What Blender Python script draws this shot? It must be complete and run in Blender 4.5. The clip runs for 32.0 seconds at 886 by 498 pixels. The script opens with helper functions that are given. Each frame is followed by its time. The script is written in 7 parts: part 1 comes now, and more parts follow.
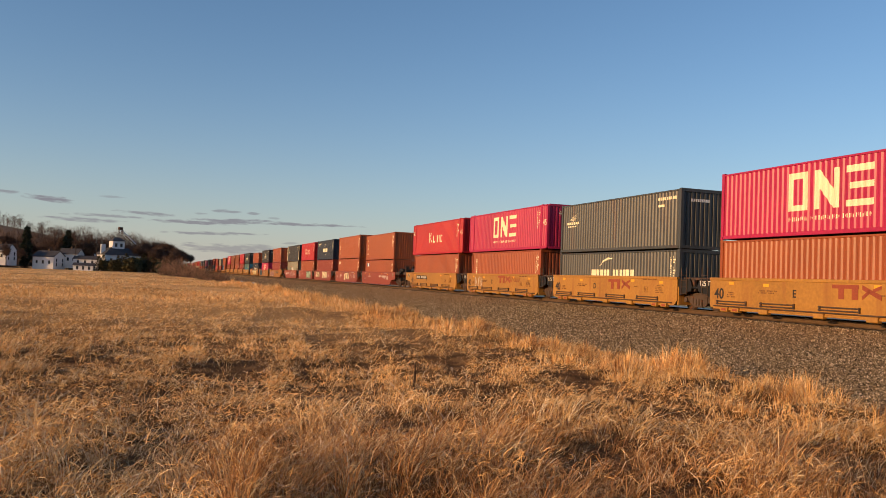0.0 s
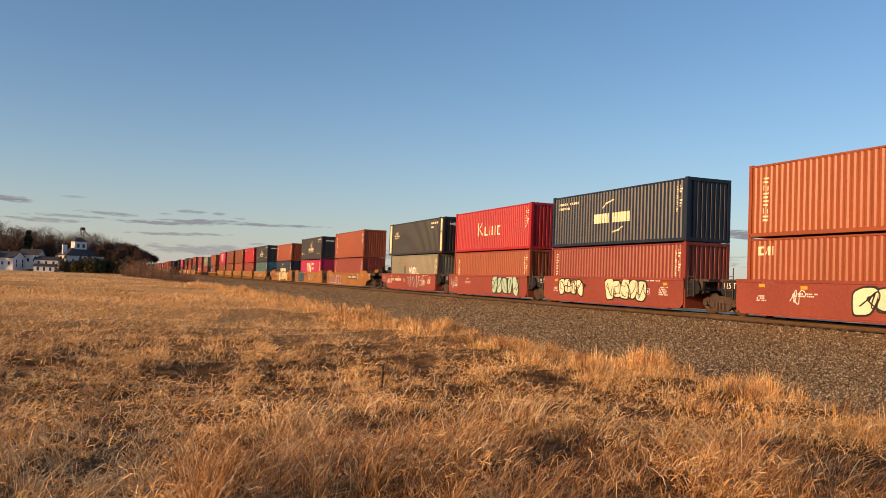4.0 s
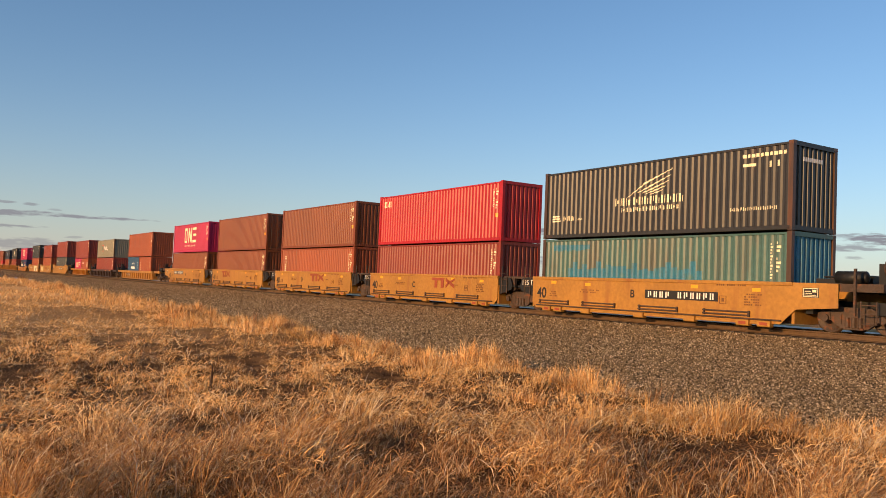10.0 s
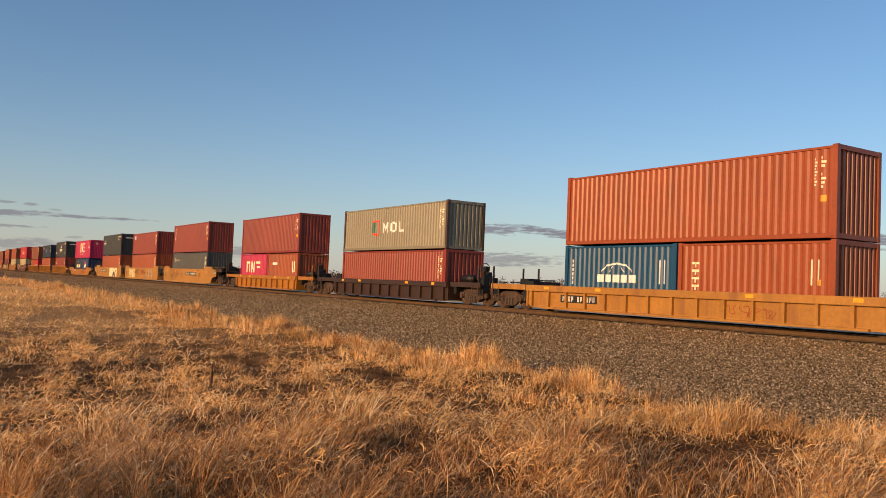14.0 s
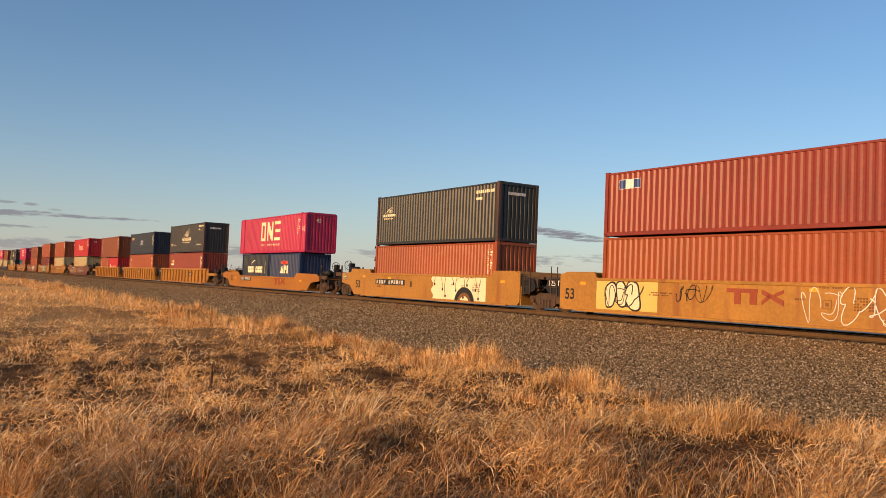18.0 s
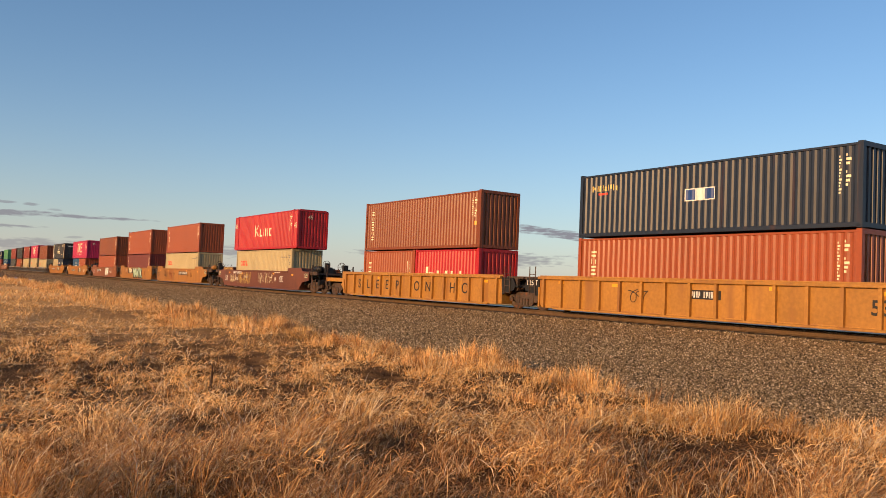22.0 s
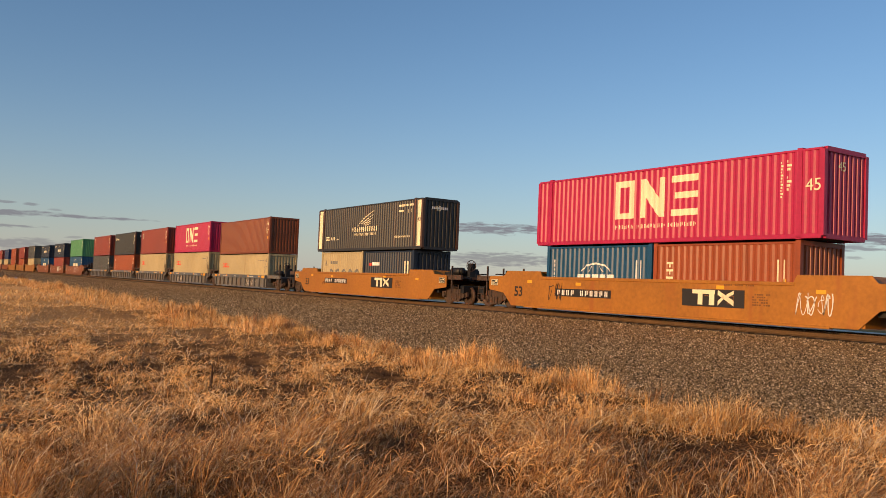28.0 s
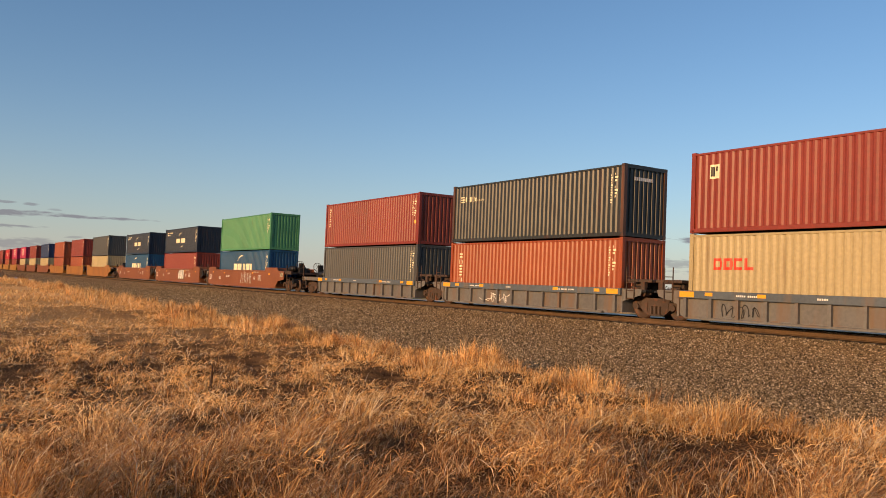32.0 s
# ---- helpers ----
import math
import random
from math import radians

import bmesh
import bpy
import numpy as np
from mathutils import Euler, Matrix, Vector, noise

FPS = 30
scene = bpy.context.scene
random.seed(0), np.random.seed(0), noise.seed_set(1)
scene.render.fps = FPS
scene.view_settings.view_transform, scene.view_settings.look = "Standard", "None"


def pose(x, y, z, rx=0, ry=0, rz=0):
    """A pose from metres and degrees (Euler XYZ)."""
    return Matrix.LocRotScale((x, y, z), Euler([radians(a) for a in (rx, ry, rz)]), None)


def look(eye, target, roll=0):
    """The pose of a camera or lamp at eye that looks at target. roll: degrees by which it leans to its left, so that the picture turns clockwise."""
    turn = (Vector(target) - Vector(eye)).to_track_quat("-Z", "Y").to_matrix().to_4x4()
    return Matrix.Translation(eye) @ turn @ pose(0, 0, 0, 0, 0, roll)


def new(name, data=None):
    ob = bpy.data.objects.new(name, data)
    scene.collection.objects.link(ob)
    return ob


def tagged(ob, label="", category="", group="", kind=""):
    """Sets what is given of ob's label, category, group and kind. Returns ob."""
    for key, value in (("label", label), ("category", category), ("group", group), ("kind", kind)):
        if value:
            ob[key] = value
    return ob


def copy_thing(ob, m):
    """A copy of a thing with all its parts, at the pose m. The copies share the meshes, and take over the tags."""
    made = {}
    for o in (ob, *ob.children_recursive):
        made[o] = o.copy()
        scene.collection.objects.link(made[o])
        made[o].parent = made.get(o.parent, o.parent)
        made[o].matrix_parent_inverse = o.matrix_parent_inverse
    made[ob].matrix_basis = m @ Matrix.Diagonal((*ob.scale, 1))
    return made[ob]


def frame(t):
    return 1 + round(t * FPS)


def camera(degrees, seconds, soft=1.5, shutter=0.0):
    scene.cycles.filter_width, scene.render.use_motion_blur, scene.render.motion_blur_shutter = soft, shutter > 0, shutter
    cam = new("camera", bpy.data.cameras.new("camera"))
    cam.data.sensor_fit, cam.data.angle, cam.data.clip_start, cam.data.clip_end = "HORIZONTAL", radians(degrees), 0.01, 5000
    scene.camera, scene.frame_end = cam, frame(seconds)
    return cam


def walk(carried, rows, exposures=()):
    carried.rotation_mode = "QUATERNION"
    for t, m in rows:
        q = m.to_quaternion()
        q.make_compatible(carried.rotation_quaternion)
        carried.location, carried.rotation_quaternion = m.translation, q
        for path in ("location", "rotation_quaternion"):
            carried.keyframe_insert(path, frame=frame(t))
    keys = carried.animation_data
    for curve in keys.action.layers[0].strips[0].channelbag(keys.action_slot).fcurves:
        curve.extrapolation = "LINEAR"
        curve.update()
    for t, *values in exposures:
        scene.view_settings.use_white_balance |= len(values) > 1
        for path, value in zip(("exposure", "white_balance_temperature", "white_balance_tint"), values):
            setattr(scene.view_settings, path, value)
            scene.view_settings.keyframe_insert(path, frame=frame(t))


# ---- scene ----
YC = 24.55            # centre line of the track; z = 0 is the top of the rails
EYE = (0.0, 0.0, 0.99)
SPEED = 21.11         # metres a second, towards +x
T0 = 13.0             # the time at which the train's places are given

cam = camera(57.0, 32.0, soft=0.5)


def aim(yaw, pitch, roll):
    """A pose at EYE: yaw from +y towards -x, pitch up, and lean to the left, in degrees."""
    a, b = radians(yaw), radians(pitch)
    to = (EYE[0] - math.sin(a) * math.cos(b) * 100, EYE[1] + math.cos(a) * math.cos(b) * 100, EYE[2] + math.sin(b) * 100)
    return look(EYE, to, ROLL * roll)


ROLL = 1
REST = aim(57.06, 2.484, 2.357)
walk(cam, [
    (0.0, aim(70.81, 2.10, 2.20)), (1.4, aim(70.81, 2.10, 2.20)), (2.0, aim(70.19, 1.957, 2.05)), (2.5, aim(69.72, 2.0, 2.2)),
    (3.0, aim(69.68, 2.057, 2.30)), (3.5, aim(69.6, 2.12, 2.24)), (4.5, aim(66.6, 2.3, 2.1)), (5.5, aim(62.71, 2.40, 2.05)),
    (6.0, aim(61.08, 2.50, 2.10)), (6.5, aim(59.67, 2.50, 2.10)), (7.0, aim(58.43, 2.50, 2.12)), (7.5, aim(57.62, 2.50, 2.2)),
    (8.0, aim(57.24, 2.52, 2.29)), (8.5, aim(57.09, 2.49, 2.34)), (9.0, REST), (20.0, REST), (32.0, REST)], exposures=[(0.0, 0.01, 6250, 10), (2.0, 0.05, 6250, 10), (3.0, 0.11, 6250, 10), (6.0, 0.10, 6250, 10), (7.0, 0.05, 6250, 10), (8.5, 0.03, 6250, 10), (10.0, 0.13, 6250, 10), (11.2, -0.02, 6250, 10), (13.0, -0.06, 6250, 10), (14.5, 0.05, 6250, 10), (17.0, 0.10, 6250, 10), (18.5, 0.03, 6250, 10), (19.0, 0.07, 6250, 10), (20.0, -0.03, 6250, 10), (21.0, 0.10, 6250, 10), (22.0, 0.15, 6250, 10), (24.0, -0.13, 6250, 10), (25.0, 0.05, 6250, 10), (28.0, -0.11, 6250, 10), (29.0, 0.12, 6250, 10), (31.0, -0.10, 6250, 10), (32.0, 0.00, 6250, 10)])

# ---- daylight: a low winter sun behind the camera ----
SUN_EL, SUN_SIDE = 12.0, -9.0       # elevation, and turn from square-on to the train towards its rear
a, b = radians(SUN_SIDE), radians(SUN_EL)
SUN_FROM = Vector((-math.sin(a) * math.cos(b), -math.cos(a) * math.cos(b), math.sin(b)))
sun = new("sun", bpy.data.lights.new("sun", "SUN"))
sun.data.energy, sun.data.angle, sun.data.color = 5.0, radians(0.55), (1.0, 0.55, 0.22)
sun.matrix_world = look(SUN_FROM * 50, (0, 0, 0))

world = bpy.data.worlds.new("world")
scene.world = world
world.use_nodes = True
wt = world.node_tree
wt.nodes.clear()


def wn(kind, **values):
    node = wt.nodes.new(kind)
    for key, value in values.items():
        node.inputs[int(key[1:])].default_value = value
    return node


def wmath(op, p, q=None):
    node = wt.nodes.new("ShaderNodeMath")
    node.operation = op
    for k, v in enumerate((p, q)):
        if v is None:
            continue
        if isinstance(v, (int, float)):
            node.inputs[k].default_value = v
        else:
            wt.links.new(v, node.inputs[k])
    return node.outputs[0]


sky = wt.nodes.new("ShaderNodeTexSky")
sky.sky_type, sky.sun_disc = "NISHITA", False
sky.sun_elevation, sky.sun_rotation = radians(SUN_EL), math.atan2(SUN_FROM.x, SUN_FROM.y)
sky.air_density, sky.dust_density, sky.ozone_density = 1.0, 0.65, 3.2
backg = wn("ShaderNodeBackground", _1=0.142)
wout = wt.nodes.new("ShaderNodeOutputWorld")
CLOUD_TONE = (1.6, 1.45, 1.62, 1)      # mauve-grey, lit by the sky
# streaks of low cloud: azimuth and elevation of the middle, half width and half height, in degrees, slant, density
CLOUDS_AHEAD = [(-99.22, 4.38, 0.86, 0.12, 0.024, 0.65), (-96.8, 4.13, 1.42, 0.2, -0.048, 0.85), (-94.72, 2.93, 2.33, 0.14, -0.006, 0.65), (-93.51, 3.26, 2.52, 0.1, 0.0, 0.6), (-93.2, 4.5, 0.97, 0.08, 0.017, 0.4), (-90.89, 3.58, 1.88, 0.12, -0.026, 0.7), (-87.65, 3.17, 3.37, 0.14, 0.006, 0.8), (-87.5, 3.76, 0.44, 0.08, 0.016, 0.6), (-87.0, 2.45, 2.75, 0.1, 0.018, 0.7), (-86.21, 4.04, 0.58, 0.12, 0.079, 0.6), (-85.75, 3.97, 0.87, 0.1, 0.036, 0.6), (-85.62, 2.52, 2.28, 0.1, 0.018, 0.65), (-84.9, 3.38, 3.34, 0.16, 0.028, 0.8), (-84.48, 1.43, 4.87, 0.32, -0.025, 0.55), (-84.32, 1.53, 3.53, 0.32, 0.034, 0.5), (-83.93, 3.96, 0.52, 0.1, 0.005, 0.6)]
CLOUDS_BESIDE = [(-82.62, 3.73, 0.48, 0.08, -0.006, 0.4), (-81.38, 2.04, 0.57, 0.08, 0.023, 0.4), (-80.62, 3.38, 3.58, 0.1, 0.013, 0.8), (-71.04, 1.66, 2.27, 0.4, -0.007, 0.6), (-60.76, 1.99, 2.77, 0.32, 0.008, 0.5), (-53.92, 4.05, 3.76, 0.4, -0.01, 0.85), (-53.25, 1.9, 4.73, 0.52, 0.01, 0.65), (-49.11, 3.86, 3.81, 0.32, -0.117, 0.9), (-41.22, 2.02, 7.31, 0.32, -0.032, 0.5), (-37.11, 1.57, 4.2, 0.24, 0.007, 0.5), (-36.8, 3.37, 4.2, 0.36, -0.075, 0.85), (-36.51, 2.58, 1.39, 0.14, -0.013, 0.55), (-30.54, 3.34, 2.07, 0.24, -0.017, 0.7), (-30.49, 4.03, 1.55, 0.2, -0.052, 0.6), (-30.26, 2.73, 0.55, 0.12, -0.01, 0.5), (-28.85, 3.9, 2.47, 0.36, -0.046, 0.9)]
wco = wt.nodes.new("ShaderNodeTexCoord")
wsep = wt.nodes.new("ShaderNodeSeparateXYZ")
wt.links.new(wco.outputs["Generated"], wsep.inputs[0])
azim = wmath("MULTIPLY", wmath("ARCTAN2", wsep.outputs[0], wsep.outputs[1]), 180 / math.pi)
elev = wmath("MULTIPLY", wmath("ARCSINE", wsep.outputs[2]), 180 / math.pi)
comb = wt.nodes.new("ShaderNodeCombineXYZ")
wt.links.new(wmath("MULTIPLY", azim, 0.75), comb.inputs[0])
wt.links.new(wmath("MULTIPLY", elev, 4.5), comb.inputs[1])
ragged = wn("ShaderNodeTexNoise")
ragged.inputs["Scale"].default_value, ragged.inputs["Detail"].default_value = 1.4, 7
wt.links.new(comb.outputs[0], ragged.inputs["Vector"])
wisp = wmath("MULTIPLY", wmath("SUBTRACT", ragged.outputs[0], 0.5), 4.2)
cover = None
for ca, ce, hw, hh, slant, dens in CLOUDS_AHEAD + CLOUDS_BESIDE:
    u = wmath("MULTIPLY", wmath("SUBTRACT", azim, ca), 1 / hw)
    v = wmath("MULTIPLY", wmath("SUBTRACT", wmath("SUBTRACT", elev, ce), wmath("MULTIPLY", wmath("SUBTRACT", azim, ca), slant)), 1 / hh)
    d2 = wmath("ADD", wmath("MULTIPLY", u, u), wmath("MULTIPLY", v, v))
    m = wmath("MULTIPLY", wmath("MAXIMUM", wmath("MINIMUM", wmath("SUBTRACT", wmath("ADD", 1.15, wisp), d2), 1.0), 0.0), dens)
    cover = m if cover is None else wmath("MAXIMUM", cover, m)
cloud = wt.nodes.new("ShaderNodeMix")
cloud.data_type = "RGBA"
wt.links.new(cover, cloud.inputs["Factor"])
# warm haze towards the horizon
haze = wt.nodes.new("ShaderNodeMix")
haze.data_type = "RGBA"
wt.links.new(wmath("MULTIPLY", wmath("POWER", 2.718, wmath("MULTIPLY", wmath("MAXIMUM", elev, 0.0), -0.2)), 0.6), haze.inputs["Factor"])
wt.links.new(sky.outputs[0], haze.inputs["A"])
haze.inputs["B"].default_value = (4.75, 4.15, 3.8, 1)
wt.links.new(haze.outputs["Result"], cloud.inputs["A"])
cloud.inputs["B"].default_value = CLOUD_TONE
wt.links.new(cloud.outputs["Result"], backg.inputs[0])
wt.links.new(backg.outputs[0], wout.inputs[0])

# ---- materials ----


def material(name, colour, rough=0.6, metal=0.0, vary=0.25, scale=3.0, stain=None, stain_amount=0.0, bump=0.0, bump_scale=40.0, streak=False, spec=0.4):
    """Paint or stone with variation at two scales; stain: a second colour that shows in worn patches, in streaks that run down where streak is set."""
    mat = bpy.data.materials.new(name)
    mat.use_nodes = True
    nt = mat.node_tree
    bsdf = nt.nodes["Principled BSDF"]
    bsdf.inputs["Roughness"].default_value, bsdf.inputs["Metallic"].default_value = rough, metal
    bsdf.inputs["Specular IOR Level"].default_value = spec
    co = nt.nodes.new("ShaderNodeTexCoord")
    info = nt.nodes.new("ShaderNodeObjectInfo")
    shift = nt.nodes.new("ShaderNodeVectorMath")
    shift.operation = "MULTIPLY_ADD"
    nt.links.new(info.outputs["Random"], shift.inputs[0])
    shift.inputs[1].default_value = (37, 53, 11)
    nt.links.new(co.outputs["Object"], shift.inputs[2])
    src = shift.outputs[0]

    def noise_node(sc, detail, stretch=None):
        n = nt.nodes.new("ShaderNodeTexNoise")
        n.inputs["Scale"].default_value, n.inputs["Detail"].default_value = sc, detail
        if stretch:
            m = nt.nodes.new("ShaderNodeMapping")
            m.inputs["Scale"].default_value = stretch
            nt.links.new(src, m.inputs[0])
            nt.links.new(m.outputs[0], n.inputs["Vector"])
        else:
            nt.links.new(src, n.inputs["Vector"])
        return n.outputs[0]

    big, small = noise_node(scale * 0.25, 3), noise_node(scale * 6, 4)
    add = nt.nodes.new("ShaderNodeMath")
    add.operation = "ADD"
    nt.links.new(big, add.inputs[0])
    nt.links.new(small, add.inputs[1])
    ramp = nt.nodes.new("ShaderNodeMapRange")
    ramp.inputs[1].default_value, ramp.inputs[2].default_value = 0.7, 1.3
    ramp.inputs[3].default_value, ramp.inputs[4].default_value = 1 - vary, 1 + vary
    nt.links.new(add.outputs[0], ramp.inputs[0])
    mul = nt.nodes.new("ShaderNodeVectorMath")
    mul.operation = "MULTIPLY"
    mul.inputs[0].default_value = colour[:3]
    nt.links.new(ramp.outputs[0], mul.inputs[1])
    colour_out = mul.outputs[0]
    if stain:
        s = noise_node(scale * 1.3, 5, (1.0, 1.0, 0.12) if streak else None)
        lim = nt.nodes.new("ShaderNodeMapRange")
        lim.inputs[1].default_value, lim.inputs[2].default_value = 0.75 - stain_amount * 0.4, 0.85 - stain_amount * 0.25
        nt.links.new(s, lim.inputs[0])
        mix = nt.nodes.new("ShaderNodeMix")
        mix.data_type = "RGBA"
        nt.links.new(lim.outputs[0], mix.inputs["Factor"])
        nt.links.new(colour_out, mix.inputs["A"])
        mix.inputs["B"].default_value = (*stain[:3], 1)
        colour_out = mix.outputs["Result"]
    nt.links.new(colour_out, bsdf.inputs["Base Color"])
    if bump:
        bn = nt.nodes.new("ShaderNodeBump")
        bn.inputs["Strength"].default_value, bn.inputs["Distance"].default_value = bump, 0.02
        nt.links.new(noise_node(bump_scale, 4), bn.inputs["Height"])
        nt.links.new(bn.outputs[0], bsdf.inputs["Normal"])
    return mat


RUST = (0.16, 0.055, 0.02)
GRIME = (0.05, 0.035, 0.022)


def paint(name, colour, worn=0.35, dirt=None, vary=0.08):
    return material(name, tuple(c * 0.8 for c in colour), rough=0.42, spec=0.45, vary=vary, scale=1.4, stain=dirt or tuple(c * 0.45 + r * 0.3 for c, r in zip(colour, RUST)), stain_amount=worn, streak=True, bump=0.05, bump_scale=9)


BOX = {k: paint("container_paint_" + k, c, w + 0.1, None, 0.15) for k, c, w in (
    ("pink", (0.49, 0.018, 0.085), 0.05), ("orange", (0.35, 0.078, 0.020), 0.3), ("salmon", (0.37, 0.09, 0.022), 0.25),
    ("brown", (0.245, 0.064, 0.016), 0.3), ("rust_red", (0.274, 0.044, 0.023), 0.3), ("dark_red", (0.175, 0.026, 0.018), 0.3),
    ("red", (0.486, 0.017, 0.020), 0.1), ("navy", (0.017, 0.026, 0.046), 0.25), ("charcoal", (0.036, 0.035, 0.033), 0.3),
    ("slate", (0.076, 0.080, 0.076), 0.3), ("cream", (0.50, 0.41, 0.215), 0.15), ("stone", (0.274, 0.251, 0.175), 0.2),
    ("teal", (0.075, 0.165, 0.15), 0.6), ("blue", (0.012, 0.080, 0.182), 0.2), ("green", (0.091, 0.304, 0.129), 0.15),
    ("royal", (0.023, 0.042, 0.122), 0.25), ("pine", (0.037, 0.040, 0.037), 0.25))}
CAR = {k: paint("car_paint_" + k, c, w + 0.12, d, 0.2) for k, c, w, d in (
    ("yellow", (0.45, 0.222, 0.038), 0.35, (0.27, 0.105, 0.025)), ("amber", (0.41, 0.182, 0.027), 0.55, (0.24, 0.095, 0.025)),
    ("orange", (0.42, 0.172, 0.018), 0.3, (0.30, 0.10, 0.016)), ("red", (0.318, 0.070, 0.037), 0.3, (0.25, 0.055, 0.03)),
    ("brown", (0.165, 0.055, 0.027), 0.4, (0.07, 0.03, 0.018)), ("umber", (0.052, 0.027, 0.016), 0.4, (0.04, 0.025, 0.018)),
    ("grey", (0.175, 0.17, 0.16), 0.5, (0.17, 0.115, 0.075)), ("blue_grey", (0.115, 0.14, 0.165), 0.4, (0.17, 0.125, 0.085)), ("ochre", (0.45, 0.215, 0.037), 0.5, (0.26, 0.115, 0.03)), ("copper", (0.266, 0.092, 0.030), 0.45, (0.2, 0.065, 0.024)))}
STEEL = material("grimy_steel", (0.062, 0.040, 0.028), 0.7, 0.0, 0.4, 4, RUST, 0.45, 0.2, 30)
BLACK = material("black_paint", (0.011, 0.011, 0.011), 0.55, 0.0, 0.3, 4, GRIME, 0.3)
WHEEL = material("wheel_steel", (0.065, 0.042, 0.03), 0.6, 0.2, 0.35, 5, RUST, 0.5)
TREAD = material("bright_tread", (0.46, 0.36, 0.27), 0.5, 0.8, 0.1, 5)
CREAM = material("cream_lettering", (0.80, 0.72, 0.48), 0.5, 0, 0.12, 3)
WHITE = material("white_lettering", (0.78, 0.76, 0.70), 0.5, 0, 0.12, 3)
STENCIL = material("brown_stencil_ink", (0.17, 0.075, 0.025), 0.6, 0, 0.3, 3)
RUSTY = paint("rusty_post", (0.085, 0.048, 0.03), 0.7, (0.15, 0.06, 0.025))
MARK_DENIM = material("old_blue_repaint", (0.03, 0.15, 0.23), 0.5, 0, 0.3, 2, (0.075, 0.165, 0.15), 0.4)
MARK_RED = material("red_lettering", (0.66, 0.05, 0.02), 0.5, 0, 0.12, 3)
MARK_RUST = material("rust_red_lettering", (0.27, 0.06, 0.024), 0.5, 0, 0.2, 3)
MARK_BLACK = material("black_lettering", (0.022, 0.020, 0.018), 0.5, 0, 0.2, 3)
MARK_BLUE = material("blue_lettering", (0.02, 0.06, 0.22), 0.5, 0, 0.12, 3)
MARK_TEAL = material("pale_green_spray_paint", (0.42, 0.58, 0.44), 0.5, 0, 0.12, 3)
MARK_SKY = material("blue_spray_paint", (0.05, 0.14, 0.21), 0.5, 0, 0.12, 3)
MARK_WINE = material("wine_red_spray_paint", (0.20, 0.016, 0.02), 0.5, 0, 0.12, 3)
MARK_GOLD = material("pale_yellow_spray_paint", (0.70, 0.50, 0.14), 0.5, 0, 0.12, 3)
REFLECT = material("yellow_reflector", (0.75, 0.36, 0.02), 0.35, 0, 0.1, 3)
INKS = {"cream": CREAM, "white": WHITE, "red": MARK_RED, "rust": MARK_RUST, "black": MARK_BLACK, "blue": MARK_BLUE, "teal": MARK_TEAL,
        "sky": MARK_SKY, "wine": MARK_WINE, "gold": MARK_GOLD, "reflect": REFLECT}

# ---- mesh helpers ----


class Shape:
    def __init__(self):
        self.v, self.f = [], []

    def add(self, verts, faces):
        n = len(self.v)
        self.v += [tuple(p) for p in verts]
        self.f += [tuple(i + n for i in f) for f in faces]
        return self

    def box(self, x0, x1, y0, y1, z0, z1):
        return self.add([(x, y, z) for x in (x0, x1) for y in (y0, y1) for z in (z0, z1)],
                        [(0, 1, 3, 2), (4, 6, 7, 5), (0, 4, 5, 1), (2, 3, 7, 6), (0, 2, 6, 4), (1, 5, 7, 3)])

    def bevelled(self, x0, x1, y0, y1, z0, z1, r=0.012):
        """A box with its four long edges (along x) cut off."""
        prof = [(y0 + r, z0), (y1 - r, z0), (y1, z0 + r), (y1, z1 - r), (y1 - r, z1), (y0 + r, z1), (y0, z1 - r), (y0, z0 + r)]
        return self.prism(prof, x0, x1, "x")

    def prism(self, prof, a0, a1, axis="y"):
        """A profile of (u, w) pairs pulled along an axis: u, w are y, z along x; x, z along y; x, y along z."""
        n = len(prof)
        put = {"x": lambda u, w, c: (c, u, w), "y": lambda u, w, c: (u, c, w), "z": lambda u, w, c: (u, w, c)}[axis]
        vs = [put(u, w, c) for c in (a0, a1) for u, w in prof]
        return self.add(vs, [tuple(range(n)), tuple(range(2 * n - 1, n - 1, -1))] + [(i, i + n, (i + 1) % n + n, (i + 1) % n) for i in range(n)])

    def cyl(self, p, q, r, n=10, r2=None):
        p, q = Vector(p), Vector(q)
        d = (q - p).normalized()
        s = d.orthogonal().normalized()
        u = d.cross(s)
        ring = [(math.cos(2 * math.pi * i / n), math.sin(2 * math.pi * i / n)) for i in range(n)]
        vs = [c + (s * a + u * b) * rr for c, rr in ((p, r), (q, r if r2 is None else r2)) for a, b in ring]
        return self.add(vs, [tuple(range(n)), tuple(range(2 * n - 1, n - 1, -1))] + [(i, i + n, (i + 1) % n + n, (i + 1) % n) for i in range(n)])

    def lathe(self, prof, n=20):
        """(radius, y) pairs turned round the y axis."""
        vs = [(r * math.cos(2 * math.pi * i / n), y, r * math.sin(2 * math.pi * i / n)) for r, y in prof for i in range(n)]
        m = len(prof)
        return self.add(vs, [(j * n + i, j * n + (i + 1) % n, (j + 1) * n + (i + 1) % n, (j + 1) * n + i) for j in range(m - 1) for i in range(n)])

    def mesh(self, name, mat, smooth=False):
        me = bpy.data.meshes.new(name)
        me.from_pydata(self.v, [], self.f)
        bm = bmesh.new()
        bm.from_mesh(me)
        bmesh.ops.recalc_face_normals(bm, faces=bm.faces)
        bm.to_mesh(me)
        bm.free()
        if smooth:
            me.polygons.foreach_set("use_smooth", [True] * len(me.polygons))
        me.materials.append(mat)
        return me


CACHE = {}


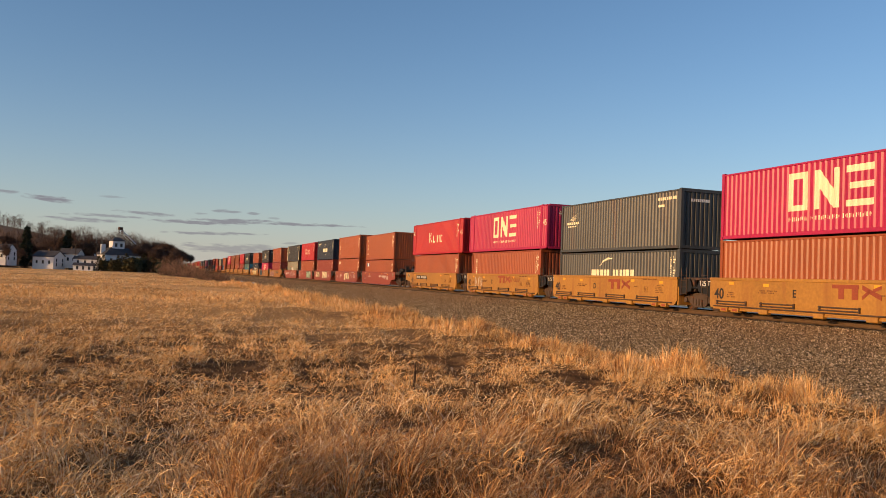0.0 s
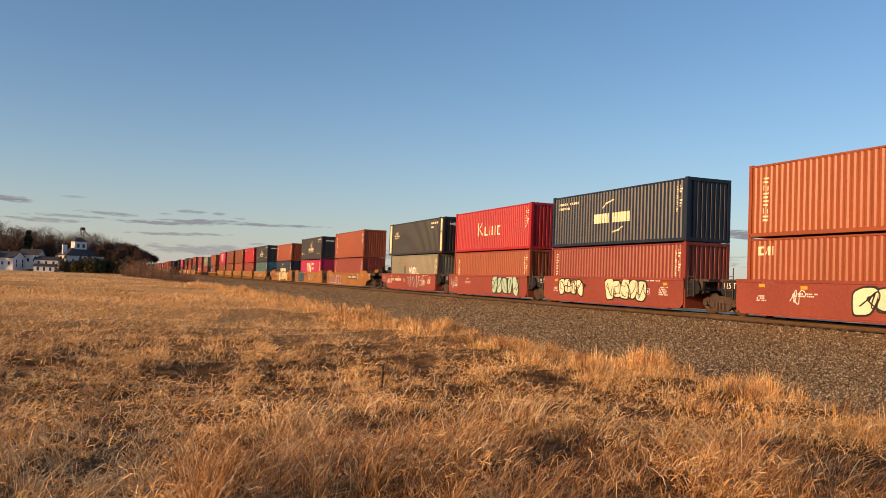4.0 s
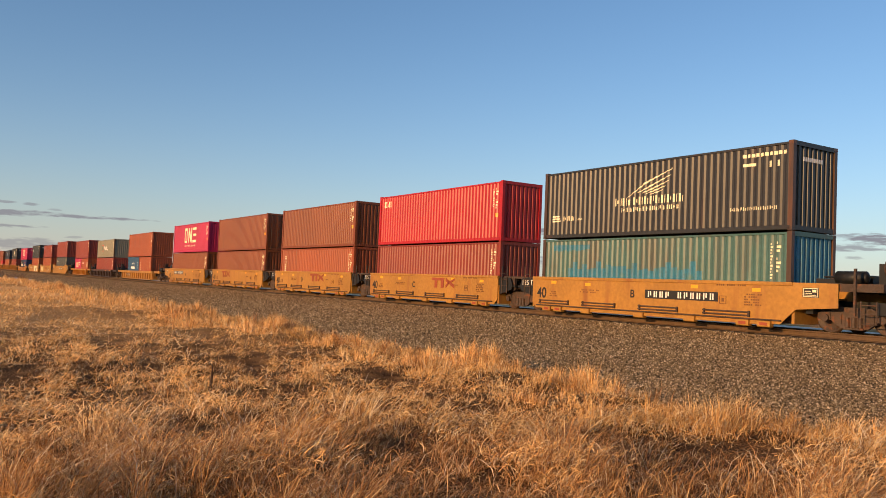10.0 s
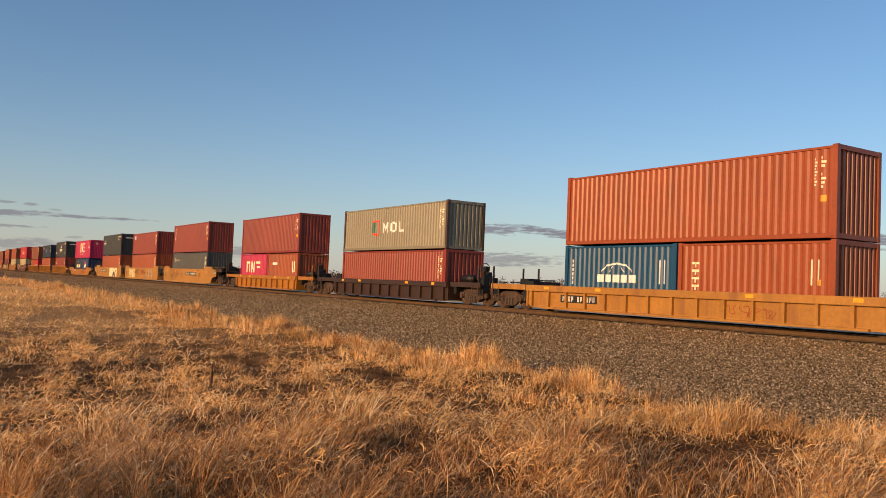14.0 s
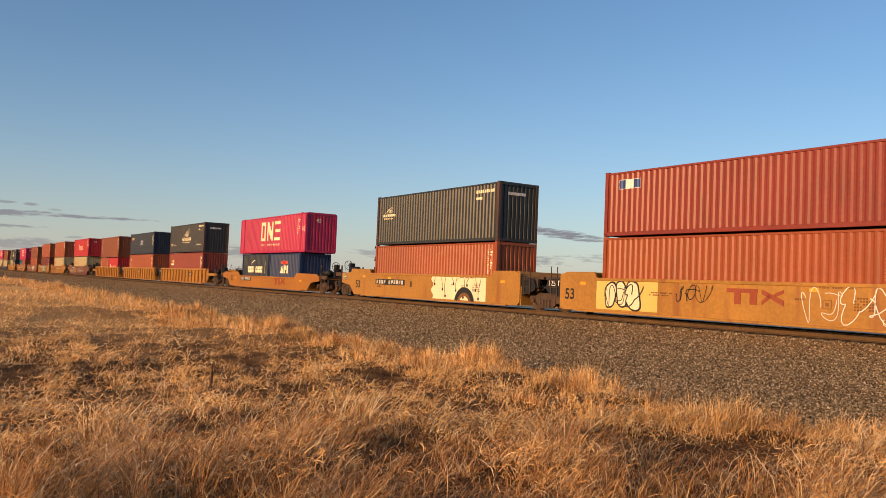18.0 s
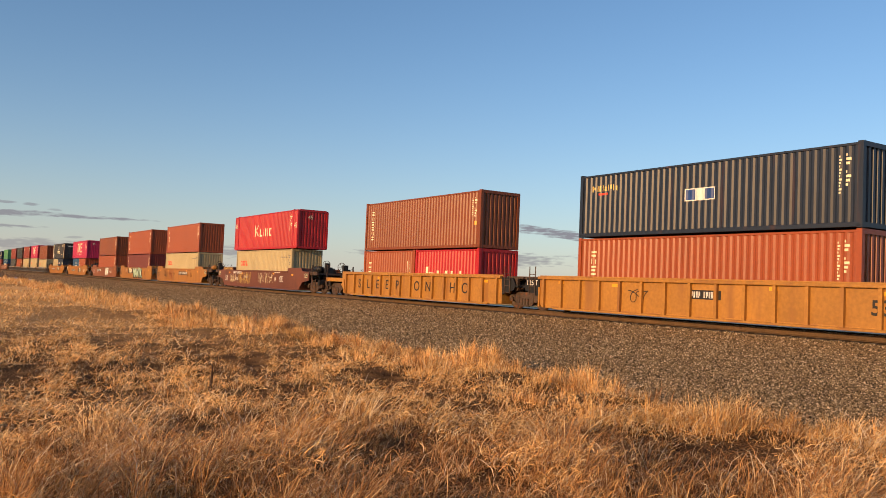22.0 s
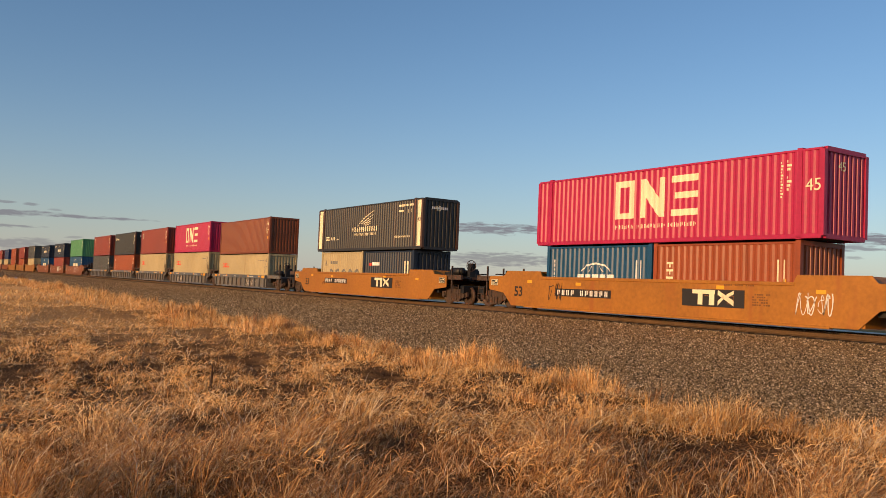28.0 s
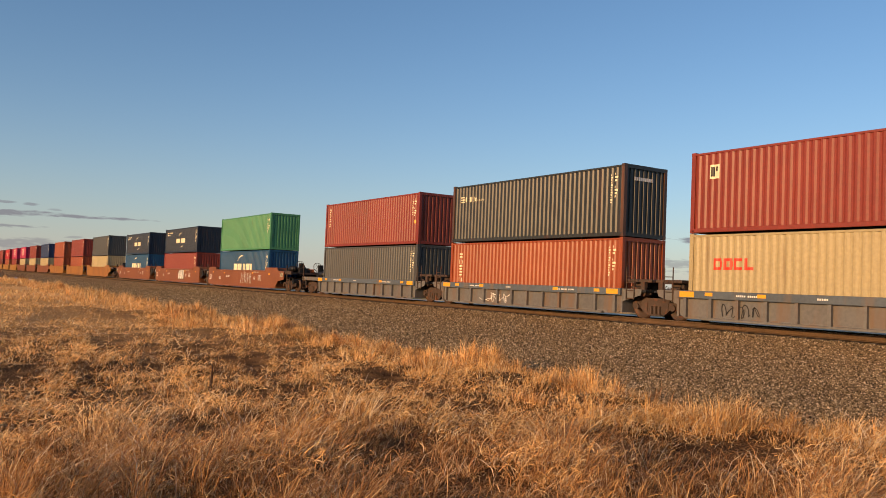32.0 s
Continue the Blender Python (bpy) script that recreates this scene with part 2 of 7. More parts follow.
def shared(key, mat, build, smooth=False):
    """The mesh of this key in this material, built once."""
    k = (key, mat.name)
    if k not in CACHE:
        CACHE[k] = build().mesh(str(key[0] if isinstance(key, tuple) else key), mat, smooth)
    return CACHE[k]


def part(name, me, parent, at=(0, 0, 0), turn=0.0, label=""):
    ob = new(name, me)
    ob.parent = parent
    ob.location = at
    if turn:
        ob.rotation_euler = (0, 0, radians(turn))
    if label:
        ob["label"] = label
    return ob


MOVERS = []


def moving(ob, x, z):
    """Note a thing that rides with the train; x is its place at T0."""
    ob.location = (x, YC, z)
    MOVERS.append((ob, x, z))


def motions():
    for ob, x, z in MOVERS:
        walk(ob, [(0.0, pose(x - SPEED * T0, YC, z)), (32.0, pose(x + SPEED * (32.0 - T0), YC, z))])


TEXTS = {}


def text_mesh(text, size, mat, fat=0.0, slant=0.0):
    """Built-in lettering as a mesh that stands up in the x-z plane and faces -y, centred."""
    k = (text, size, mat.name, fat, slant)
    if k not in TEXTS:
        cu = bpy.data.curves.new("lettering", "FONT")
        cu.body, cu.size, cu.align_x, cu.align_y, cu.extrude = text, size, "CENTER", "CENTER", 0.002
        cu.offset, cu.shear = fat, slant
        ob = new("lettering", cu)
        ob.rotation_euler = (radians(90), 0, 0)
        bpy.context.view_layer.update()
        me = bpy.data.meshes.new_from_object(ob)
        me.transform(ob.matrix_world)
        bpy.data.objects.remove(ob)
        me.materials.clear()
        me.materials.append(mat)
        TEXTS[k] = me
    return TEXTS[k]

# ---- ground: one sheet from the camera's field, over the track bed, to the horizon ----


def smooth(e0, e1, v):
    s = np.clip((v - e0) / (e1 - e0), 0, 1)
    return s * s * (3 - 2 * s)


def waves(x, y, size, seed):
    """Smooth bumps of about this size, between -1 and 1."""
    r = np.random.RandomState(seed)
    out = np.zeros_like(x)
    for k in range(7):
        th, ph, s = r.uniform(0, 2 * np.pi), r.uniform(0, 2 * np.pi), size * r.uniform(0.7, 1.6)
        out += np.sin((x * np.cos(th) + y * np.sin(th)) * 2 * np.pi / s + ph)
    return out / 3.4


def edge_line(x):
    """Where the grass ends and the gravel begins."""
    return 9.7 + 1.0 * smooth(-25, -70, x) + 0.4 * np.sin(x * 0.31 + 1.0) + 0.3 * np.sin(x * 0.93) + 0.22 * np.sin(x * 2.3 + 2)


BED_Y = (-4000.0, 9.2, 10.4, 15.5, 21.2, 22.6, 26.5, 27.6, 34.4, 36.5, 45.0, 4500.0)
BED_Z = (-0.72, -0.74, -0.72, -0.62, -0.40, -0.235, -0.235, -0.30, -0.30, -0.9, -1.0, -1.0)


def tussock(x, y):
    """Humps and hollows under the grass, between about -1 and 1."""
    return np.clip(0.75 * waves(x, y, 2.1, 13) + 0.4 * waves(x, y, 0.95, 14), -1, 1)


def ground_z(x, y):
    far = np.hypot(x, y)
    z = np.interp(y, BED_Y, BED_Z)
    field = 1 - smooth(8.8, 10.8, y)
    z = z + field * (0.055 * waves(x, y, 3.2, 3) + 0.11 * waves(x, y, 11, 4) - 0.5 * smooth(60, 420, far))
    z = z + smooth(7.4, 9.2, y) * field * 0.08 * (1 + waves(x, y, 2.2, 9))
    z = z + field * (0.07 * tussock(x, y) * (0.3 + 0.7 * smooth(5.5, 10, far)) * (1 - smooth(40, 90, far)))
    beyond = smooth(30, 40, y)
    return z + beyond * (0.15 * waves(x, y, 30, 5))


def spaced(lo, hi, near, n):
    """n places from lo to hi, closest together round near."""
    k = 9.0
    s = np.linspace(np.arcsinh((lo - near) / k), np.arcsinh((hi - near) / k), n)
    return near + k * np.sinh(s)


def sheet_mesh(name, xs, ys, mats):
    X, Y = np.meshgrid(xs, ys, indexing="ij")
    co = np.stack([X, Y, ground_z(X, Y)], -1).reshape(-1, 3)
    nx, ny = len(xs), len(ys)
    i = (np.arange(nx - 1)[:, None] * ny + np.arange(ny - 1)[None]).reshape(-1)
    quads = np.stack([i, i + ny, i + ny + 1, i + 1], -1)
    me = bpy.data.meshes.new(name)
    me.vertices.add(len(co))
    me.vertices.foreach_set("co", co.reshape(-1))
    me.loops.add(quads.size)
    me.loops.foreach_set("vertex_index", quads.reshape(-1))
    me.polygons.add(len(quads))
    me.polygons.foreach_set("loop_start", np.arange(0, quads.size, 4))
    me.polygons.foreach_set("use_smooth", np.ones(len(quads), bool))
    me.update()
    for m in mats:
        me.materials.append(m)
    return me


def tri_mesh(name, co, tris, mat):
    me = bpy.data.meshes.new(name)
    me.vertices.add(len(co))
    me.vertices.foreach_set("co", np.ascontiguousarray(co, dtype=np.float32).reshape(-1))
    me.loops.add(tris.size)
    me.loops.foreach_set("vertex_index", np.ascontiguousarray(tris, dtype=np.int32).reshape(-1))
    me.polygons.add(len(tris))
    me.polygons.foreach_set("loop_start", np.arange(0, tris.size, tris.shape[1]))
    me.update()
    me.validate()
    me.materials.append(mat)
    return me


def ground_material():
    mat = bpy.data.materials.new("gravel_and_straw")
    mat.use_nodes = True
    nt = mat.node_tree
    N, L = nt.nodes.new, nt.links.new
    bsdf = nt.nodes["Principled BSDF"]
    bsdf.inputs["Roughness"].default_value = 0.95
    bsdf.inputs["Specular IOR Level"].default_value = 0.1
    geo, sep = N("ShaderNodeNewGeometry"), N("ShaderNodeSeparateXYZ")
    L(geo.outputs["Position"], sep.inputs[0])

    def noi(sc, det=4):
        n = N("ShaderNodeTexNoise")
        n.inputs["Scale"].default_value, n.inputs["Detail"].default_value = sc, det
        L(geo.outputs["Position"], n.inputs["Vector"])
        return n.outputs[0]

    def ramp(src, *stops):
        r = N("ShaderNodeValToRGB")
        while len(r.color_ramp.elements) < len(stops):
            r.color_ramp.elements.new(0.5)
        for e, (p, c) in zip(r.color_ramp.elements, stops):
            e.position, e.color = p, (*c, 1)
        L(src, r.inputs[0])
        return r.outputs[0]

    def mixed(fac, p, q):
        m = N("ShaderNodeMix")
        m.data_type = "RGBA"
        L(fac, m.inputs["Factor"])
        L(p, m.inputs["A"])
        L(q, m.inputs["B"])
        return m.outputs["Result"]

    stone = N("ShaderNodeTexVoronoi")
    stone.inputs["Scale"].default_value = 24
    L(geo.outputs["Position"], stone.inputs["Vector"])
    grey = N("ShaderNodeSeparateColor")
    L(stone.outputs["Color"], grey.inputs[0])
    gravel = ramp(grey.outputs[0], (0.0, (0.06, 0.038, 0.017)), (0.5, (0.28, 0.186, 0.082)), (1.0, (0.60, 0.42, 0.21)))
    # near ground is dark thatch, with shade between the tufts put into its colour
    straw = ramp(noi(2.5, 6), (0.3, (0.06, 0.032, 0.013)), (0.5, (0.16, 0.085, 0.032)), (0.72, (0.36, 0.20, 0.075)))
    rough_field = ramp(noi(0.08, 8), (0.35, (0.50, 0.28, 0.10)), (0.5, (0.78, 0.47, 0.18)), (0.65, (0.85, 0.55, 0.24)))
    # paler field colour, which takes over towards -x
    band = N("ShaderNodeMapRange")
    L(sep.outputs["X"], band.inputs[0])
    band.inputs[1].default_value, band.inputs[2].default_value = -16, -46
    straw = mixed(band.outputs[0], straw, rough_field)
    wob = N("ShaderNodeMath")
    wob.operation = "MULTIPLY_ADD"
    L(noi(0.6, 5), wob.inputs[0])
    wob.inputs[1].default_value = 2.4
    L(sep.outputs["Y"], wob.inputs[2])
    near = N("ShaderNodeMapRange")
    L(wob.outputs[0], near.inputs[0])
    near.inputs[1].default_value, near.inputs[2].default_value = 10.7, 11.4
    beyond = N("ShaderNodeMapRange")
    L(wob.outputs[0], beyond.inputs[0])
    beyond.inputs[1].default_value, beyond.inputs[2].default_value = 33.5, 36.0
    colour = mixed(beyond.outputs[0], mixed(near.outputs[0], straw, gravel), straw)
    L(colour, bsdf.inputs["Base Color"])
    bump = N("ShaderNodeBump")
    bump.inputs["Strength"].default_value, bump.inputs["Distance"].default_value = 1.0, 0.05
    L(stone.outputs["Distance"], bump.inputs["Height"])
    bump.invert = True
    L(bump.outputs[0], bsdf.inputs["Normal"])
    return mat


GROUND = ground_material()
xs = np.unique(np.concatenate([spaced(-4200, 4200, -12, 330)]))
ys = np.unique(np.concatenate([spaced(-4200, 4400, 6, 290), np.array(BED_Y[1:-2])]))
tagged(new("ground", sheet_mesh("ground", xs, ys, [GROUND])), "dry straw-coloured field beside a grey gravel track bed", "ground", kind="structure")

# ---- the track: two rails on timber sleepers ----
RAIL_SIDE = material("rusty_rail", (0.10, 0.058, 0.027), 0.75, 0.0, 0.3, 4, (0.07, 0.035, 0.022), 0.4)
TIE = material("weathered_sleeper_wood", (0.085, 0.065, 0.048), 0.9, 0.0, 0.35, 6, (0.14, 0.115, 0.09), 0.4, 0.3, 40)


def rail_profile(dy):
    p = [(-0.076, -0.185), (0.076, -0.185), (0.076, -0.17), (0.012, -0.155), (0.010, -0.05), (0.036, -0.036), (0.036, -0.006), (0.028, 0), (-0.028, 0),
         (-0.036, -0.006), (-0.036, -0.036), (-0.010, -0.05), (-0.012, -0.155), (-0.076, -0.17)]
    return [(dy + y, z) for y, z in p]


track = tagged(new("railway_track"), "rusty steel rails on weathered timber sleepers in gravel", "railway track", kind="structure")
for side in (-0.755, 0.755):
    part("rail", Shape().prism(rail_profile(YC + side), -1900, 900, "x").mesh("rail", RAIL_SIDE), track)
    part("rail_head", Shape().box(-1900, 900, YC + side - 0.026, YC + side + 0.026, 0.0005, 0.003).mesh("rail_head", TREAD), track, label="bright worn running surface")
tie = Shape().bevelled(-0.115, 0.115, -1.3, 1.3, -0.36, -0.188).mesh("sleeper", TIE)
for i in range(150):
    part("sleeper", tie, track, (-74 + i * 0.54, YC + 0.03 * math.sin(i * 1.7), 0), turn=0.5 * math.sin(i * 2.3))
rest = Shape()
for i in range(420):
    rest.box(-74.54 - i * 0.54 - 0.115, -74.54 - i * 0.54 + 0.115, YC - 1.3, YC + 1.3, -0.36, -0.19)
tagged(part("sleeper_row", rest.mesh("sleeper_row", TIE), track), kind="stuff")

# ---- containers ----
W = 2.438
HC, STD = 2.896, 2.591
STEP = 0.278                     # one wave of the side sheet


def side_depth(x):
    """How far the side sheet lies inside the frame at x."""
    u = (x / STEP) % 1.0
    if u < 0.26:
        return 0.0
    if u < 0.5:
        return 0.036 * (u - 0.26) / 0.24
    if u < 0.76:
        return 0.036
    return 0.036 * (1 - (u - 0.76) / 0.24)


def side_cuts(x0, x1):
    k0, k1 = math.floor(x0 / STEP) - 1, math.ceil(x1 / STEP) + 1
    cuts = [(k + u) * STEP for k in range(k0, k1) for u in (0, 0.26, 0.5, 0.76)]
    return [x0] + [c for c in cuts if x0 + 1e-4 < c < x1 - 1e-4] + [x1]


FACE = -W / 2 + 0.012


def side_sheet(x0, x1, z0, z1):
    s = Shape()
    cuts = side_cuts(x0, x1)
    vs = [(x, FACE + side_depth(x), z) for x in cuts for z in (z0, z1)]
    return s.add(vs, [(2 * i, 2 * i + 2, 2 * i + 3, 2 * i + 1) for i in range(len(cuts) - 1)])


def painted(bands, lift=0.004):
    """Paint on the side sheet: each band is x0, x1 and the bottom and top at either end; it follows the sheet's waves."""
    s = Shape()
    for x0, x1, b0, t0, b1, t1 in bands:
        cuts = side_cuts(x0, x1)
        vs = []
        for x in cuts:
            f = (x - x0) / (x1 - x0)
            y = FACE + side_depth(x) - lift
            vs += [(x, y, b0 + (b1 - b0) * f), (x, y, t0 + (t1 - t0) * f)]
        s.add(vs, [(2 * i, 2 * i + 2, 2 * i + 3, 2 * i + 1) for i in range(len(cuts) - 1)])
    return s


def block(x0, x1, z0, z1):
    return (x0, x1, z0, z1, z0, z1)


def end_sheet(z0, z1):
    """The front end: deep narrow waves."""
    s, y, vs = Shape(), -W / 2 + 0.13, []
    while y < W / 2 - 0.15:
        vs += [(0.0, y), (0.0, y + 0.11), (-0.045, y + 0.128), (-0.045, y + 0.232)]
        y += 0.25
    vs = [p for p in vs if p[1] <= W / 2 - 0.12] + [(-0.045, W / 2 - 0.12)]
    pts = [(a, b, z) for a, b in vs for z in (z0, z1)]
    return s.add(pts, [(2 * i, 2 * i + 2, 2 * i + 3, 2 * i + 1) for i in range(len(vs) - 1)])


def door_leaf(z0, z1):
    s = Shape().box(-0.05, 0.0, -0.55, 0.55, z0, z1)
    for k in range(5):
        z = z0 + (z1 - z0) * (k + 0.5) / 5
        s.box(0.0, 0.02, -0.48, 0.48, z - 0.16, z + 0.16)
    return s


def lock_rod(z0, z1):
    s = Shape().cyl((0.05, 0, z0), (0.05, 0, z1), 0.017, 8)
    for z in (z0 + 0.1, (z0 + z1) / 2, z1 - 0.1):
        s.box(0, 0.07, -0.05, 0.05, z - 0.04, z + 0.04)
    return s


CASTING = lambda: Shape().bevelled(-0.089, 0.089, -0.081, 0.081, 0, 0.118, 0.01)


def glyphs(x, z, w, h, n, gap=1.3):
    """A row of small upright marks, three strokes each."""
    out = []
    for i in range(n):
        a = x + i * w * gap
        out += [block(a, a + 0.27 * w, z, z + h), block(a + 0.6 * w, a + 0.88 * w, z + (0.3 * h if i % 3 == 0 else 0), z + (h if i % 2 else 0.75 * h))]
    return out


def wing(x, z, k):
    """Five swept feathers with gaps between them."""
    out = []
    for (a, b), (c, d), (e, f), w in (((-1.1, 0.0), (-0.2, 0.47), (1.15, 0.95), 0.075), ((-0.6, 0.14), (0.05, 0.34), (1.06, 0.72), 0.065), ((-0.35, 0.12), (0.2, 0.25), (0.95, 0.5), 0.06), ((-0.15, 0.09), (0.3, 0.17), (0.82, 0.33), 0.05), ((0.05, 0.05), (0.4, 0.1), (0.68, 0.18), 0.04)):
        out += [(x + a * k, x + c * k, z + b * k, z + (b + 0.02) * k, z + d * k, z + (d + w) * k), (x + c * k, x + e * k, z + d * k, z + (d + w) * k, z + f * k, z + (f + 0.02) * k)]
    return out


def logo_rows(style):
    """Paint marks by style: (ink, bands), in the container's own metres for one 2.9 m high and 12.2 m long."""
    B = block
    if style == "square":        # a ring, a slanted block between uprights and three bars, over a thin line of small marks
        ring = [B(-2.08, -1.04, 2.22, 2.47), B(-2.08, -1.04, 0.98, 1.2), B(-2.08, -1.82, 1.2, 2.22), B(-1.3, -1.04, 1.2, 2.22)]
        mid = [B(-0.72, -0.46, 0.98, 2.47), B(0.2, 0.46, 0.98, 2.47), (-0.46, 0.2, 1.75, 2.47, 0.98, 1.7)]
        bars = [B(0.78, 2.03, 2.22, 2.47), B(0.95, 2.03, 1.62, 1.85), B(0.78, 2.03, 0.98, 1.22)]
        small = glyphs(-2.05, 0.58, 0.15, 0.16, 5, 1.4) + glyphs(-0.9, 0.58, 0.15, 0.16, 7, 1.4) + glyphs(0.66, 0.58, 0.15, 0.16, 7, 1.3)
        return [("cream", ring + mid + bars + small)]
    if style == "wing":          # a fan of feathers over two lines of bars, with small marks about
        feathers = wing(0.0, 1.5, 1.0)
        word = glyphs(-1.78, 1.2, 0.23, 0.3, 3) + glyphs(-0.78, 1.2, 0.22, 0.3, 9, 1.28)
        under = glyphs(-1.4, 0.94, 0.15, 0.17, 14, 1.4)
        web = glyphs(3.72, 0.70, 0.09, 0.12, 14, 1.45)
        code = [B(4.19 + i * 0.17, 4.19 + i * 0.17 + 0.12, 2.48, 2.60) for i in range(10)] + [B(4.2, 4.7, 2.18, 2.28), B(5.2, 5.3, 2.1, 2.3), B(5.5, 5.6, 2.1, 2.3)]
        corner = [B(-5.52, -5.0, 0.72, 0.78), B(-5.52, -5.05, 0.82, 0.88), B(-5.52, -5.1, 0.92, 0.98)] + glyphs(-4.85, 0.74, 0.2, 0.2, 3) + glyphs(-4.0, 0.74, 0.07, 0.08, 4)
        return [("cream", feathers + word + under + web + code + corner)]
    if style == "wing_small":
        feathers = wing(-4.65, 1.83, 0.47)
        word = [B(-5.4 + i * 0.135, -5.4 + i * 0.135 + 0.1, 1.66, 1.8) for i in range(11)] + [B(-5.2 + i * 0.12, -5.2 + i * 0.12 + 0.07, 1.5, 1.58) for i in range(9)]
        code = [B(4.19 + i * 0.17, 4.19 + i * 0.17 + 0.12, 2.40, 2.55) for i in range(9)] + [B(4.2, 4.7, 2.08, 2.2)]
        return [("cream", feathers + word + code)]
    if style == "serif":         # one tall block and four lower ones
        out = [B(-2.0, -1.84, 1.05, 1.98), (-1.8, -1.28, 1.47, 1.58, 1.86, 1.98), (-1.72, -1.18, 1.45, 1.57, 1.05, 1.18)]
        out += [B(-0.85, -0.71, 1.05, 1.68), B(-0.71, -0.34, 1.05, 1.17), B(-0.08, 0.06, 1.05, 1.68), B(0.34, 0.46, 1.05, 1.68), B(0.8, 0.92, 1.05, 1.68), B(1.2, 1.34, 1.05, 1.68), B(1.34, 1.68, 1.05, 1.16), B(1.34, 1.68, 1.57, 1.68)]
        return [("cream", out)]
    if style == "swoosh":        # two groups of heavy blocks low on the sheet, under a curved stroke
        xs6 = [(-2.23, 0.52), (-1.64, 0.66), (-0.9, 0.55), (0.08, 0.55), (0.72, 0.58), (1.4, 0.72)]
        out = []
        for x, w in xs6:
            out += [B(x, x + w * 0.42, 1.16, 1.78), B(x + w * 0.54, x + w, 1.16, 1.78)]
        arc = [(-1.35, -1.0, 1.98, 2.02, 2.24, 2.36), (-1.0, -0.5, 2.24, 2.36, 2.40, 2.52), (-0.5, -0.05, 2.40, 2.52, 2.42, 2.48)]
        return [("cream", out + arc)]
    if style == "swoosh_mid":
        out = []
        for x, w in ((-1.6, 0.4), (-1.15, 0.5), (-0.6, 0.4), (0.1, 0.42), (0.6, 0.45), (1.12, 0.55)):
            out += [B(x, x + w * 0.42, 1.15, 1.65), B(x + w * 0.55, x + w, 1.15, 1.65)]
        arc = [(-0.9, -0.5, 1.88, 1.92, 2.12, 2.22), (-0.5, 0.2, 2.12, 2.22, 2.3, 2.36), (0.1, 0.7, 0.62, 0.68, 0.7, 0.8), (0.7, 1.1, 0.7, 0.8, 0.92, 0.95)]
        small = [B(-5.4 + i * 0.2, -5.4 + i * 0.2 + 0.14, 2.35, 2.47) for i in range(11) if i != 5] + [B(-5.4 + i * 0.2, -5.4 + i * 0.2 + 0.14, 2.1, 2.22) for i in range(6)]
        return [("cream", out + arc + small)]
    if style == "column":        # a stack of small blocks down the sheet's end
        out = []
        for i in range(6):
            z = 2.32 - i * 0.3
            out += [B(-5.33, -5.0, z - 0.05, z + 0.02), B(-5.33, -5.08, z - 0.2, z - 0.12)] if i % 3 != 1 else [B(-5.33, -5.25, z - 0.2, z + 0.02), B(-5.12, -5.04, z - 0.2, z - 0.02)]
        return [("cream", out)]
    if style == "column_short":
        return [("cream", [q for i in range(4) for q in (B(-5.5, -5.3, 2.46 - i * 0.32, 2.52 - i * 0.32), (-5.5, -5.3, 2.3 - i * 0.32, 2.36 - i * 0.32, 2.36 - i * 0.32, 2.42 - i * 0.32))])]
    if style == "red_blocks":    # four red blocks, the first two ringed
        out = []
        for i in range(4):
            x = -5.05 + i * 0.42
            out += [B(x, x + 0.1, 1.62, 2.02), B(x + 0.1, x + 0.34, 1.62, 1.72)] + ([B(x + 0.1, x + 0.34, 1.92, 2.02)] if i < 3 else []) + ([B(x + 0.26, x + 0.36, 1.72, 1.92)] if i < 2 else [])
        code = [B(3.9 + i * 0.16, 3.9 + i * 0.16 + 0.1, 2.24, 2.32) for i in range(9)]
        return [("red", out), ("slate_mark", code)]
    if style == "roman":         # a shield and three tall blocks
        out = [B(-0.94, -0.78, 1.16, 1.84), B(-0.42, -0.26, 1.16, 1.84), (-0.78, -0.6, 1.55, 1.84, 1.2, 1.45), (-0.6, -0.42, 1.2, 1.45, 1.55, 1.84)]
        out += [B(0.0, 0.18, 1.24, 1.76), B(0.5, 0.68, 1.24, 1.76), B(0.12, 0.56, 1.16, 1.3), B(0.12, 0.56, 1.7, 1.84), B(0.98, 1.16, 1.16, 1.84), B(1.16, 1.52, 1.16, 1.3)]
        return [("white", out), ("red", [B(-2.3, -1.4, 1.9, 2.02), B(-1.5, -1.34, 1.15, 1.9), (-2.2, -1.5, 1.05, 1.15, 0.95, 1.15)]), ("pine_mark", [B(-2.25, -1.85, 1.2, 1.9)])]
    if style == "plate":         # a small white and blue plate
        return [("white", [B(-5.35, -4.2, 2.08, 2.5)]), ("blue_over", [B(-5.33, -4.97, 2.1, 2.48), B(-4.58, -4.22, 2.1, 2.48)])]
    if style == "plate_mid":
        return [("white", [B(-0.55, 0.75, 1.32, 1.82)]), ("blue_over", [B(-0.5, -0.1, 1.36, 1.78), B(0.35, 0.72, 1.36, 1.78)]), ("gold", glyphs(-5.4, 2.08, 0.24, 0.27, 5, 1.25)), ("red", [B(-5.0, -4.5, 1.9, 2.0)])]
    if style == "two_blocks":
        return [("cream", [B(-5.5, -5.38, 2.2, 2.55), B(-5.38, -5.2, 2.47, 2.55), B(-5.38, -5.2, 2.2, 2.28), (-5.15, -4.98, 2.2, 2.28, 2.45, 2.55), B(-4.98, -4.88, 2.2, 2.55), B(-4.8, -4.7, 2.2, 2.55)])]
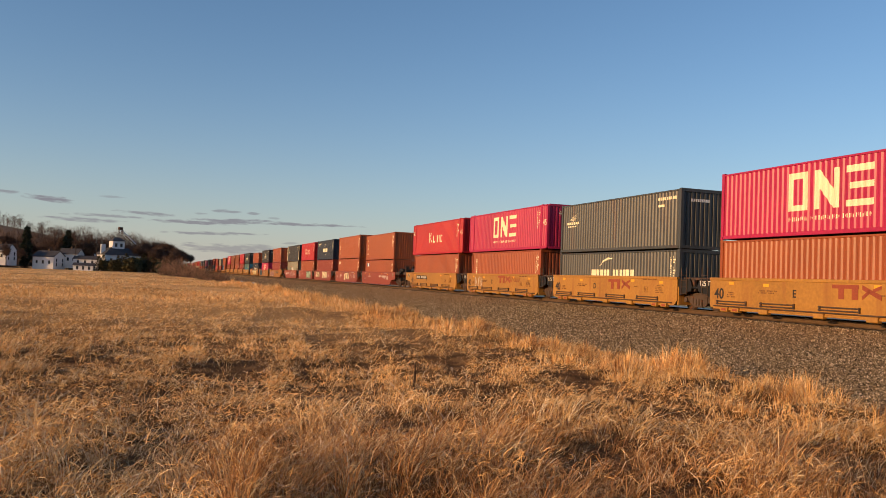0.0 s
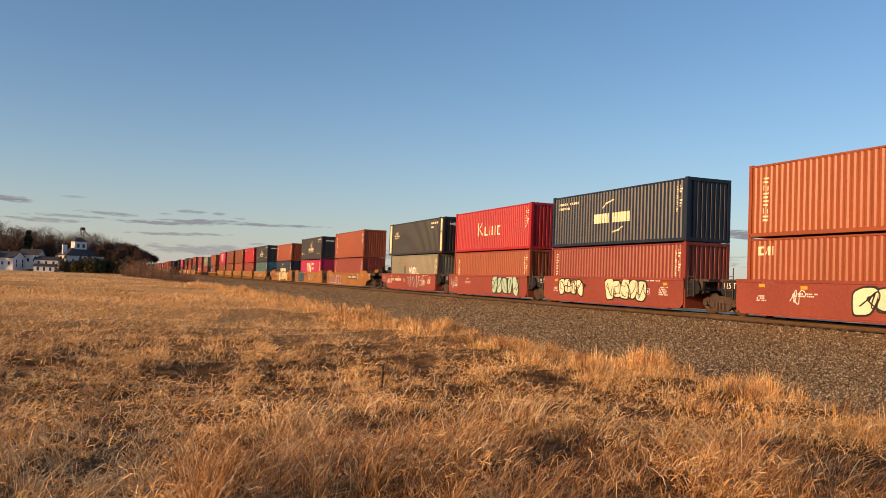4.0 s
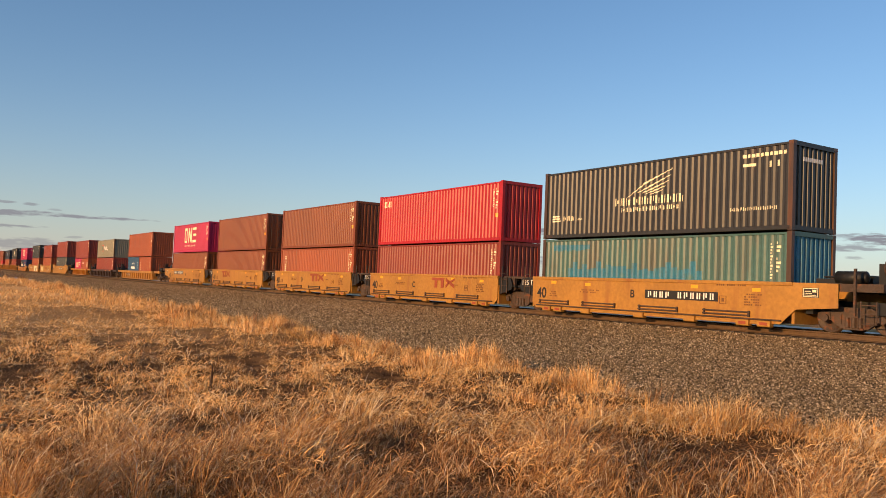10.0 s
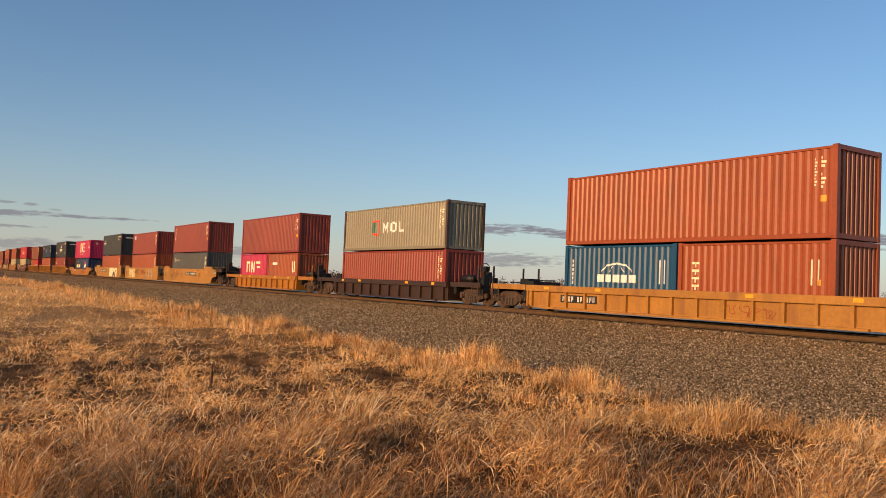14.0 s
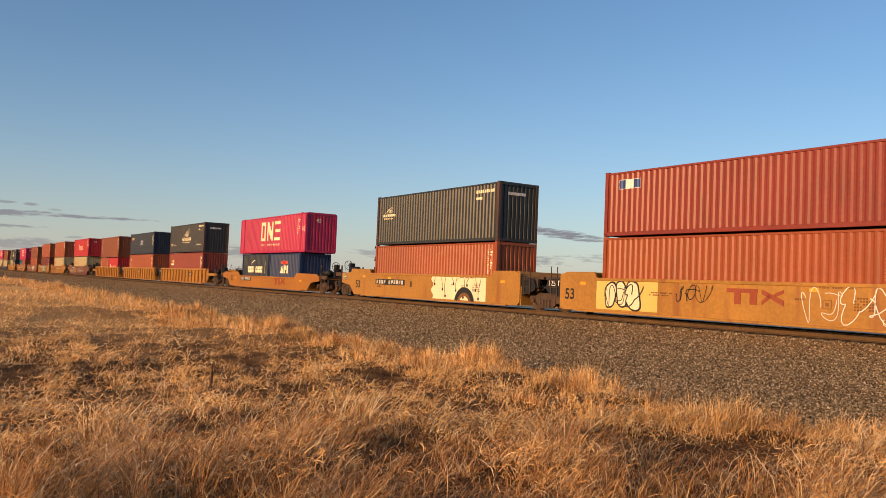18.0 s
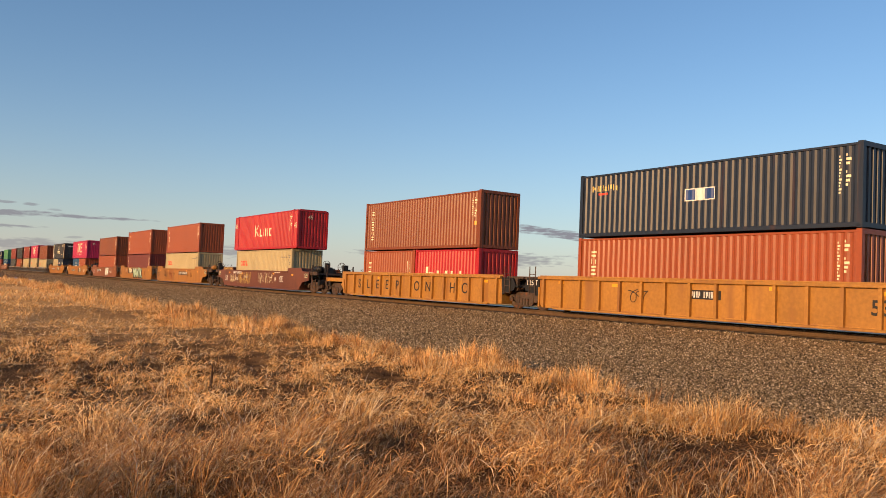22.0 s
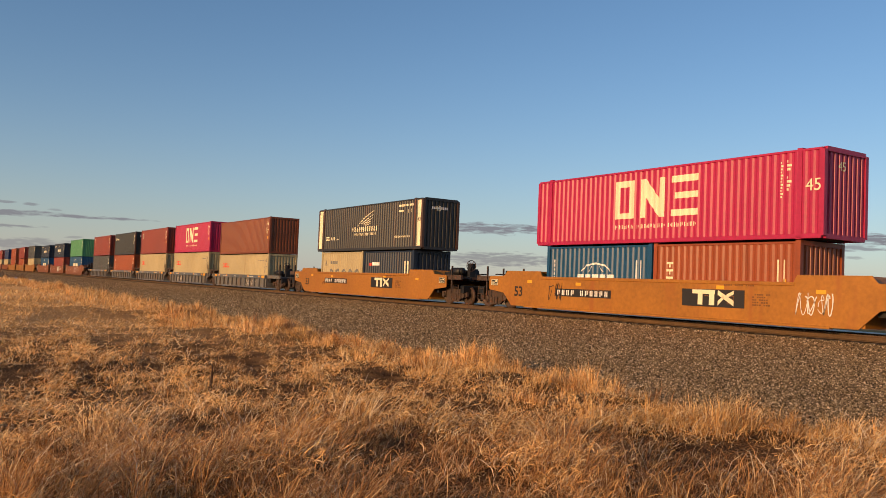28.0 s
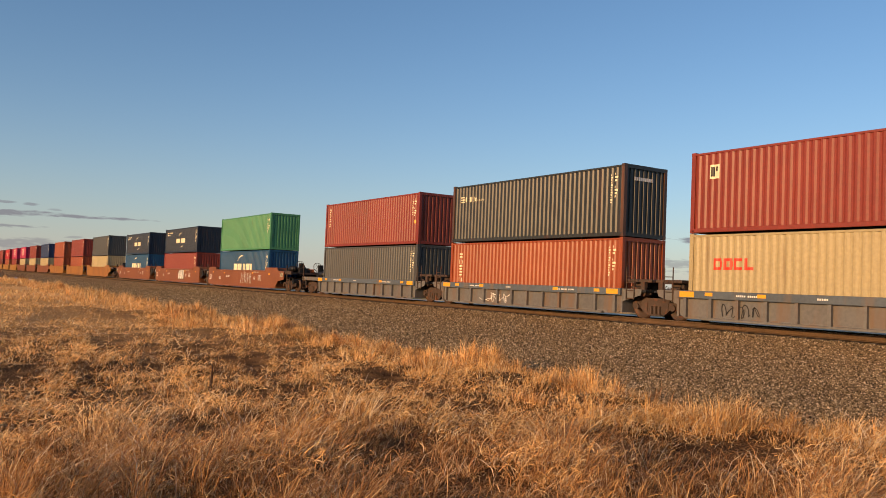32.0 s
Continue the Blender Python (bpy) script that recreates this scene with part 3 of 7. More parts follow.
    if style == "flag":
        return [("cream", [B(-5.4, -5.05, 2.0, 2.06), B(-5.4, -5.05, 2.12, 2.18), B(-5.4, -5.05, 2.24, 2.3), *glyphs(-4.95, 2.02, 0.26, 0.24, 3), *glyphs(-3.9, 2.02, 0.08, 0.09, 5)])]
    if style == "badge":
        return [("cream", [B(-5.3, -4.9, 1.9, 2.4)]), ("black_over", [B(-5.24, -5.1, 1.98, 2.32), B(-5.05, -4.96, 2.15, 2.32)])]
    if style == "pennant":
        return [("gold", [(-5.1, -4.2, 1.98, 2.02, 1.85, 2.2)]), ("cream", [B(-5.4, -5.25, 1.6, 2.15), B(-5.2 + 0, -4.25, 1.6, 1.78)])]
    return []


def logo_20(style):
    """Marks for a container half as long."""
    B = block
    if style == "arches":
        out = [B(-1.05 + i * 0.43, -1.05 + i * 0.43 + 0.34, 1.22, 1.56) for i in range(5)]
        arc = [(-0.85, -0.55, 1.66, 1.72, 1.92, 2.0), (-0.55, 0.0, 1.92, 2.0, 2.02, 2.1), (0.0, 0.55, 2.02, 2.1, 1.92, 2.0), (0.55, 0.85, 1.92, 2.0, 1.66, 1.72), (-0.42, -0.2, 1.66, 1.7, 1.9, 1.96), (0.2, 0.42, 1.9, 1.96, 1.66, 1.7)]
        side = [B(-2.6, -2.48, 2.1 - i * 0.2, 2.24 - i * 0.2) for i in range(6)] + [B(2.2, 2.28, 1.2, 2.2), B(2.42, 2.5, 1.2, 2.2)]
        return [("white", out + arc + side)]
    if style == "swoosh":
        out = []
        for x, w in ((-1.6, 0.4), (-1.15, 0.5), (-0.6, 0.4), (0.1, 0.42), (0.6, 0.45), (1.12, 0.55)):
            out += [B(x, x + w * 0.4, 1.2, 1.75), B(x + w * 0.46, x + w, 1.55, 1.75), B(x + w * 0.5, x + w, 1.2, 1.46)]
        return [("cream", out + [(-0.95, -0.65, 1.9, 1.95, 2.12, 2.22), (-0.65, 0.0, 2.12, 2.22, 2.3, 2.36)] + [B(2.2, 2.27, 1.2, 2.2)])]
    if style == "bird":
        return [("red", [B(-0.7, 0.7, 2.0, 2.2), B(-0.15, 0.15, 1.85, 2.3)]), ("cream", [(-0.75, -0.4, 1.2, 1.3, 1.2, 1.85), (-0.4, -0.15, 1.2, 1.85, 1.2, 1.5), B(0.0, 0.18, 1.2, 1.85), B(0.18, 0.4, 1.5, 1.85), B(0.55, 0.75, 1.2, 1.85)])]
    if style == "column":
        out = []
        for i in range(5):
            z = 2.1 - i * 0.3
            out += [B(-2.4, -2.1, z - 0.07, z + 0.02), B(-2.3, -2.2, z - 0.2, z - 0.07)]
        return [("cream", out + [B(2.2, 2.27, 1.3, 2.2), B(2.42, 2.49, 1.3, 2.2)]), ("reflect", [B(2.4, 2.55, 1.3, 1.5)])]
    if style == "serif":
        out = [B(-1.9, -1.65, 1.2, 1.85), B(-1.6, -1.2, 1.2, 1.5)]
        for x in (-0.8, 0.0, 0.5, 1.3):
            out += [B(x, x + 0.18, 1.2, 1.62), B(x + 0.22, x + 0.5, 1.2, 1.36)]
        return [("cream", out)]
    if style == "square":
        return [("cream", [B(-1.6, -0.8, 2.0, 2.2), B(-1.6, -1.4, 1.2, 2.0), B(-1.0, -0.8, 1.2, 2.0), B(-0.5, -0.3, 1.2, 2.2), B(0.1, 0.3, 1.2, 2.2), (-0.3, 0.1, 1.6, 2.2, 1.2, 1.6), B(0.6, 1.5, 2.0, 2.2), B(0.75, 1.5, 1.6, 1.78)])]
    if style == "letters":
        arcs = []
        for i in range(5):
            x = -1.75 + i * 0.92
            arcs += [(x, x + 0.16, 0.9, 1.5, 0.9, 1.62), (x + 0.16, x + 0.42, 1.42, 1.62, 1.48, 1.66), (x + 0.42, x + 0.58, 1.3 if i % 2 else 0.9, 1.6, 1.3 if i % 2 else 0.9, 1.48)]
        return [("slate_mark", arcs + [B(-1.6 + i * 0.28, -1.4 + i * 0.28, 2.0, 2.22) for i in range(4)] + [B(-2.5, -2.12, 1.88, 1.94), (-2.42, -2.31, 1.98, 2.02, 1.98, 2.34), (-2.31, -2.2, 1.98, 2.34, 1.98, 2.02)])]
    if style == "tag":
        return [("white", [B(-1.9, -1.0, 1.9, 2.12)]), ("red", [B(-2.3, -1.95, 1.88, 2.06)]), ("cream", [B(2.0, 2.08, 1.3, 2.2), B(2.3, 2.4, 1.3, 2.2)])]
    return []


SLATE_MARK = material("grey_lettering", (0.14, 0.135, 0.125), 0.5, 0, 0.2, 3)
PINE_MARK = material("green_emblem", (0.03, 0.14, 0.08), 0.5, 0, 0.2, 3)
INKS.update(slate_mark=SLATE_MARK, pine_mark=PINE_MARK)
WORD = {"pink": "pink", "orange": "orange", "salmon": "salmon orange", "brown": "brown", "rust_red": "rust-red", "dark_red": "dark red", "red": "bright red",
        "navy": "navy blue", "charcoal": "charcoal grey", "slate": "slate grey", "cream": "cream", "stone": "stone grey", "teal": "faded teal", "blue": "blue",
        "green": "light green", "royal": "royal blue", "pine": "dark grey-green"}
MARKED = {"square": "large cream block emblem", "wing": "cream wing emblem", "wing_small": "small cream wing emblem", "serif": "cream block lettering", "swoosh": "cream blocks and a swoosh",
          "swoosh_mid": "cream blocks between two strokes", "column": "cream marks down one end", "column_short": "small cream marks", "red_blocks": "red block emblem", "roman": "white blocks and a shield",
          "plate": "blue and white plate", "plate_mid": "blue and white plate", "two_blocks": "small cream emblem", "flag": "small striped emblem", "badge": "small badge", "pennant": "yellow pennant", "arches": "white arches",
          "bird": "red and white emblem", "letters": "grey block lettering", "tag": "small white emblem"}


def clusters(bands):
    """Bands that touch belong to one shape. First comes the list of all small marks, then shape by shape."""
    left, out, small = list(bands), [], []
    while left:
        group = [left.pop(0)]
        for g in group:
            for o in list(left):
                if o[0] < g[1] + 0.05 and g[0] < o[1] + 0.05 and min(o[2], o[4]) < max(g[3], g[5]) + 0.03 and min(g[2], g[4]) < max(o[3], o[5]) + 0.03:
                    left.remove(o)
                    group.append(o)
        tall = max(max(g[3], g[5]) for g in group) - min(min(g[2], g[4]) for g in group)
        if tall > 0.33:
            out.append(group)
        else:
            small += group
    return [small] + out


def merge_boxes(rows):
    s = Shape()
    for r in rows:
        s.box(*r)
    return s


def container(L, H, colour, style="", tail="", doors=False, tint=""):
    """A corrugated steel container, its base centre at the origin; the near side faces -y, the front end +x."""
    mat = BOX[colour]
    feet = {6.058: "twenty-foot", 12.192: "forty-foot", 13.716: "forty-five-foot"}[L]
    box = new("shipping_container")
    label = f"{WORD[colour]} {feet} container" + (f" with {MARKED[style]}" if style in MARKED else " with plain corrugated sides")
    label += ", on a car" if len(label.split()) < 10 else ""
    tagged(box, label, "shipping container", group="containers on the train")
    h = L / 2
    c = 6.096 if L > 13 else h                     # the corner castings stand at the forty-foot points
    key = (L, H)
    side = shared(("side_wall",) + key, mat, lambda: side_sheet(-c + 0.1, c - 0.1, 0.16, H - 0.11))
    part("side_wall", side, box)
    part("side_wall", side, box, turn=180)
    if L > 13:
        for sx in (-1, 1):
            ext = shared(("side_extension", sx) + key, mat, lambda: side_sheet(c - 0.01, h - 0.1, 0.16, H - 0.11) if sx > 0 else side_sheet(-h + 0.1, -c + 0.01, 0.16, H - 0.11))
            part("side_extension", ext, box)
            part("side_extension", ext, box, turn=180)
    rail_low = shared(("bottom_rail",) + key, mat, lambda: Shape().bevelled(-h + 0.09, h - 0.09, -W / 2, -W / 2 + 0.06, 0.02, 0.17, 0.012))
    rail_top = shared(("top_rail",) + key, mat, lambda: Shape().bevelled(-h + 0.09, h - 0.09, -W / 2 + 0.004, -W / 2 + 0.064, H - 0.12, H - 0.04, 0.012))
    for turn in (0, 180):
        part("bottom_rail", rail_low, box, turn=turn)
        part("top_rail", rail_top, box, turn=turn)
    part("roof", shared(("roof",) + key, mat, lambda: Shape().box(-h + 0.08, h - 0.08, -W / 2 + 0.06, W / 2 - 0.06, H - 0.09, H - 0.05)), box)

    def under():
        s = Shape().box(-h + 0.1, h - 0.1, -W / 2 + 0.06, W / 2 - 0.06, 0.13, 0.16)
        for i in range(int(L / 0.6)):
            s.box(-h + 0.3 + i * 0.6, -h + 0.36 + i * 0.6, -W / 2 + 0.06, W / 2 - 0.06, 0.03, 0.13)
        return s
    part("floor_frame", shared(("floor_frame",) + key, STEEL, under), box)
    post = shared(("corner_post", H), RUSTY if colour in ("charcoal", "teal", "stone", "pine") else mat, lambda: Shape().box(-0.085, 0.085, -0.075, 0.075, 0.1, H - 0.1))
    cast = shared("corner_casting", RUSTY if colour in ("charcoal", "teal", "stone", "pine") else mat, CASTING)
    for sx in (-1, 1):
        for sy in (-1, 1):
            part("corner_post", post, box, (sx * (h - 0.088), sy * (W / 2 - 0.078), 0))
            if L > 13:
                part("corner_post", post, box, (sx * (c - 0.088), sy * (W / 2 - 0.078), 0))
            for z in (0, H - 0.118):
                part("corner_casting", cast, box, (sx * (c - 0.089), sy * (W / 2 - 0.081), z))
    front, back = (180, 0) if doors else (0, 180)
    part("end_wall", shared(("end_wall", H), MARK_DENIM if colour == "teal" else mat, lambda: end_sheet(0.16, H - 0.11)), box, ((h - 0.05) * (-1 if doors else 1), 0, 0), turn=front)
    header = shared(("end_rail", H), mat, lambda: Shape().bevelled(-0.06, 0.06, -W / 2 + 0.15, W / 2 - 0.15, 0.02, 0.17))
    for sx in (-1, 1):
        part("end_rail", header, box, (sx * (h - 0.07), 0, 0))
        part("end_rail", header, box, (sx * (h - 0.07), 0, H - 0.175))
    leaf = shared(("door", H), mat, lambda: door_leaf(0.17, H - 0.13))
    rod = shared(("locking_bar", H), STEEL, lambda: lock_rod(0.1, H - 0.08))
    sgn = 1 if doors else -1
    for y in (-0.56, 0.56):
        d = part("door", leaf, box, (sgn * (h - 0.06), y, 0), turn=back)
        if doors:
            for dy in (-0.25, 0.25):
                part("locking_bar", rod, d, (0, dy, 0), label="galvanised locking bar")
    # painted marks
    rows = logo_20(style) if L < 7 else logo_rows(style)
    for ink, bands in rows:
        m = INKS[ink.replace("_over", "")]
        scale_z = H / HC
        up = 0.004 if ink.endswith("_over") else 0.0
        for i, group in enumerate(clusters(bands)):
            ob = part("small_marking" if i == 0 else "emblem", shared(("emblem", style, ink, L, H, i), m, lambda: painted([(a_, b_, p * scale_z, q * scale_z, r * scale_z, s * scale_z) for a_, b_, p, q, r, s in group], 0.004 + up)), box) if group else None
            if ob and i == 0:
                ob["kind"] = "stuff"
    if L > 7 and style not in ("wing", "wing_small"):
        code = [block(c - 0.76, c - 0.73 + 0.02 * (i * 5 % 3), H - 0.45 - i * 0.1, H - 0.39 - i * 0.1) for i in range(12 if not tail else 9)] + [block(c - 0.54, c - 0.5 + 0.035 * (i * 7 % 4), H - 0.42 - i * 0.13, H - 0.34 - i * 0.13) for i in range(9) if i % 5 != 3]
        part("serial_marking", shared(("serial_marking", L, H, tail), CREAM if colour != "cream" else SLATE_MARK, lambda: painted(code)), box)["kind"] = "stuff"
        if tail:
            part("caution_label", shared(("caution_label", L, H), REFLECT, lambda: painted([block(c - 0.55, c - 0.36, H - 1.75, H - 1.55)])), box, label="yellow caution label")
    if colour == "teal":
        r = random.Random(8)
        part("repainted_patch", shared(("repainted_patch", L, H), MARK_DENIM, lambda: painted([block(-4.4 + i * 0.28, -4.4 + i * 0.28 + 0.282, 0.2, 1.72 + r.uniform(-0.16, 0.2)) for i in range(25)] + [block(-5.4 + i * 0.28, -5.4 + i * 0.28 + 0.282, 2.3 + r.uniform(0, 0.15), 2.62) for i in range(8)], 0.002)), box, label="older blue paint showing in a patch")
    if style in ("wing", "wing_small") or colour == "pine":
        part("end_marking", shared(("end_marking", L, H), WHITE, lambda: Shape().add(*(lambda q: (q.v, q.f))(merge_boxes([(h - 0.052, h - 0.046, -0.62 + i * 0.12, -0.62 + i * 0.12 + 0.09, H - 0.62, H - 0.48) for i in range(9)])))), box)["kind"] = "stuff"
    if L > 13:
        if tint:
            part("end_band", shared(("end_band", H), CREAM, lambda: painted([block(c + 0.16, h - 0.2, 0.2, H - 0.14)], 0.006)), box, label="cream painted band")
            part("end_band", shared(("end_band_rear", H), CREAM, lambda: painted([block(-h + 0.2, -c - 0.16, 0.2, H - 0.14)], 0.006)), box, label="cream painted band")
        me = text_mesh("45", 0.55 if not tint else 0.3, CREAM if not tint else MARK_BLACK)
        part("size_mark", me, box, ((c + h) / 2 + 0.02, -W / 2 - 0.004, H * 0.58))
        if colour == "red":
            part("size_mark", me, box, (-(c + h) / 2 - 0.02, -W / 2 - 0.004, H * (0.7 if not tint else 0.58)))
        part("size_mark", text_mesh("45", 0.42, CREAM), box, (h - 0.042, -0.2, H * 0.8), turn=90)
    return box

# ---- well cars ----
HALF_W = 1.5                     # half the width over the side sills
NEAR = -HALF_W


def wheel_shape():
    return Shape().lathe([(0.0, -0.075), (0.10, -0.075), (0.12, -0.05), (0.17, -0.02), (0.36, 0.0), (0.40, -0.045), (0.452, -0.06), (0.458, 0.03), (0.485, 0.045), (0.48, 0.07), (0.40, 0.06), (0.2, 0.05), (0.0, 0.06)], 28)


def sideframe_shape():
    s = Shape()
    s.prism([(-1.16, 0.62), (-1.16, 0.42), (-0.98, 0.36), (-0.74, 0.40), (-0.42, 0.17), (0.42, 0.17), (0.74, 0.40), (0.98, 0.36), (1.16, 0.42), (1.16, 0.62), (0.72, 0.68), (0.5, 0.80), (-0.5, 0.80), (-0.72, 0.68)], -0.06, 0.06, "y")
    s.box(-0.3, 0.3, -0.11, 0.0, 0.14, 0.2)
    for x in (-0.2, 0.0, 0.2):
        s.cyl((x, -0.085, 0.2), (x, -0.085, 0.5), 0.075, 8)
    for x in (-0.89, 0.89):
        s.cyl((x, -0.16, 0.46), (x, 0.0, 0.46), 0.12, 12)
        s.box(x - 0.16, x + 0.16, -0.09, 0.02, 0.42, 0.66)
    for x0 in (-0.62, 0.38):
        s.prism([(x0, 0.3), (x0 + 0.24, 0.3), (x0 + 0.24, 0.62), (x0, 0.62)], -0.085, -0.058, "y")
    return s


def truck(parent, x):
    t = part("truck", shared("truck", STEEL, lambda: Shape().box(-0.3, 0.3, -0.95, 0.95, 0.42, 0.78).cyl((0, 0, 0.78), (0, 0, 0.9), 0.3, 16).box(-0.9, 0.9, -0.12, 0.12, 0.35, 0.45)), parent, (x, 0, 0))
    fr = shared("sideframe", STEEL, sideframe_shape)
    wh = shared("wheel", WHEEL, wheel_shape, True)
    ax = shared("axle", STEEL, lambda: Shape().cyl((0, -0.95, 0.458), (0, 0.95, 0.458), 0.08, 10))
    part("sideframe", fr, t, (0, -1.0, 0))
    part("sideframe", fr, t, (0, 1.0, 0), turn=180)
    for dx in (-0.89, 0.89):
        part("axle", ax, t, (dx, 0, 0))
        for sy in (-1, 1):
            part("wheel", wh, t, (dx, sy * 0.755, 0.458), turn=0 if sy < 0 else 180)
    return t


def panel_outline(kind, half, left, right):
    """The outline of a side, (x, z), clockwise from the lower left."""
    top = 1.05 if kind == "sloped" else 1.50
    pts = []
    long = half > 7
    past = {"smooth": 1.62, "sloped": 1.85}.get(kind, 0.35)

    def end_low(sx, style):
        if not long:
            return [(sx * half, 0.40), (sx * (half - 0.25), 0.16)] if style == "shared" else [(sx * (half + 1.5), 0.76), (sx * (half + 0.12), 0.66), (sx * (half - 0.42), 0.17)]
        return [(sx * half, 0.34), (sx * (half - 0.2), 0.17)] if style == "shared" else [(sx * (half + past), 0.86), (sx * (half + 0.5), 0.73), (sx * (half - 0.12), 0.17)]

    def end_top(sx, style):
        if not long:
            return [(sx * half, top)] if style == "shared" else [(sx * (half + 1.5), top - 0.01), (sx * (half - 0.05), top)]
        out = half if style == "shared" else half + past
        if kind == "ribbed":
            return [(sx * out, top + 0.06)]
        if kind == "sloped":
            return [(sx * out, 1.16), (sx * (out - 0.55), 1.34), (sx * 6.25, 1.37), (sx * 5.8, top)]
        if style == "end":
            return [(sx * out, 1.46), (sx * (half + 0.45), 1.52), (sx * (half + 0.25), 1.74), (sx * 6.2, 1.74), (sx * 6.05, top)]
        return [(sx * out, 1.62), (sx * (out - 0.45), 1.74), (sx * 6.25, 1.74), (sx * 6.1, top)]
    r_low, r_top = end_low(1, right), end_top(1, right)
    l_low, l_top = end_low(-1, left), end_top(-1, left)
    pts = [l_low[1]] + ([l_low[2]] if len(l_low) > 2 else []) + (([r_low[2]] if len(r_low) > 2 else []) + [r_low[1], r_low[0]]) + r_top + l_top[::-1] + [l_low[0]]
    return pts


def blocks_shape(bands, y):
    s = Shape()
    for x0, x1, b0, t0, b1, t1 in bands:
        s.add([(x0, y, b0), (x1, y, b1), (x1, y, t1), (x0, y, t0), (x0, y + 0.01, b0), (x1, y + 0.01, b1), (x1, y + 0.01, t1), (x0, y + 0.01, t0)],
              [(0, 1, 2, 3), (0, 3, 7, 4), (1, 5, 6, 2), (3, 2, 6, 7), (0, 4, 5, 1)])
    return s


def curve_stroke(points, w, y):
    """A flat painted stroke through (x, z) points."""
    s = Shape()
    P = [Vector((x, 0, z)) for x, z in points]
    vs = []
    for i, p in enumerate(P):
        d = (P[min(i + 1, len(P) - 1)] - P[max(i - 1, 0)])
        d = d.normalized() if d.length > 1e-6 else Vector((1, 0, 0))
        n = Vector((-d.z, 0, d.x)) * w / 2
        vs += [(p.x + n.x, y, p.z + n.z), (p.x - n.x, y, p.z - n.z)]
    return s.add(vs, [(2 * i, 2 * i + 1, 2 * i + 3, 2 * i + 2) for i in range(len(P) - 1)])


def merge(shapes):
    out = Shape()
    for s in shapes:
        out.add(s.v, s.f)
    return out


def bubble_fill(rnd, x0, x1, z0, z1, n, grow, y):
    """n fat slanted bubbles side by side."""
    s = Shape()
    step = (x1 - x0) / n
    r = random.Random(rnd)
    for i in range(n):
        cx, cz = x0 + step * (i + 0.5), (z0 + z1) / 2 + r.uniform(-0.05, 0.05)
        a0, b0, lean, k = step * r.uniform(0.42, 0.56) + grow, (z1 - z0) * r.uniform(0.42, 0.52) + grow, r.uniform(-0.25, 0.25), r.choice((2.4, 3.2, 4.5))
        ring = []
        for j in range(18):
            t = 2 * math.pi * j / 18
            c, d = math.cos(t), math.sin(t)
            u = math.copysign(abs(c) ** (2 / k), c) * a0 * (1 + 0.12 * math.sin(3 * t + i * 2.1))
            v = math.copysign(abs(d) ** (2 / k), d) * b0 * (1 + 0.08 * math.sin(2 * t + i))
            ring.append((cx + u + lean * v, y - 0.0006 * i, max(0.2, cz + v)))
        s.add(ring, [tuple(range(18))])
    return s


def strokes(rnd, x0, x1, z0, z1, n, w, y):
    """Scribbled painted strokes across a rectangle."""
    r = random.Random(rnd)
    out = []
    for i in range(n):
        cx, wd = x0 + (x1 - x0) * (i + 0.5) / n, (x1 - x0) / n * r.uniform(0.8, 1.4)
        f1, f2, p1, p2, q1, q2 = r.uniform(0.4, 1.3), r.uniform(0.8, 2.2), r.uniform(0, 6), r.uniform(0, 6), r.uniform(2.0, 3.6), r.uniform(0, 6)
        drift = r.uniform(-0.5, 0.5) * wd
        pts = []
        for k in range(30):
            t = k / 29
            u = cx + drift * (t - 0.5) + wd * 0.42 * math.sin(6.283 * f1 * t + p1) + wd * 0.12 * math.sin(6.283 * q1 * t + q2)
            v = (z0 + z1) / 2 + (z1 - z0) * (0.36 * math.sin(6.283 * f2 * t + p2) + 0.13 * math.sin(6.283 * q1 * t + p1))
            pts.append((u, v))
        out.append(curve_stroke(pts, w * r.uniform(0.7, 1.3), y - 0.0004 * i))
    return merge(out)


def graffiti(car, y, kind, x0, x1, z0, z1, seed, n=5):
    """Spray paint on the near side: filled bubbles with an outline, or loops of line."""
    fills = {"teal": ("teal", "black"), "cream": ("cream", "black"), "wine": ("wine", "white"), "sky": ("sky", "black"), "gold": ("cream", "black"), "pale": ("white", "slate_mark")}
    if kind in fills:
        f, o = fills[kind]
        if kind == "gold":
            part("graffiti_ground", blocks_shape([block(x0 - 0.5, x1 + 0.9, z0 - 0.02, z1 + 0.02)], y - 0.006).mesh("graffiti_ground", MARK_GOLD), car, label="pale yellow spray paint")
        part("graffiti_outline", bubble_fill(seed, x0, x1, z0, z1, n, 0.06, y - 0.017).mesh("graffiti_outline", INKS[o]), car, label=f"{'black' if o == 'black' else 'pale'} spray-painted outline")["kind"] = "stuff"
        part("graffiti", bubble_fill(seed, x0, x1, z0, z1, n, -0.01, y - 0.024).mesh("graffiti", INKS[f]), car, label="spray-painted bubble shapes")["kind"] = "stuff"
        part("graffiti_line", strokes(seed + 1, x0, x1, z0 + 0.1, z1 - 0.1, n, 0.045, y - 0.032).mesh("graffiti_line", INKS[o]), car)["kind"] = "stuff"
    else:
        part("graffiti", strokes(seed, x0, x1, z0, z1, n, 0.028, y - 0.016).mesh("graffiti", INKS[kind.replace("_line", "")]), car, label="thin spray-painted scrawl")["kind"] = "stuff"


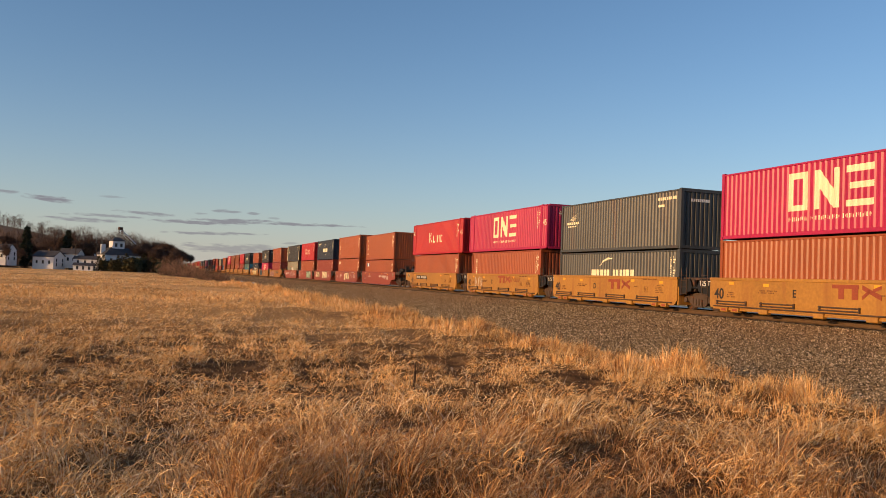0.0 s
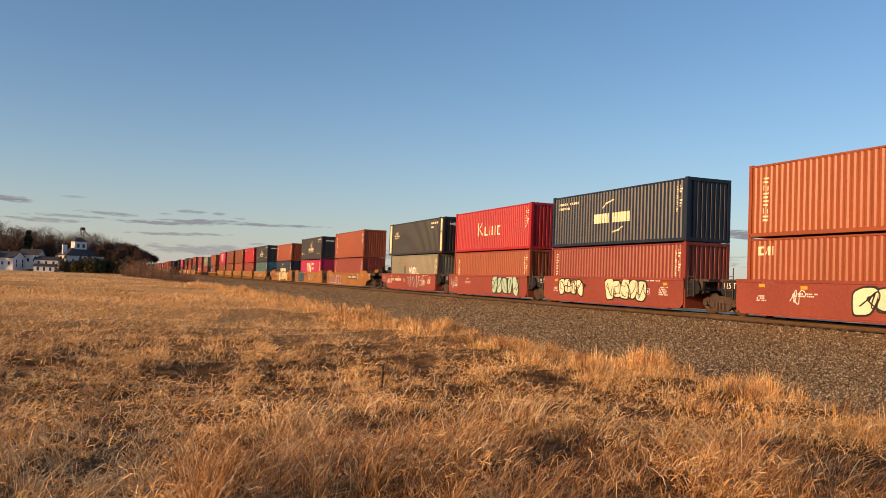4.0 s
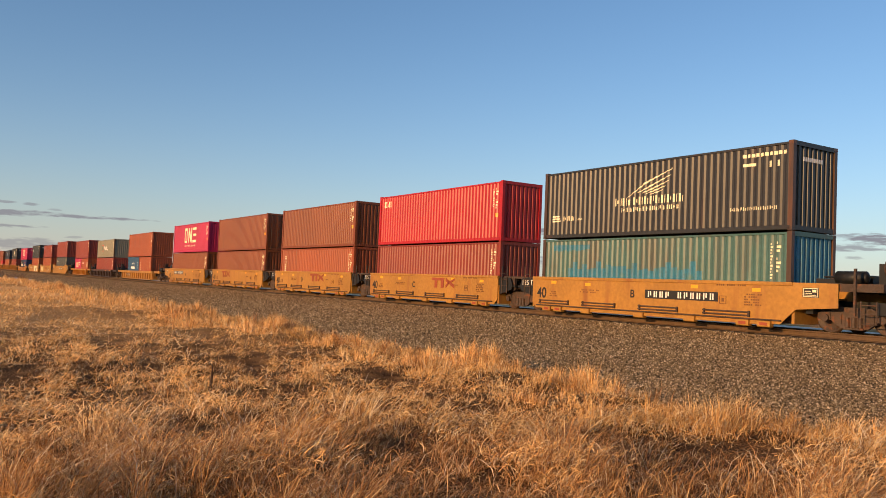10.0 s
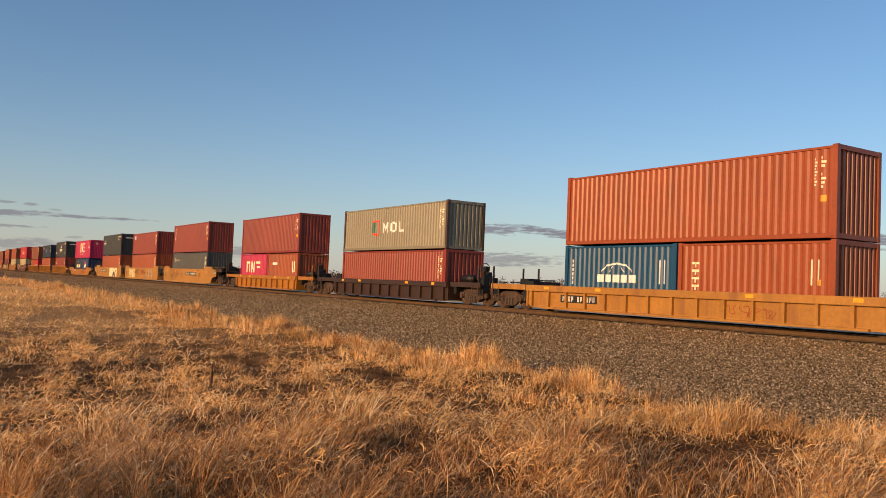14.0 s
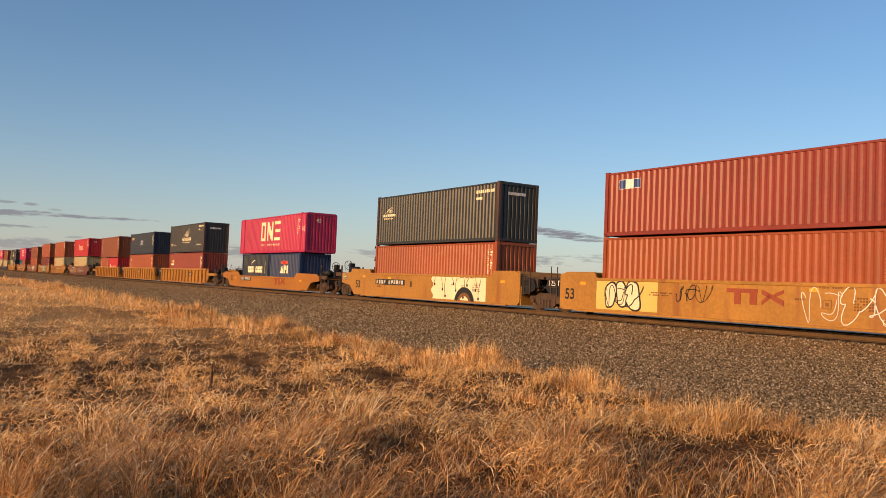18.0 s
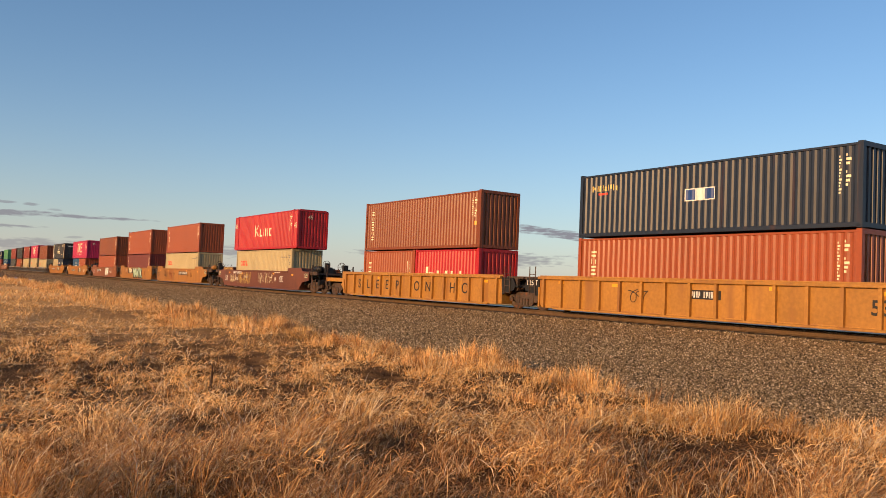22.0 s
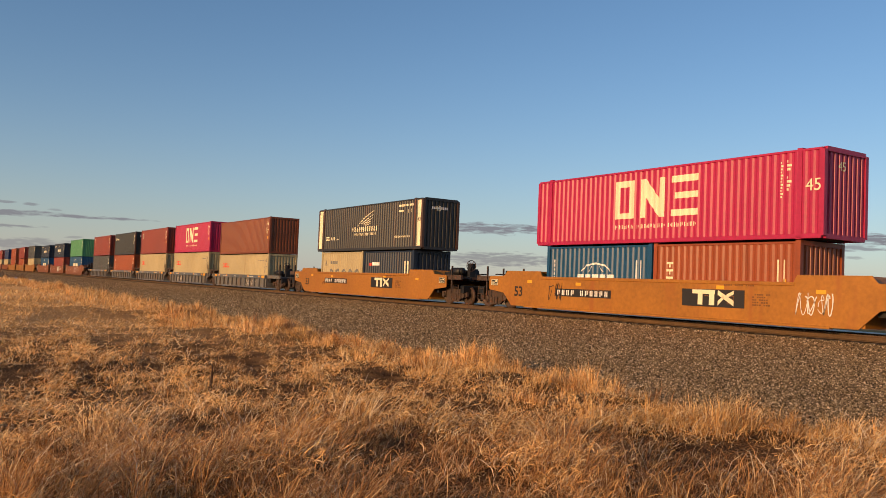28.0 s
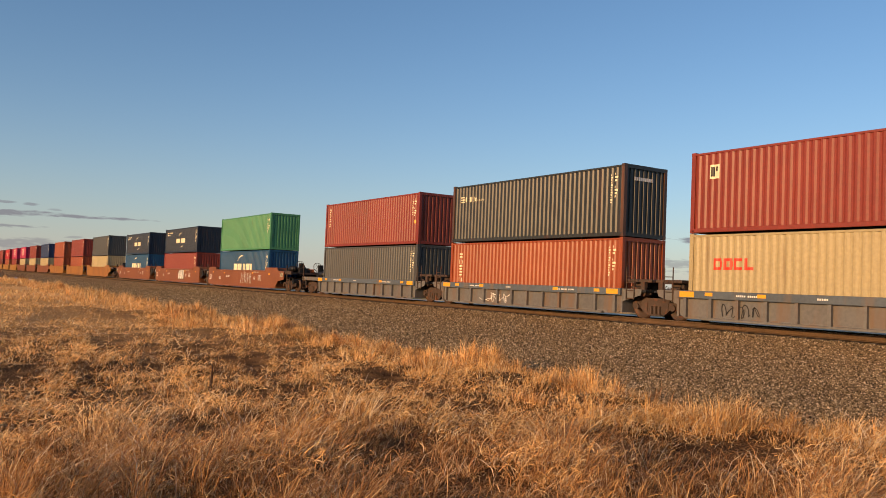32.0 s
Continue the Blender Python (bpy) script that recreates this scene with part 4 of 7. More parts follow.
def disc(cx, cz, r0, r1, y, t0=0.0, t1=6.2832, n=28):
    """A flat ring, or a piece of one, in the x-z plane, from angle t0 to t1."""
    vs = []
    for i in range(n + 1):
        t = t0 + (t1 - t0) * i / n
        vs += [(cx + math.cos(t) * r, y, cz + math.sin(t) * r) for r in (r0, r1)]
    return Shape().add(vs, [(2 * i, 2 * i + 1, 2 * i + 3, 2 * i + 2) for i in range(n)])


def vines(car, y, x0, x1):
    """A pale painted field with dark tendrils that end in dots, and a dark tyre at its foot."""
    left = [(x0 + 0.12 * math.sin(i * 1.1), 0.24 + 1.22 * i / 12) for i in range(13)]
    field = Shape().add([(u, y - 0.006, w) for u, w in left + [(x1, 1.46), (x1, 0.24)]], [tuple(range(15))])
    part("graffiti_ground", field.mesh("graffiti_ground", CREAM), car, label="pale spray-painted field")
    line, r = [], random.Random(33)
    for i in range(9):
        u, w, a0 = x0 + 0.35 + i * 0.5, r.uniform(1.25, 1.42), r.uniform(-0.6, 0.6)
        pts = [(u + 0.16 * math.sin(2.2 * k / 9 + a0) * (1 if i % 2 else -1), w - (0.35 + 0.3 * (i % 3)) * k / 9) for k in range(10)]
        line += [curve_stroke(pts, 0.035, y - 0.010), disc(*pts[-1], 0.0, 0.075, y - 0.012, n=14)]
    part("graffiti_line", merge(line).mesh("graffiti_line", MARK_BLACK), car, label="dark tendrils ending in dots")["kind"] = "stuff"
    part("graffiti_tyre", disc(x0 + 3.0, 0.0, 0.62, 0.9, y - 0.014, 0.28, 2.86).mesh("graffiti_tyre", MARK_BLACK), car, label="dark spray-painted tyre")
    part("graffiti_hub", disc(x0 + 3.0, 0.0, 0.45, 0.62, y - 0.014, 0.4, 2.74).mesh("graffiti_hub", STENCIL), car, label="brown spray-painted hub")


def reporting_plate(car, x, z, w, y, bare=False):
    """A dark plate with a row of pale bars."""
    if not bare:
        part("plate", shared(("plate", w), MARK_BLACK, lambda: Shape().box(-w / 2, w / 2, -0.006, 0.0, -0.16, 0.16)), car, (x, y, z), label="dark plate with pale bars")
    n = 11
    st = (w - 0.2) / n
    part("plate_marking", shared(("plate_marking", w), WHITE, lambda: blocks_shape([(-w / 2 + 0.12 + i * st + d * st, -w / 2 + 0.12 + i * st + (d + 0.2) * st, lo, hi, lo, hi) for i in range(n) if i != 4 for d, lo, hi in ((0.1, -0.11, 0.11), (0.46, -0.11 + 0.06 * (i % 3 == 0), 0.11))], -0.012)), car, (x, y, z))["kind"] = "stuff"


def maker_blocks(car, x, z, ink, y, plate=False):
    """Three heavy blocks: two posts under a bar and a slanted pair."""
    if plate:
        part("emblem_plate", shared("emblem_plate", MARK_BLACK, lambda: Shape().box(-1.3, 1.3, -0.006, 0, -0.3, 0.3)), car, (x, y, z), label="black plate")
    k = 0.8 if plate else 1.0
    rows = [block(-1.05 * k, 0.15 * k, 0.14, 0.28), block(-0.75 * k, -0.5 * k, -0.24, 0.14), block(-0.15 * k, 0.12 * k, -0.24, 0.14), (0.3 * k, 1.1 * k, 0.12, 0.28, -0.24, -0.06), (0.3 * k, 0.62 * k, -0.24, -0.1, 0.0, 0.14), (0.74 * k, 1.1 * k, 0.02, 0.14, 0.16, 0.28)]
    part("emblem", shared(("car_emblem", plate), INKS[ink], lambda: blocks_shape(rows, -0.014)), car, (x, y, z), label="heavy block emblem")


def end_gear(car, sx, start, paintm, y, brake, far, up=0.0):
    """The platform, posts, coupler and truck past the well at one end."""
    deck = shared(("platform", up), paintm if not up else STEEL, lambda: Shape().bevelled(0, 2.5, -1.35, 1.35, 0.94 + up, 1.06 + up, 0.015).box(0, 2.6, -1.4, -1.3, 0.9 + up, 1.14 + up).box(0, 2.6, 1.3, 1.4, 0.9 + up, 1.14 + up))
    t = 0 if sx > 0 else 180
    part("platform", deck, car, (start, 0, 0), turn=t)
    part("draft_sill", shared("draft_sill", BLACK, lambda: Shape().box(-0.4, 3.0, -0.32, 0.32, 0.62, 0.98).box(0.1, 0.35, -1.25, 1.25, 0.55, 0.95).box(2.3, 2.6, -1.2, 1.2, 0.6, 0.96)), car, (start, 0, 0), turn=t)
    part("coupler", shared("coupler", STEEL, lambda: Shape().box(2.9, 3.35, -0.12, 0.12, 0.72, 0.92).prism([(3.3, -0.2), (3.62, -0.2), (3.62, -0.05), (3.5, 0.0), (3.5, 0.2), (3.3, 0.2)], 0.68, 0.96, "z")), car, (start, 0, 0), turn=t)
    truck(car, start + sx * 1.55)
    if far:
        return
    part("deck_gear", shared("deck_gear", BLACK, lambda: Shape().box(0.15, 1.0, -0.8, 0.8, 1.06, 1.3).box(1.1, 1.7, -0.35, 0.35, 1.06, 1.42).box(0.2, 2.3, 0.4, 0.5, 1.2, 1.26).cyl((0.3, -0.6, 1.36), (1.9, -0.6, 1.36), 0.03, 8)), car, (start, 0, up), turn=t, label="black brake rigging")
    post = shared(("handrail_post", up), paintm if paintm in (CAR["yellow"], CAR["amber"], CAR["orange"], CAR["red"]) and brake and not up else STEEL, lambda: Shape().box(-0.035, 0.035, -0.035, 0.035, 0.55, 1.95).cyl((0.05, -0.07, 1.2), (0.05, -0.07, 1.85), 0.014, 6))
    for dx, yy in ((1.75 if up else 2.45, -1.38), (2.45, 1.38)):
        part("handrail_post", post, car, (start + sx * dx, yy, 0))

    def steps():
        s = Shape()
        for yy in (-1.42,):
            s.cyl((1.95, yy, 0.32), (1.95, yy, 1.0), 0.02, 6).cyl((2.42, yy, 0.32), (2.42, yy, 1.0), 0.02, 6)
            for z in (0.34, 0.62, 0.88):
                s.cyl((1.95, yy, z), (2.42, yy, z), 0.018, 6)
        return s
    part("ladder", shared("ladder", STEEL, steps), car, (start, 0, 0), turn=t if sx > 0 else 0) if sx > 0 else part("ladder", shared("ladder_rear", STEEL, lambda: Shape().add([(-x, yy, z) for x, yy, z in steps().v], steps().f)), car, (start, 0, 0))
    if brake:
        bw = part("brake_wheel", shared("brake_wheel", STEEL, lambda: merge([Shape().cyl((0, math.cos(k * math.pi / 9) * 0.28, math.sin(k * math.pi / 9) * 0.28), (0, math.cos((k + 1) * math.pi / 9) * 0.28, math.sin((k + 1) * math.pi / 9) * 0.28), 0.02, 6) for k in range(18)]
                                                                   + [Shape().cyl((0, 0, 0), (0, math.cos(k * math.pi / 3) * 0.28, math.sin(k * math.pi / 3) * 0.28), 0.012, 6) for k in range(6)])), car, (start + sx * (1.9 if not up else 2.35), -0.62, 1.85 + 0.4 * up))
        part("brake_stand", shared("brake_stand", BLACK, lambda: Shape().box(-0.12, 0.12, -0.62, -0.3, 1.06, 1.98).prism([(-0.2, 1.06), (0.2, 1.06), (0.08, 1.7), (-0.08, 1.7)], -0.3, -0.1, "y")), car, (start + sx * (1.7 if not up else 2.15), 0, 0.4 * up))
        part("air_tank", shared(("air_tank", up), paintm if up and paintm == CAR["amber"] else BLACK, lambda: Shape().cyl((-0.45, 0, 0), (0.45, 0, 0), 0.2, 14).cyl((0.45, 0, 0), (0.52, 0, 0), 0.2, 14, 0.1).cyl((-0.52, 0, 0), (-0.45, 0, 0), 0.1, 14, 0.2), True), car, (start + sx * (0.65 if not up else 1.25), -0.7, 1.34 + up), label="cylindrical air reservoir")


def well_car(kind, half, pitch, colour, left, right, size="40", letter="", marks=(), brake=False, far=False, group="well cars of the train"):
    """An open-topped railway well car; near side at -y. left, right: 'shared' rides a truck common with the next car, 'end' has its own."""
    m = CAR[colour]
    car = new("well_car")
    look_of = {"yellow": "yellow", "amber": "weathered yellow", "ochre": "dusty yellow", "orange": "orange-yellow", "red": "faded red", "brown": "dark brown", "umber": "grimy dark brown", "grey": "grey", "copper": "rusty copper-brown"}[colour]
    form = {"smooth": "smooth-sided", "sloped": "slope-ended", "ribbed": "ribbed", "low": "low ribbed"}[kind]
    scrawl = ", sprayed with graffiti" if any(k[0] in ("graffiti", "tag", "vines") for k in marks) else ""
    tagged(car, f"{look_of} {form} steel railway well car{scrawl}" + (", on rails" if not scrawl else ""), "railway car", group=group)
    low = kind == "low"
    out = panel_outline(kind, half, left, right)
    if low:
        out = [(-half, 0.30), (-half + 0.3, 0.14), (half - 0.3, 0.14), (half, 0.30), (half, 1.12), (-half, 1.12)]
    thick = 0.05
    inset = 0.11 if kind in ("ribbed", "low") else 0.0
    side = shared(("side_panel", kind, half, left, right), m, lambda: Shape().prism(out, NEAR + inset, NEAR + inset + thick, "y"))
    far_side = shared(("far_panel", kind, half, left, right), m, lambda: Shape().prism(out, -NEAR - inset - thick, -NEAR - inset, "y"))
    part("side_panel", side, car)
    part("side_panel", far_side, car)
    ztop = 1.12 if low else 1.05 if kind == "sloped" else 1.5
    flat = (6.1 if kind == "smooth" else 5.7) if half > 7 and kind in ("smooth", "sloped") else half
    chord = shared(("top_chord", kind, flat), CAR["blue_grey"] if colour == "grey" else m, lambda: Shape().bevelled(-flat, flat, NEAR - 0.03, NEAR + 0.12, ztop - (0.26 if low else 0.11), ztop + 0.012, 0.015))
    sill = shared(("bottom_sill", kind, half), m, lambda: Shape().bevelled(-half + 1.0, half - 1.0, NEAR - 0.02, NEAR + 0.16, 0.12, 0.21, 0.012))
    for turn in (0, 180):
        part("top_chord", chord, car, turn=turn)
        part("bottom_sill", sill, car, turn=turn)
    if kind in ("ribbed", "low"):
        n = 11 if half < 7 else 14
        rib = shared(("rib", kind), m, lambda: Shape().prism([(-0.06, 0.2), (0.06, 0.2), (0.06, ztop - 0.1), (-0.06, ztop - 0.1)], NEAR - 0.012, NEAR + inset, "y"))
        for i in range(n + 1):
            part("rib", rib, car, (-half + 0.35 + (2 * half - 0.7) * i / n, 0, 0))

    def well_floor():
        s = Shape()
        return s.box(-half + 0.8, half - 0.8, NEAR + 0.1, -NEAR - 0.1, 0.17, 0.255)
    part("well_floor", shared(("well_floor", half), m, well_floor), car)
    for sx in (-1, 1):
        part("bulkhead", shared("bulkhead", m, lambda: Shape().box(-0.05, 0.05, NEAR + 0.06, -NEAR - 0.06, 0.2, 1.05)), car, (sx * half, 0, 0))
    for sx, style in ((-1, left), (1, right)):
        if kind == "smooth" and half > 7:
            hood = shared(("end_hood", style), m, lambda: Shape().prism([(6.2, 1.45), (8.25 + (0.3 if style == "end" else 0), 1.45), (8.1 + (0.3 if style == "end" else 0), 1.73), (6.35, 1.73)], -1.36, 1.36, "y"))
            part("end_hood", hood, car, turn=0 if sx > 0 else 180)
    y = NEAR + inset
    if kind in ("smooth", "sloped") and half < 7 and not far:
        # rails in dark steel: the shadow lines along them are put into the colour
        clip = shared("stacking_rail", STEEL, lambda: Shape().bevelled(-0.95, 0.95, NEAR - 0.07, NEAR - 0.03, 0.47, 0.52, 0.01).bevelled(-0.95, 0.95, NEAR - 0.07, NEAR - 0.03, 0.36, 0.41, 0.01).box(-0.93, -0.87, NEAR - 0.06, NEAR, 0.34, 0.54).box(0.87, 0.93, NEAR - 0.06, NEAR, 0.34, 0.54))
        if colour == "yellow":
            for x in (-4.9, -2.2, 0.9, 3.9):
                part("hand_rail", clip, car, (x, 0, 0))
            foot = shared("jacking_foot", m, lambda: Shape().bevelled(-0.24, 0.24, NEAR - 0.1, NEAR + 0.1, 0.05, 0.25, 0.03))
            pipe = shared("brake_pipe", STEEL, lambda: Shape().cyl((-6.0, NEAR - 0.06, 0.285), (6.0, NEAR - 0.06, 0.285), 0.026, 7))
            part("brake_pipe", pipe, car)
            tag = shared("foot_plate", MARK_RUST, lambda: Shape().box(-0.14, 0.14, NEAR - 0.106, NEAR - 0.1, 0.1, 0.2))
            for i, x in enumerate((-5.3, -4.6, -2.9, 0.0, 2.4, 4.6, 5.4)):
                part("jacking_foot", foot, car, (x, 0, 0))
                if i in (0, 1, 5, 6):
                    part("foot_plate", tag, car, (x, 0, 0), label="red and white reflective plate")
    for sx, style in ((-1, left), (1, right)):
        if style == "end":
            end_gear(car, sx, sx * (half + 0.2), m, y, brake and sx == (1 if right == "end" else -1), far, 0.36 if kind == "smooth" else 0.1 if kind == "sloped" else 0.0)
            if kind == "smooth" and not far:
                at = sx * (half + (0.62 if half < 7 else 1.2))
                part("card_plate", shared("card_plate", MARK_BLACK, lambda: Shape().box(-0.27, 0.27, -0.008, 0.0, -0.15, 0.15)), car, (at, y - 0.002, 1.2), label="dark inspection plate with a pale border")
                part("card_mark", shared("card_mark", CREAM, lambda: merge_boxes([(-0.25, 0.25, -0.004, 0, 0.115, 0.135), (-0.25, 0.25, -0.004, 0, -0.135, -0.115), (-0.25, -0.23, -0.004, 0, -0.115, 0.115), (0.23, 0.25, -0.004, 0, -0.115, 0.115), (-0.2, 0.0, -0.004, 0, 0.03, 0.05),
                                                                                        (-0.2, 0.05, -0.004, 0, -0.03, -0.015), (0.06, 0.19, -0.004, 0, 0.01, 0.09), (-0.2, 0.18, -0.004, 0, -0.085, -0.07)])), car, (at, y - 0.011, 1.2))["kind"] = "stuff"
            continue
        panel = shared(("end_panel", half > 7, sx, low), BLACK if not low else m, lambda: Shape().prism([(sx * half, 0.62), (sx * (half + 0.95), 0.88), (sx * (half + 1.02), 1.1), (sx * (half + 0.85), 1.42 if not low else 1.12), (sx * half, 1.44 if not low else 1.12)], NEAR + 0.07, NEAR + 0.11, "y"))
        part("end_panel", panel, car, label="dark end panel over the shared truck")
        part("end_deck", shared(("end_deck", half, sx), BLACK, lambda: Shape().box(min(sx * half, sx * (half + 1.2)), max(sx * half, sx * (half + 1.2)), NEAR + 0.1, 1.35, 1.0, 1.08).box(min(sx * half, sx * (half + 1.35)), max(sx * half, sx * (half + 1.35)), -0.3, 0.3, 0.7, 1.0)), car)
        if not far:
            part("end_rigging", shared(("end_rigging", half, sx), STEEL, lambda: merge([Shape().box(sx * (half + 0.5) - 0.3, sx * (half + 0.5) + 0.3, -0.9, -0.3, 1.08, 1.42), Shape().bevelled(sx * (half + 0.68) - 0.62, sx * (half + 0.68) + 0.62, -1.2, 1.2, 1.38 if not low else 1.1, 1.5 if not low else 1.2, 0.02), Shape().cyl((sx * (half + 0.2), -1.1, 1.2), (sx * (half + 1.2), -1.1, 0.95), 0.05, 8), Shape().cyl((sx * (half + 0.9), -1.25, 1.0), (sx * (half + 0.9), -0.9, 1.0), 0.16, 12), Shape().box(sx * (half + 0.95) - 0.1, sx * (half + 0.95) + 0.1, -1.32, -1.2, 1.05, 1.4), Shape().cyl((sx * (half + 0.25), NEAR + 0.04, 0.7), (sx * (half + 0.25), NEAR + 0.04, 1.95), 0.022, 6),
                                                                                       Shape().cyl((sx * (half + 0.65), NEAR + 0.04, 0.7), (sx * (half + 0.65), NEAR + 0.04, 1.95), 0.022, 6)]
                                                                                      + [Shape().cyl((sx * (half + 0.25), NEAR + 0.04, z), (sx * (half + 0.65), NEAR + 0.04, z), 0.016, 6) for z in (0.75, 1.05, 1.35, 1.6)])), car, label="grab irons and brake rigging")
        if sx < 0:
            truck(car, -pitch / 2)
            if not far and not low:
                part("load_mark", text_mesh("125", 0.34, WHITE), car, (-half - 0.62, NEAR + 0.06, 1.22))
                part("load_mark", text_mesh("T", 0.34, WHITE), car, (-half - 0.18, NEAR + 0.06, 1.22))
    if far:
        return car
    if colour == "grey":
        for sx in (-1, 1):
            part("end_patch", shared("end_patch", REFLECT, lambda: Shape().box(-0.32, 0.32, -0.005, 0, -0.1, 0.1)), car, (sx * (half - 0.45), NEAR - 0.031, 1.0), label="yellow painted patch")
        part("stencil_marking", shared("chord_marking", WHITE, lambda: blocks_shape([block(x + j * 0.075, x + j * 0.075 + 0.05, 0.97, 1.03) for x, k in ((-3.9, 16), (-1.0, 6), (2.4, 18)) for j in range(k) if j % 6], -0.004)), car, (0, NEAR - 0.031, 0))["kind"] = "stuff"
    for i, x in enumerate((-half + 1.4, -half * 0.45, half * 0.4, half - 1.3)):
        part("reflector", shared("reflector", REFLECT, lambda: Shape().box(-0.16, 0.16, -0.005, 0, -0.06, 0.06)), car, (x, (NEAR - 0.031) if low else y - 0.001, 1.02 if low else 0.84 if kind == "sloped" else 1.28 - 0.05 * (i % 2)), label="yellow reflective strip")
    if not low and size:
        ink = MARK_BLACK if colour in ("yellow", "amber", "ochre", "orange") else WHITE
        xs = -half + 0.62 if kind != "ribbed" else half - 1.5
        part("size_mark", text_mesh(size, 0.62, ink, 0.012), car, (xs, y - 0.006, 0.8))
        if letter:
            ch, _, at = letter.partition("@")
            part("unit_letter", text_mesh(ch, 0.42, ink, 0.008), car, (float(at or -1.3), y - 0.006, 0.92))
    for k in marks:
        if k[0] == "plate":
            reporting_plate(car, k[1], k[2], k[3], y - 0.004, len(k) > 4)
        elif k[0] == "maker":
            maker_blocks(car, k[1], k[2], k[3], y - 0.004, len(k) > 4)
        elif k[0] == "graffiti":
            graffiti(car, y, *k[1:])
        elif k[0] == "tag":
            edge, fill = INKS[k[5]], INKS[k[4]]
            for j, ch in enumerate(k[1]):
                x = k[2] + (k[3] - k[2]) * (j + 0.5) / len(k[1])
                big, tip = (1.5, 1.38, 1.56)[j % 3], (0.15, -0.12, 0.05)[j % 3]
                up = 0.84 + (0.02, -0.04, 0.05)[j % 3]
                part("graffiti_shadow", text_mesh(ch, big, MARK_BLACK, 0.15, tip), car, (x + 0.07, y - 0.004 - 0.001 * j, up - 0.05), label="dark spray-painted shadow")
                part("graffiti_outline", text_mesh(ch, big, edge, 0.115, tip), car, (x, y - 0.016 - 0.001 * j, up), label="spray-painted outline")
                part("graffiti_letter", text_mesh(ch, big, fill, 0.05, tip), car, (x, y - 0.026 - 0.001 * j, up), label="spray-painted letter")
        elif k[0] == "word":
            for ch, x in k[1]:
                part("sprayed_letter", text_mesh(ch, k[2] if len(k) > 2 else 0.75, INKS[k[4]] if len(k) > 4 else MARK_BLACK), car, (x, y - 0.012, k[3] if len(k) > 2 else 0.82))
        elif k[0] == "wash":
            part("graffiti_ground", blocks_shape([block(*k[1:])], y - 0.002).mesh("graffiti_ground", MARK_GOLD), car, label="pale yellow spray paint")
        elif k[0] == "vines":
            vines(car, y, k[1], k[2])
    if kind == "smooth" and not far:
        ink = STENCIL if colour in ("yellow", "amber", "ochre", "orange") else WHITE
        fine = shared("stencil_marking", ink, lambda: blocks_shape([(x + j * 0.085, x + j * 0.085 + 0.055, z - i * 0.085, z - i * 0.085 + 0.05, z - i * 0.085, z - i * 0.085 + 0.05) for x, z, rows, cols in
              ((-5.0, 1.38, 1, 9), (-3.3, 0.98, 2, 13), (-1.9, 1.39, 1, 7), (0.6, 1.39, 1, 8), (3.4, 1.34, 1, 15), (4.6, 1.05, 5, 8), (-5.2, 0.85, 3, 6), (2.6, 0.96, 1, 5)) for i in range(rows) for j in range(cols - i % 2) if (i * 7 + j * 3) % 5], -0.008))
        part("stencil_marking", fine, car, (0, y - 0.004, 0))["kind"] = "stuff"
        part("stencil_box", shared("stencil_box", ink, lambda: blocks_shape([block(-0.14, 0.14, 0.12, 0.14), block(-0.14, 0.14, -0.14, -0.12), block(-0.14, -0.12, -0.12, 0.12), block(0.12, 0.14, -0.12, 0.12), block(-0.05, 0.05, -0.06, 0.06)], -0.008)), car, (3.75, y - 0.004, 0.86))["kind"] = "stuff"
    return car

# ---- the train, from front to rear: one row a well car with its load ----
A40, A45, A20 = 12.192, 13.716, 6.058
FLOOR = 0.262
G = "graffiti"
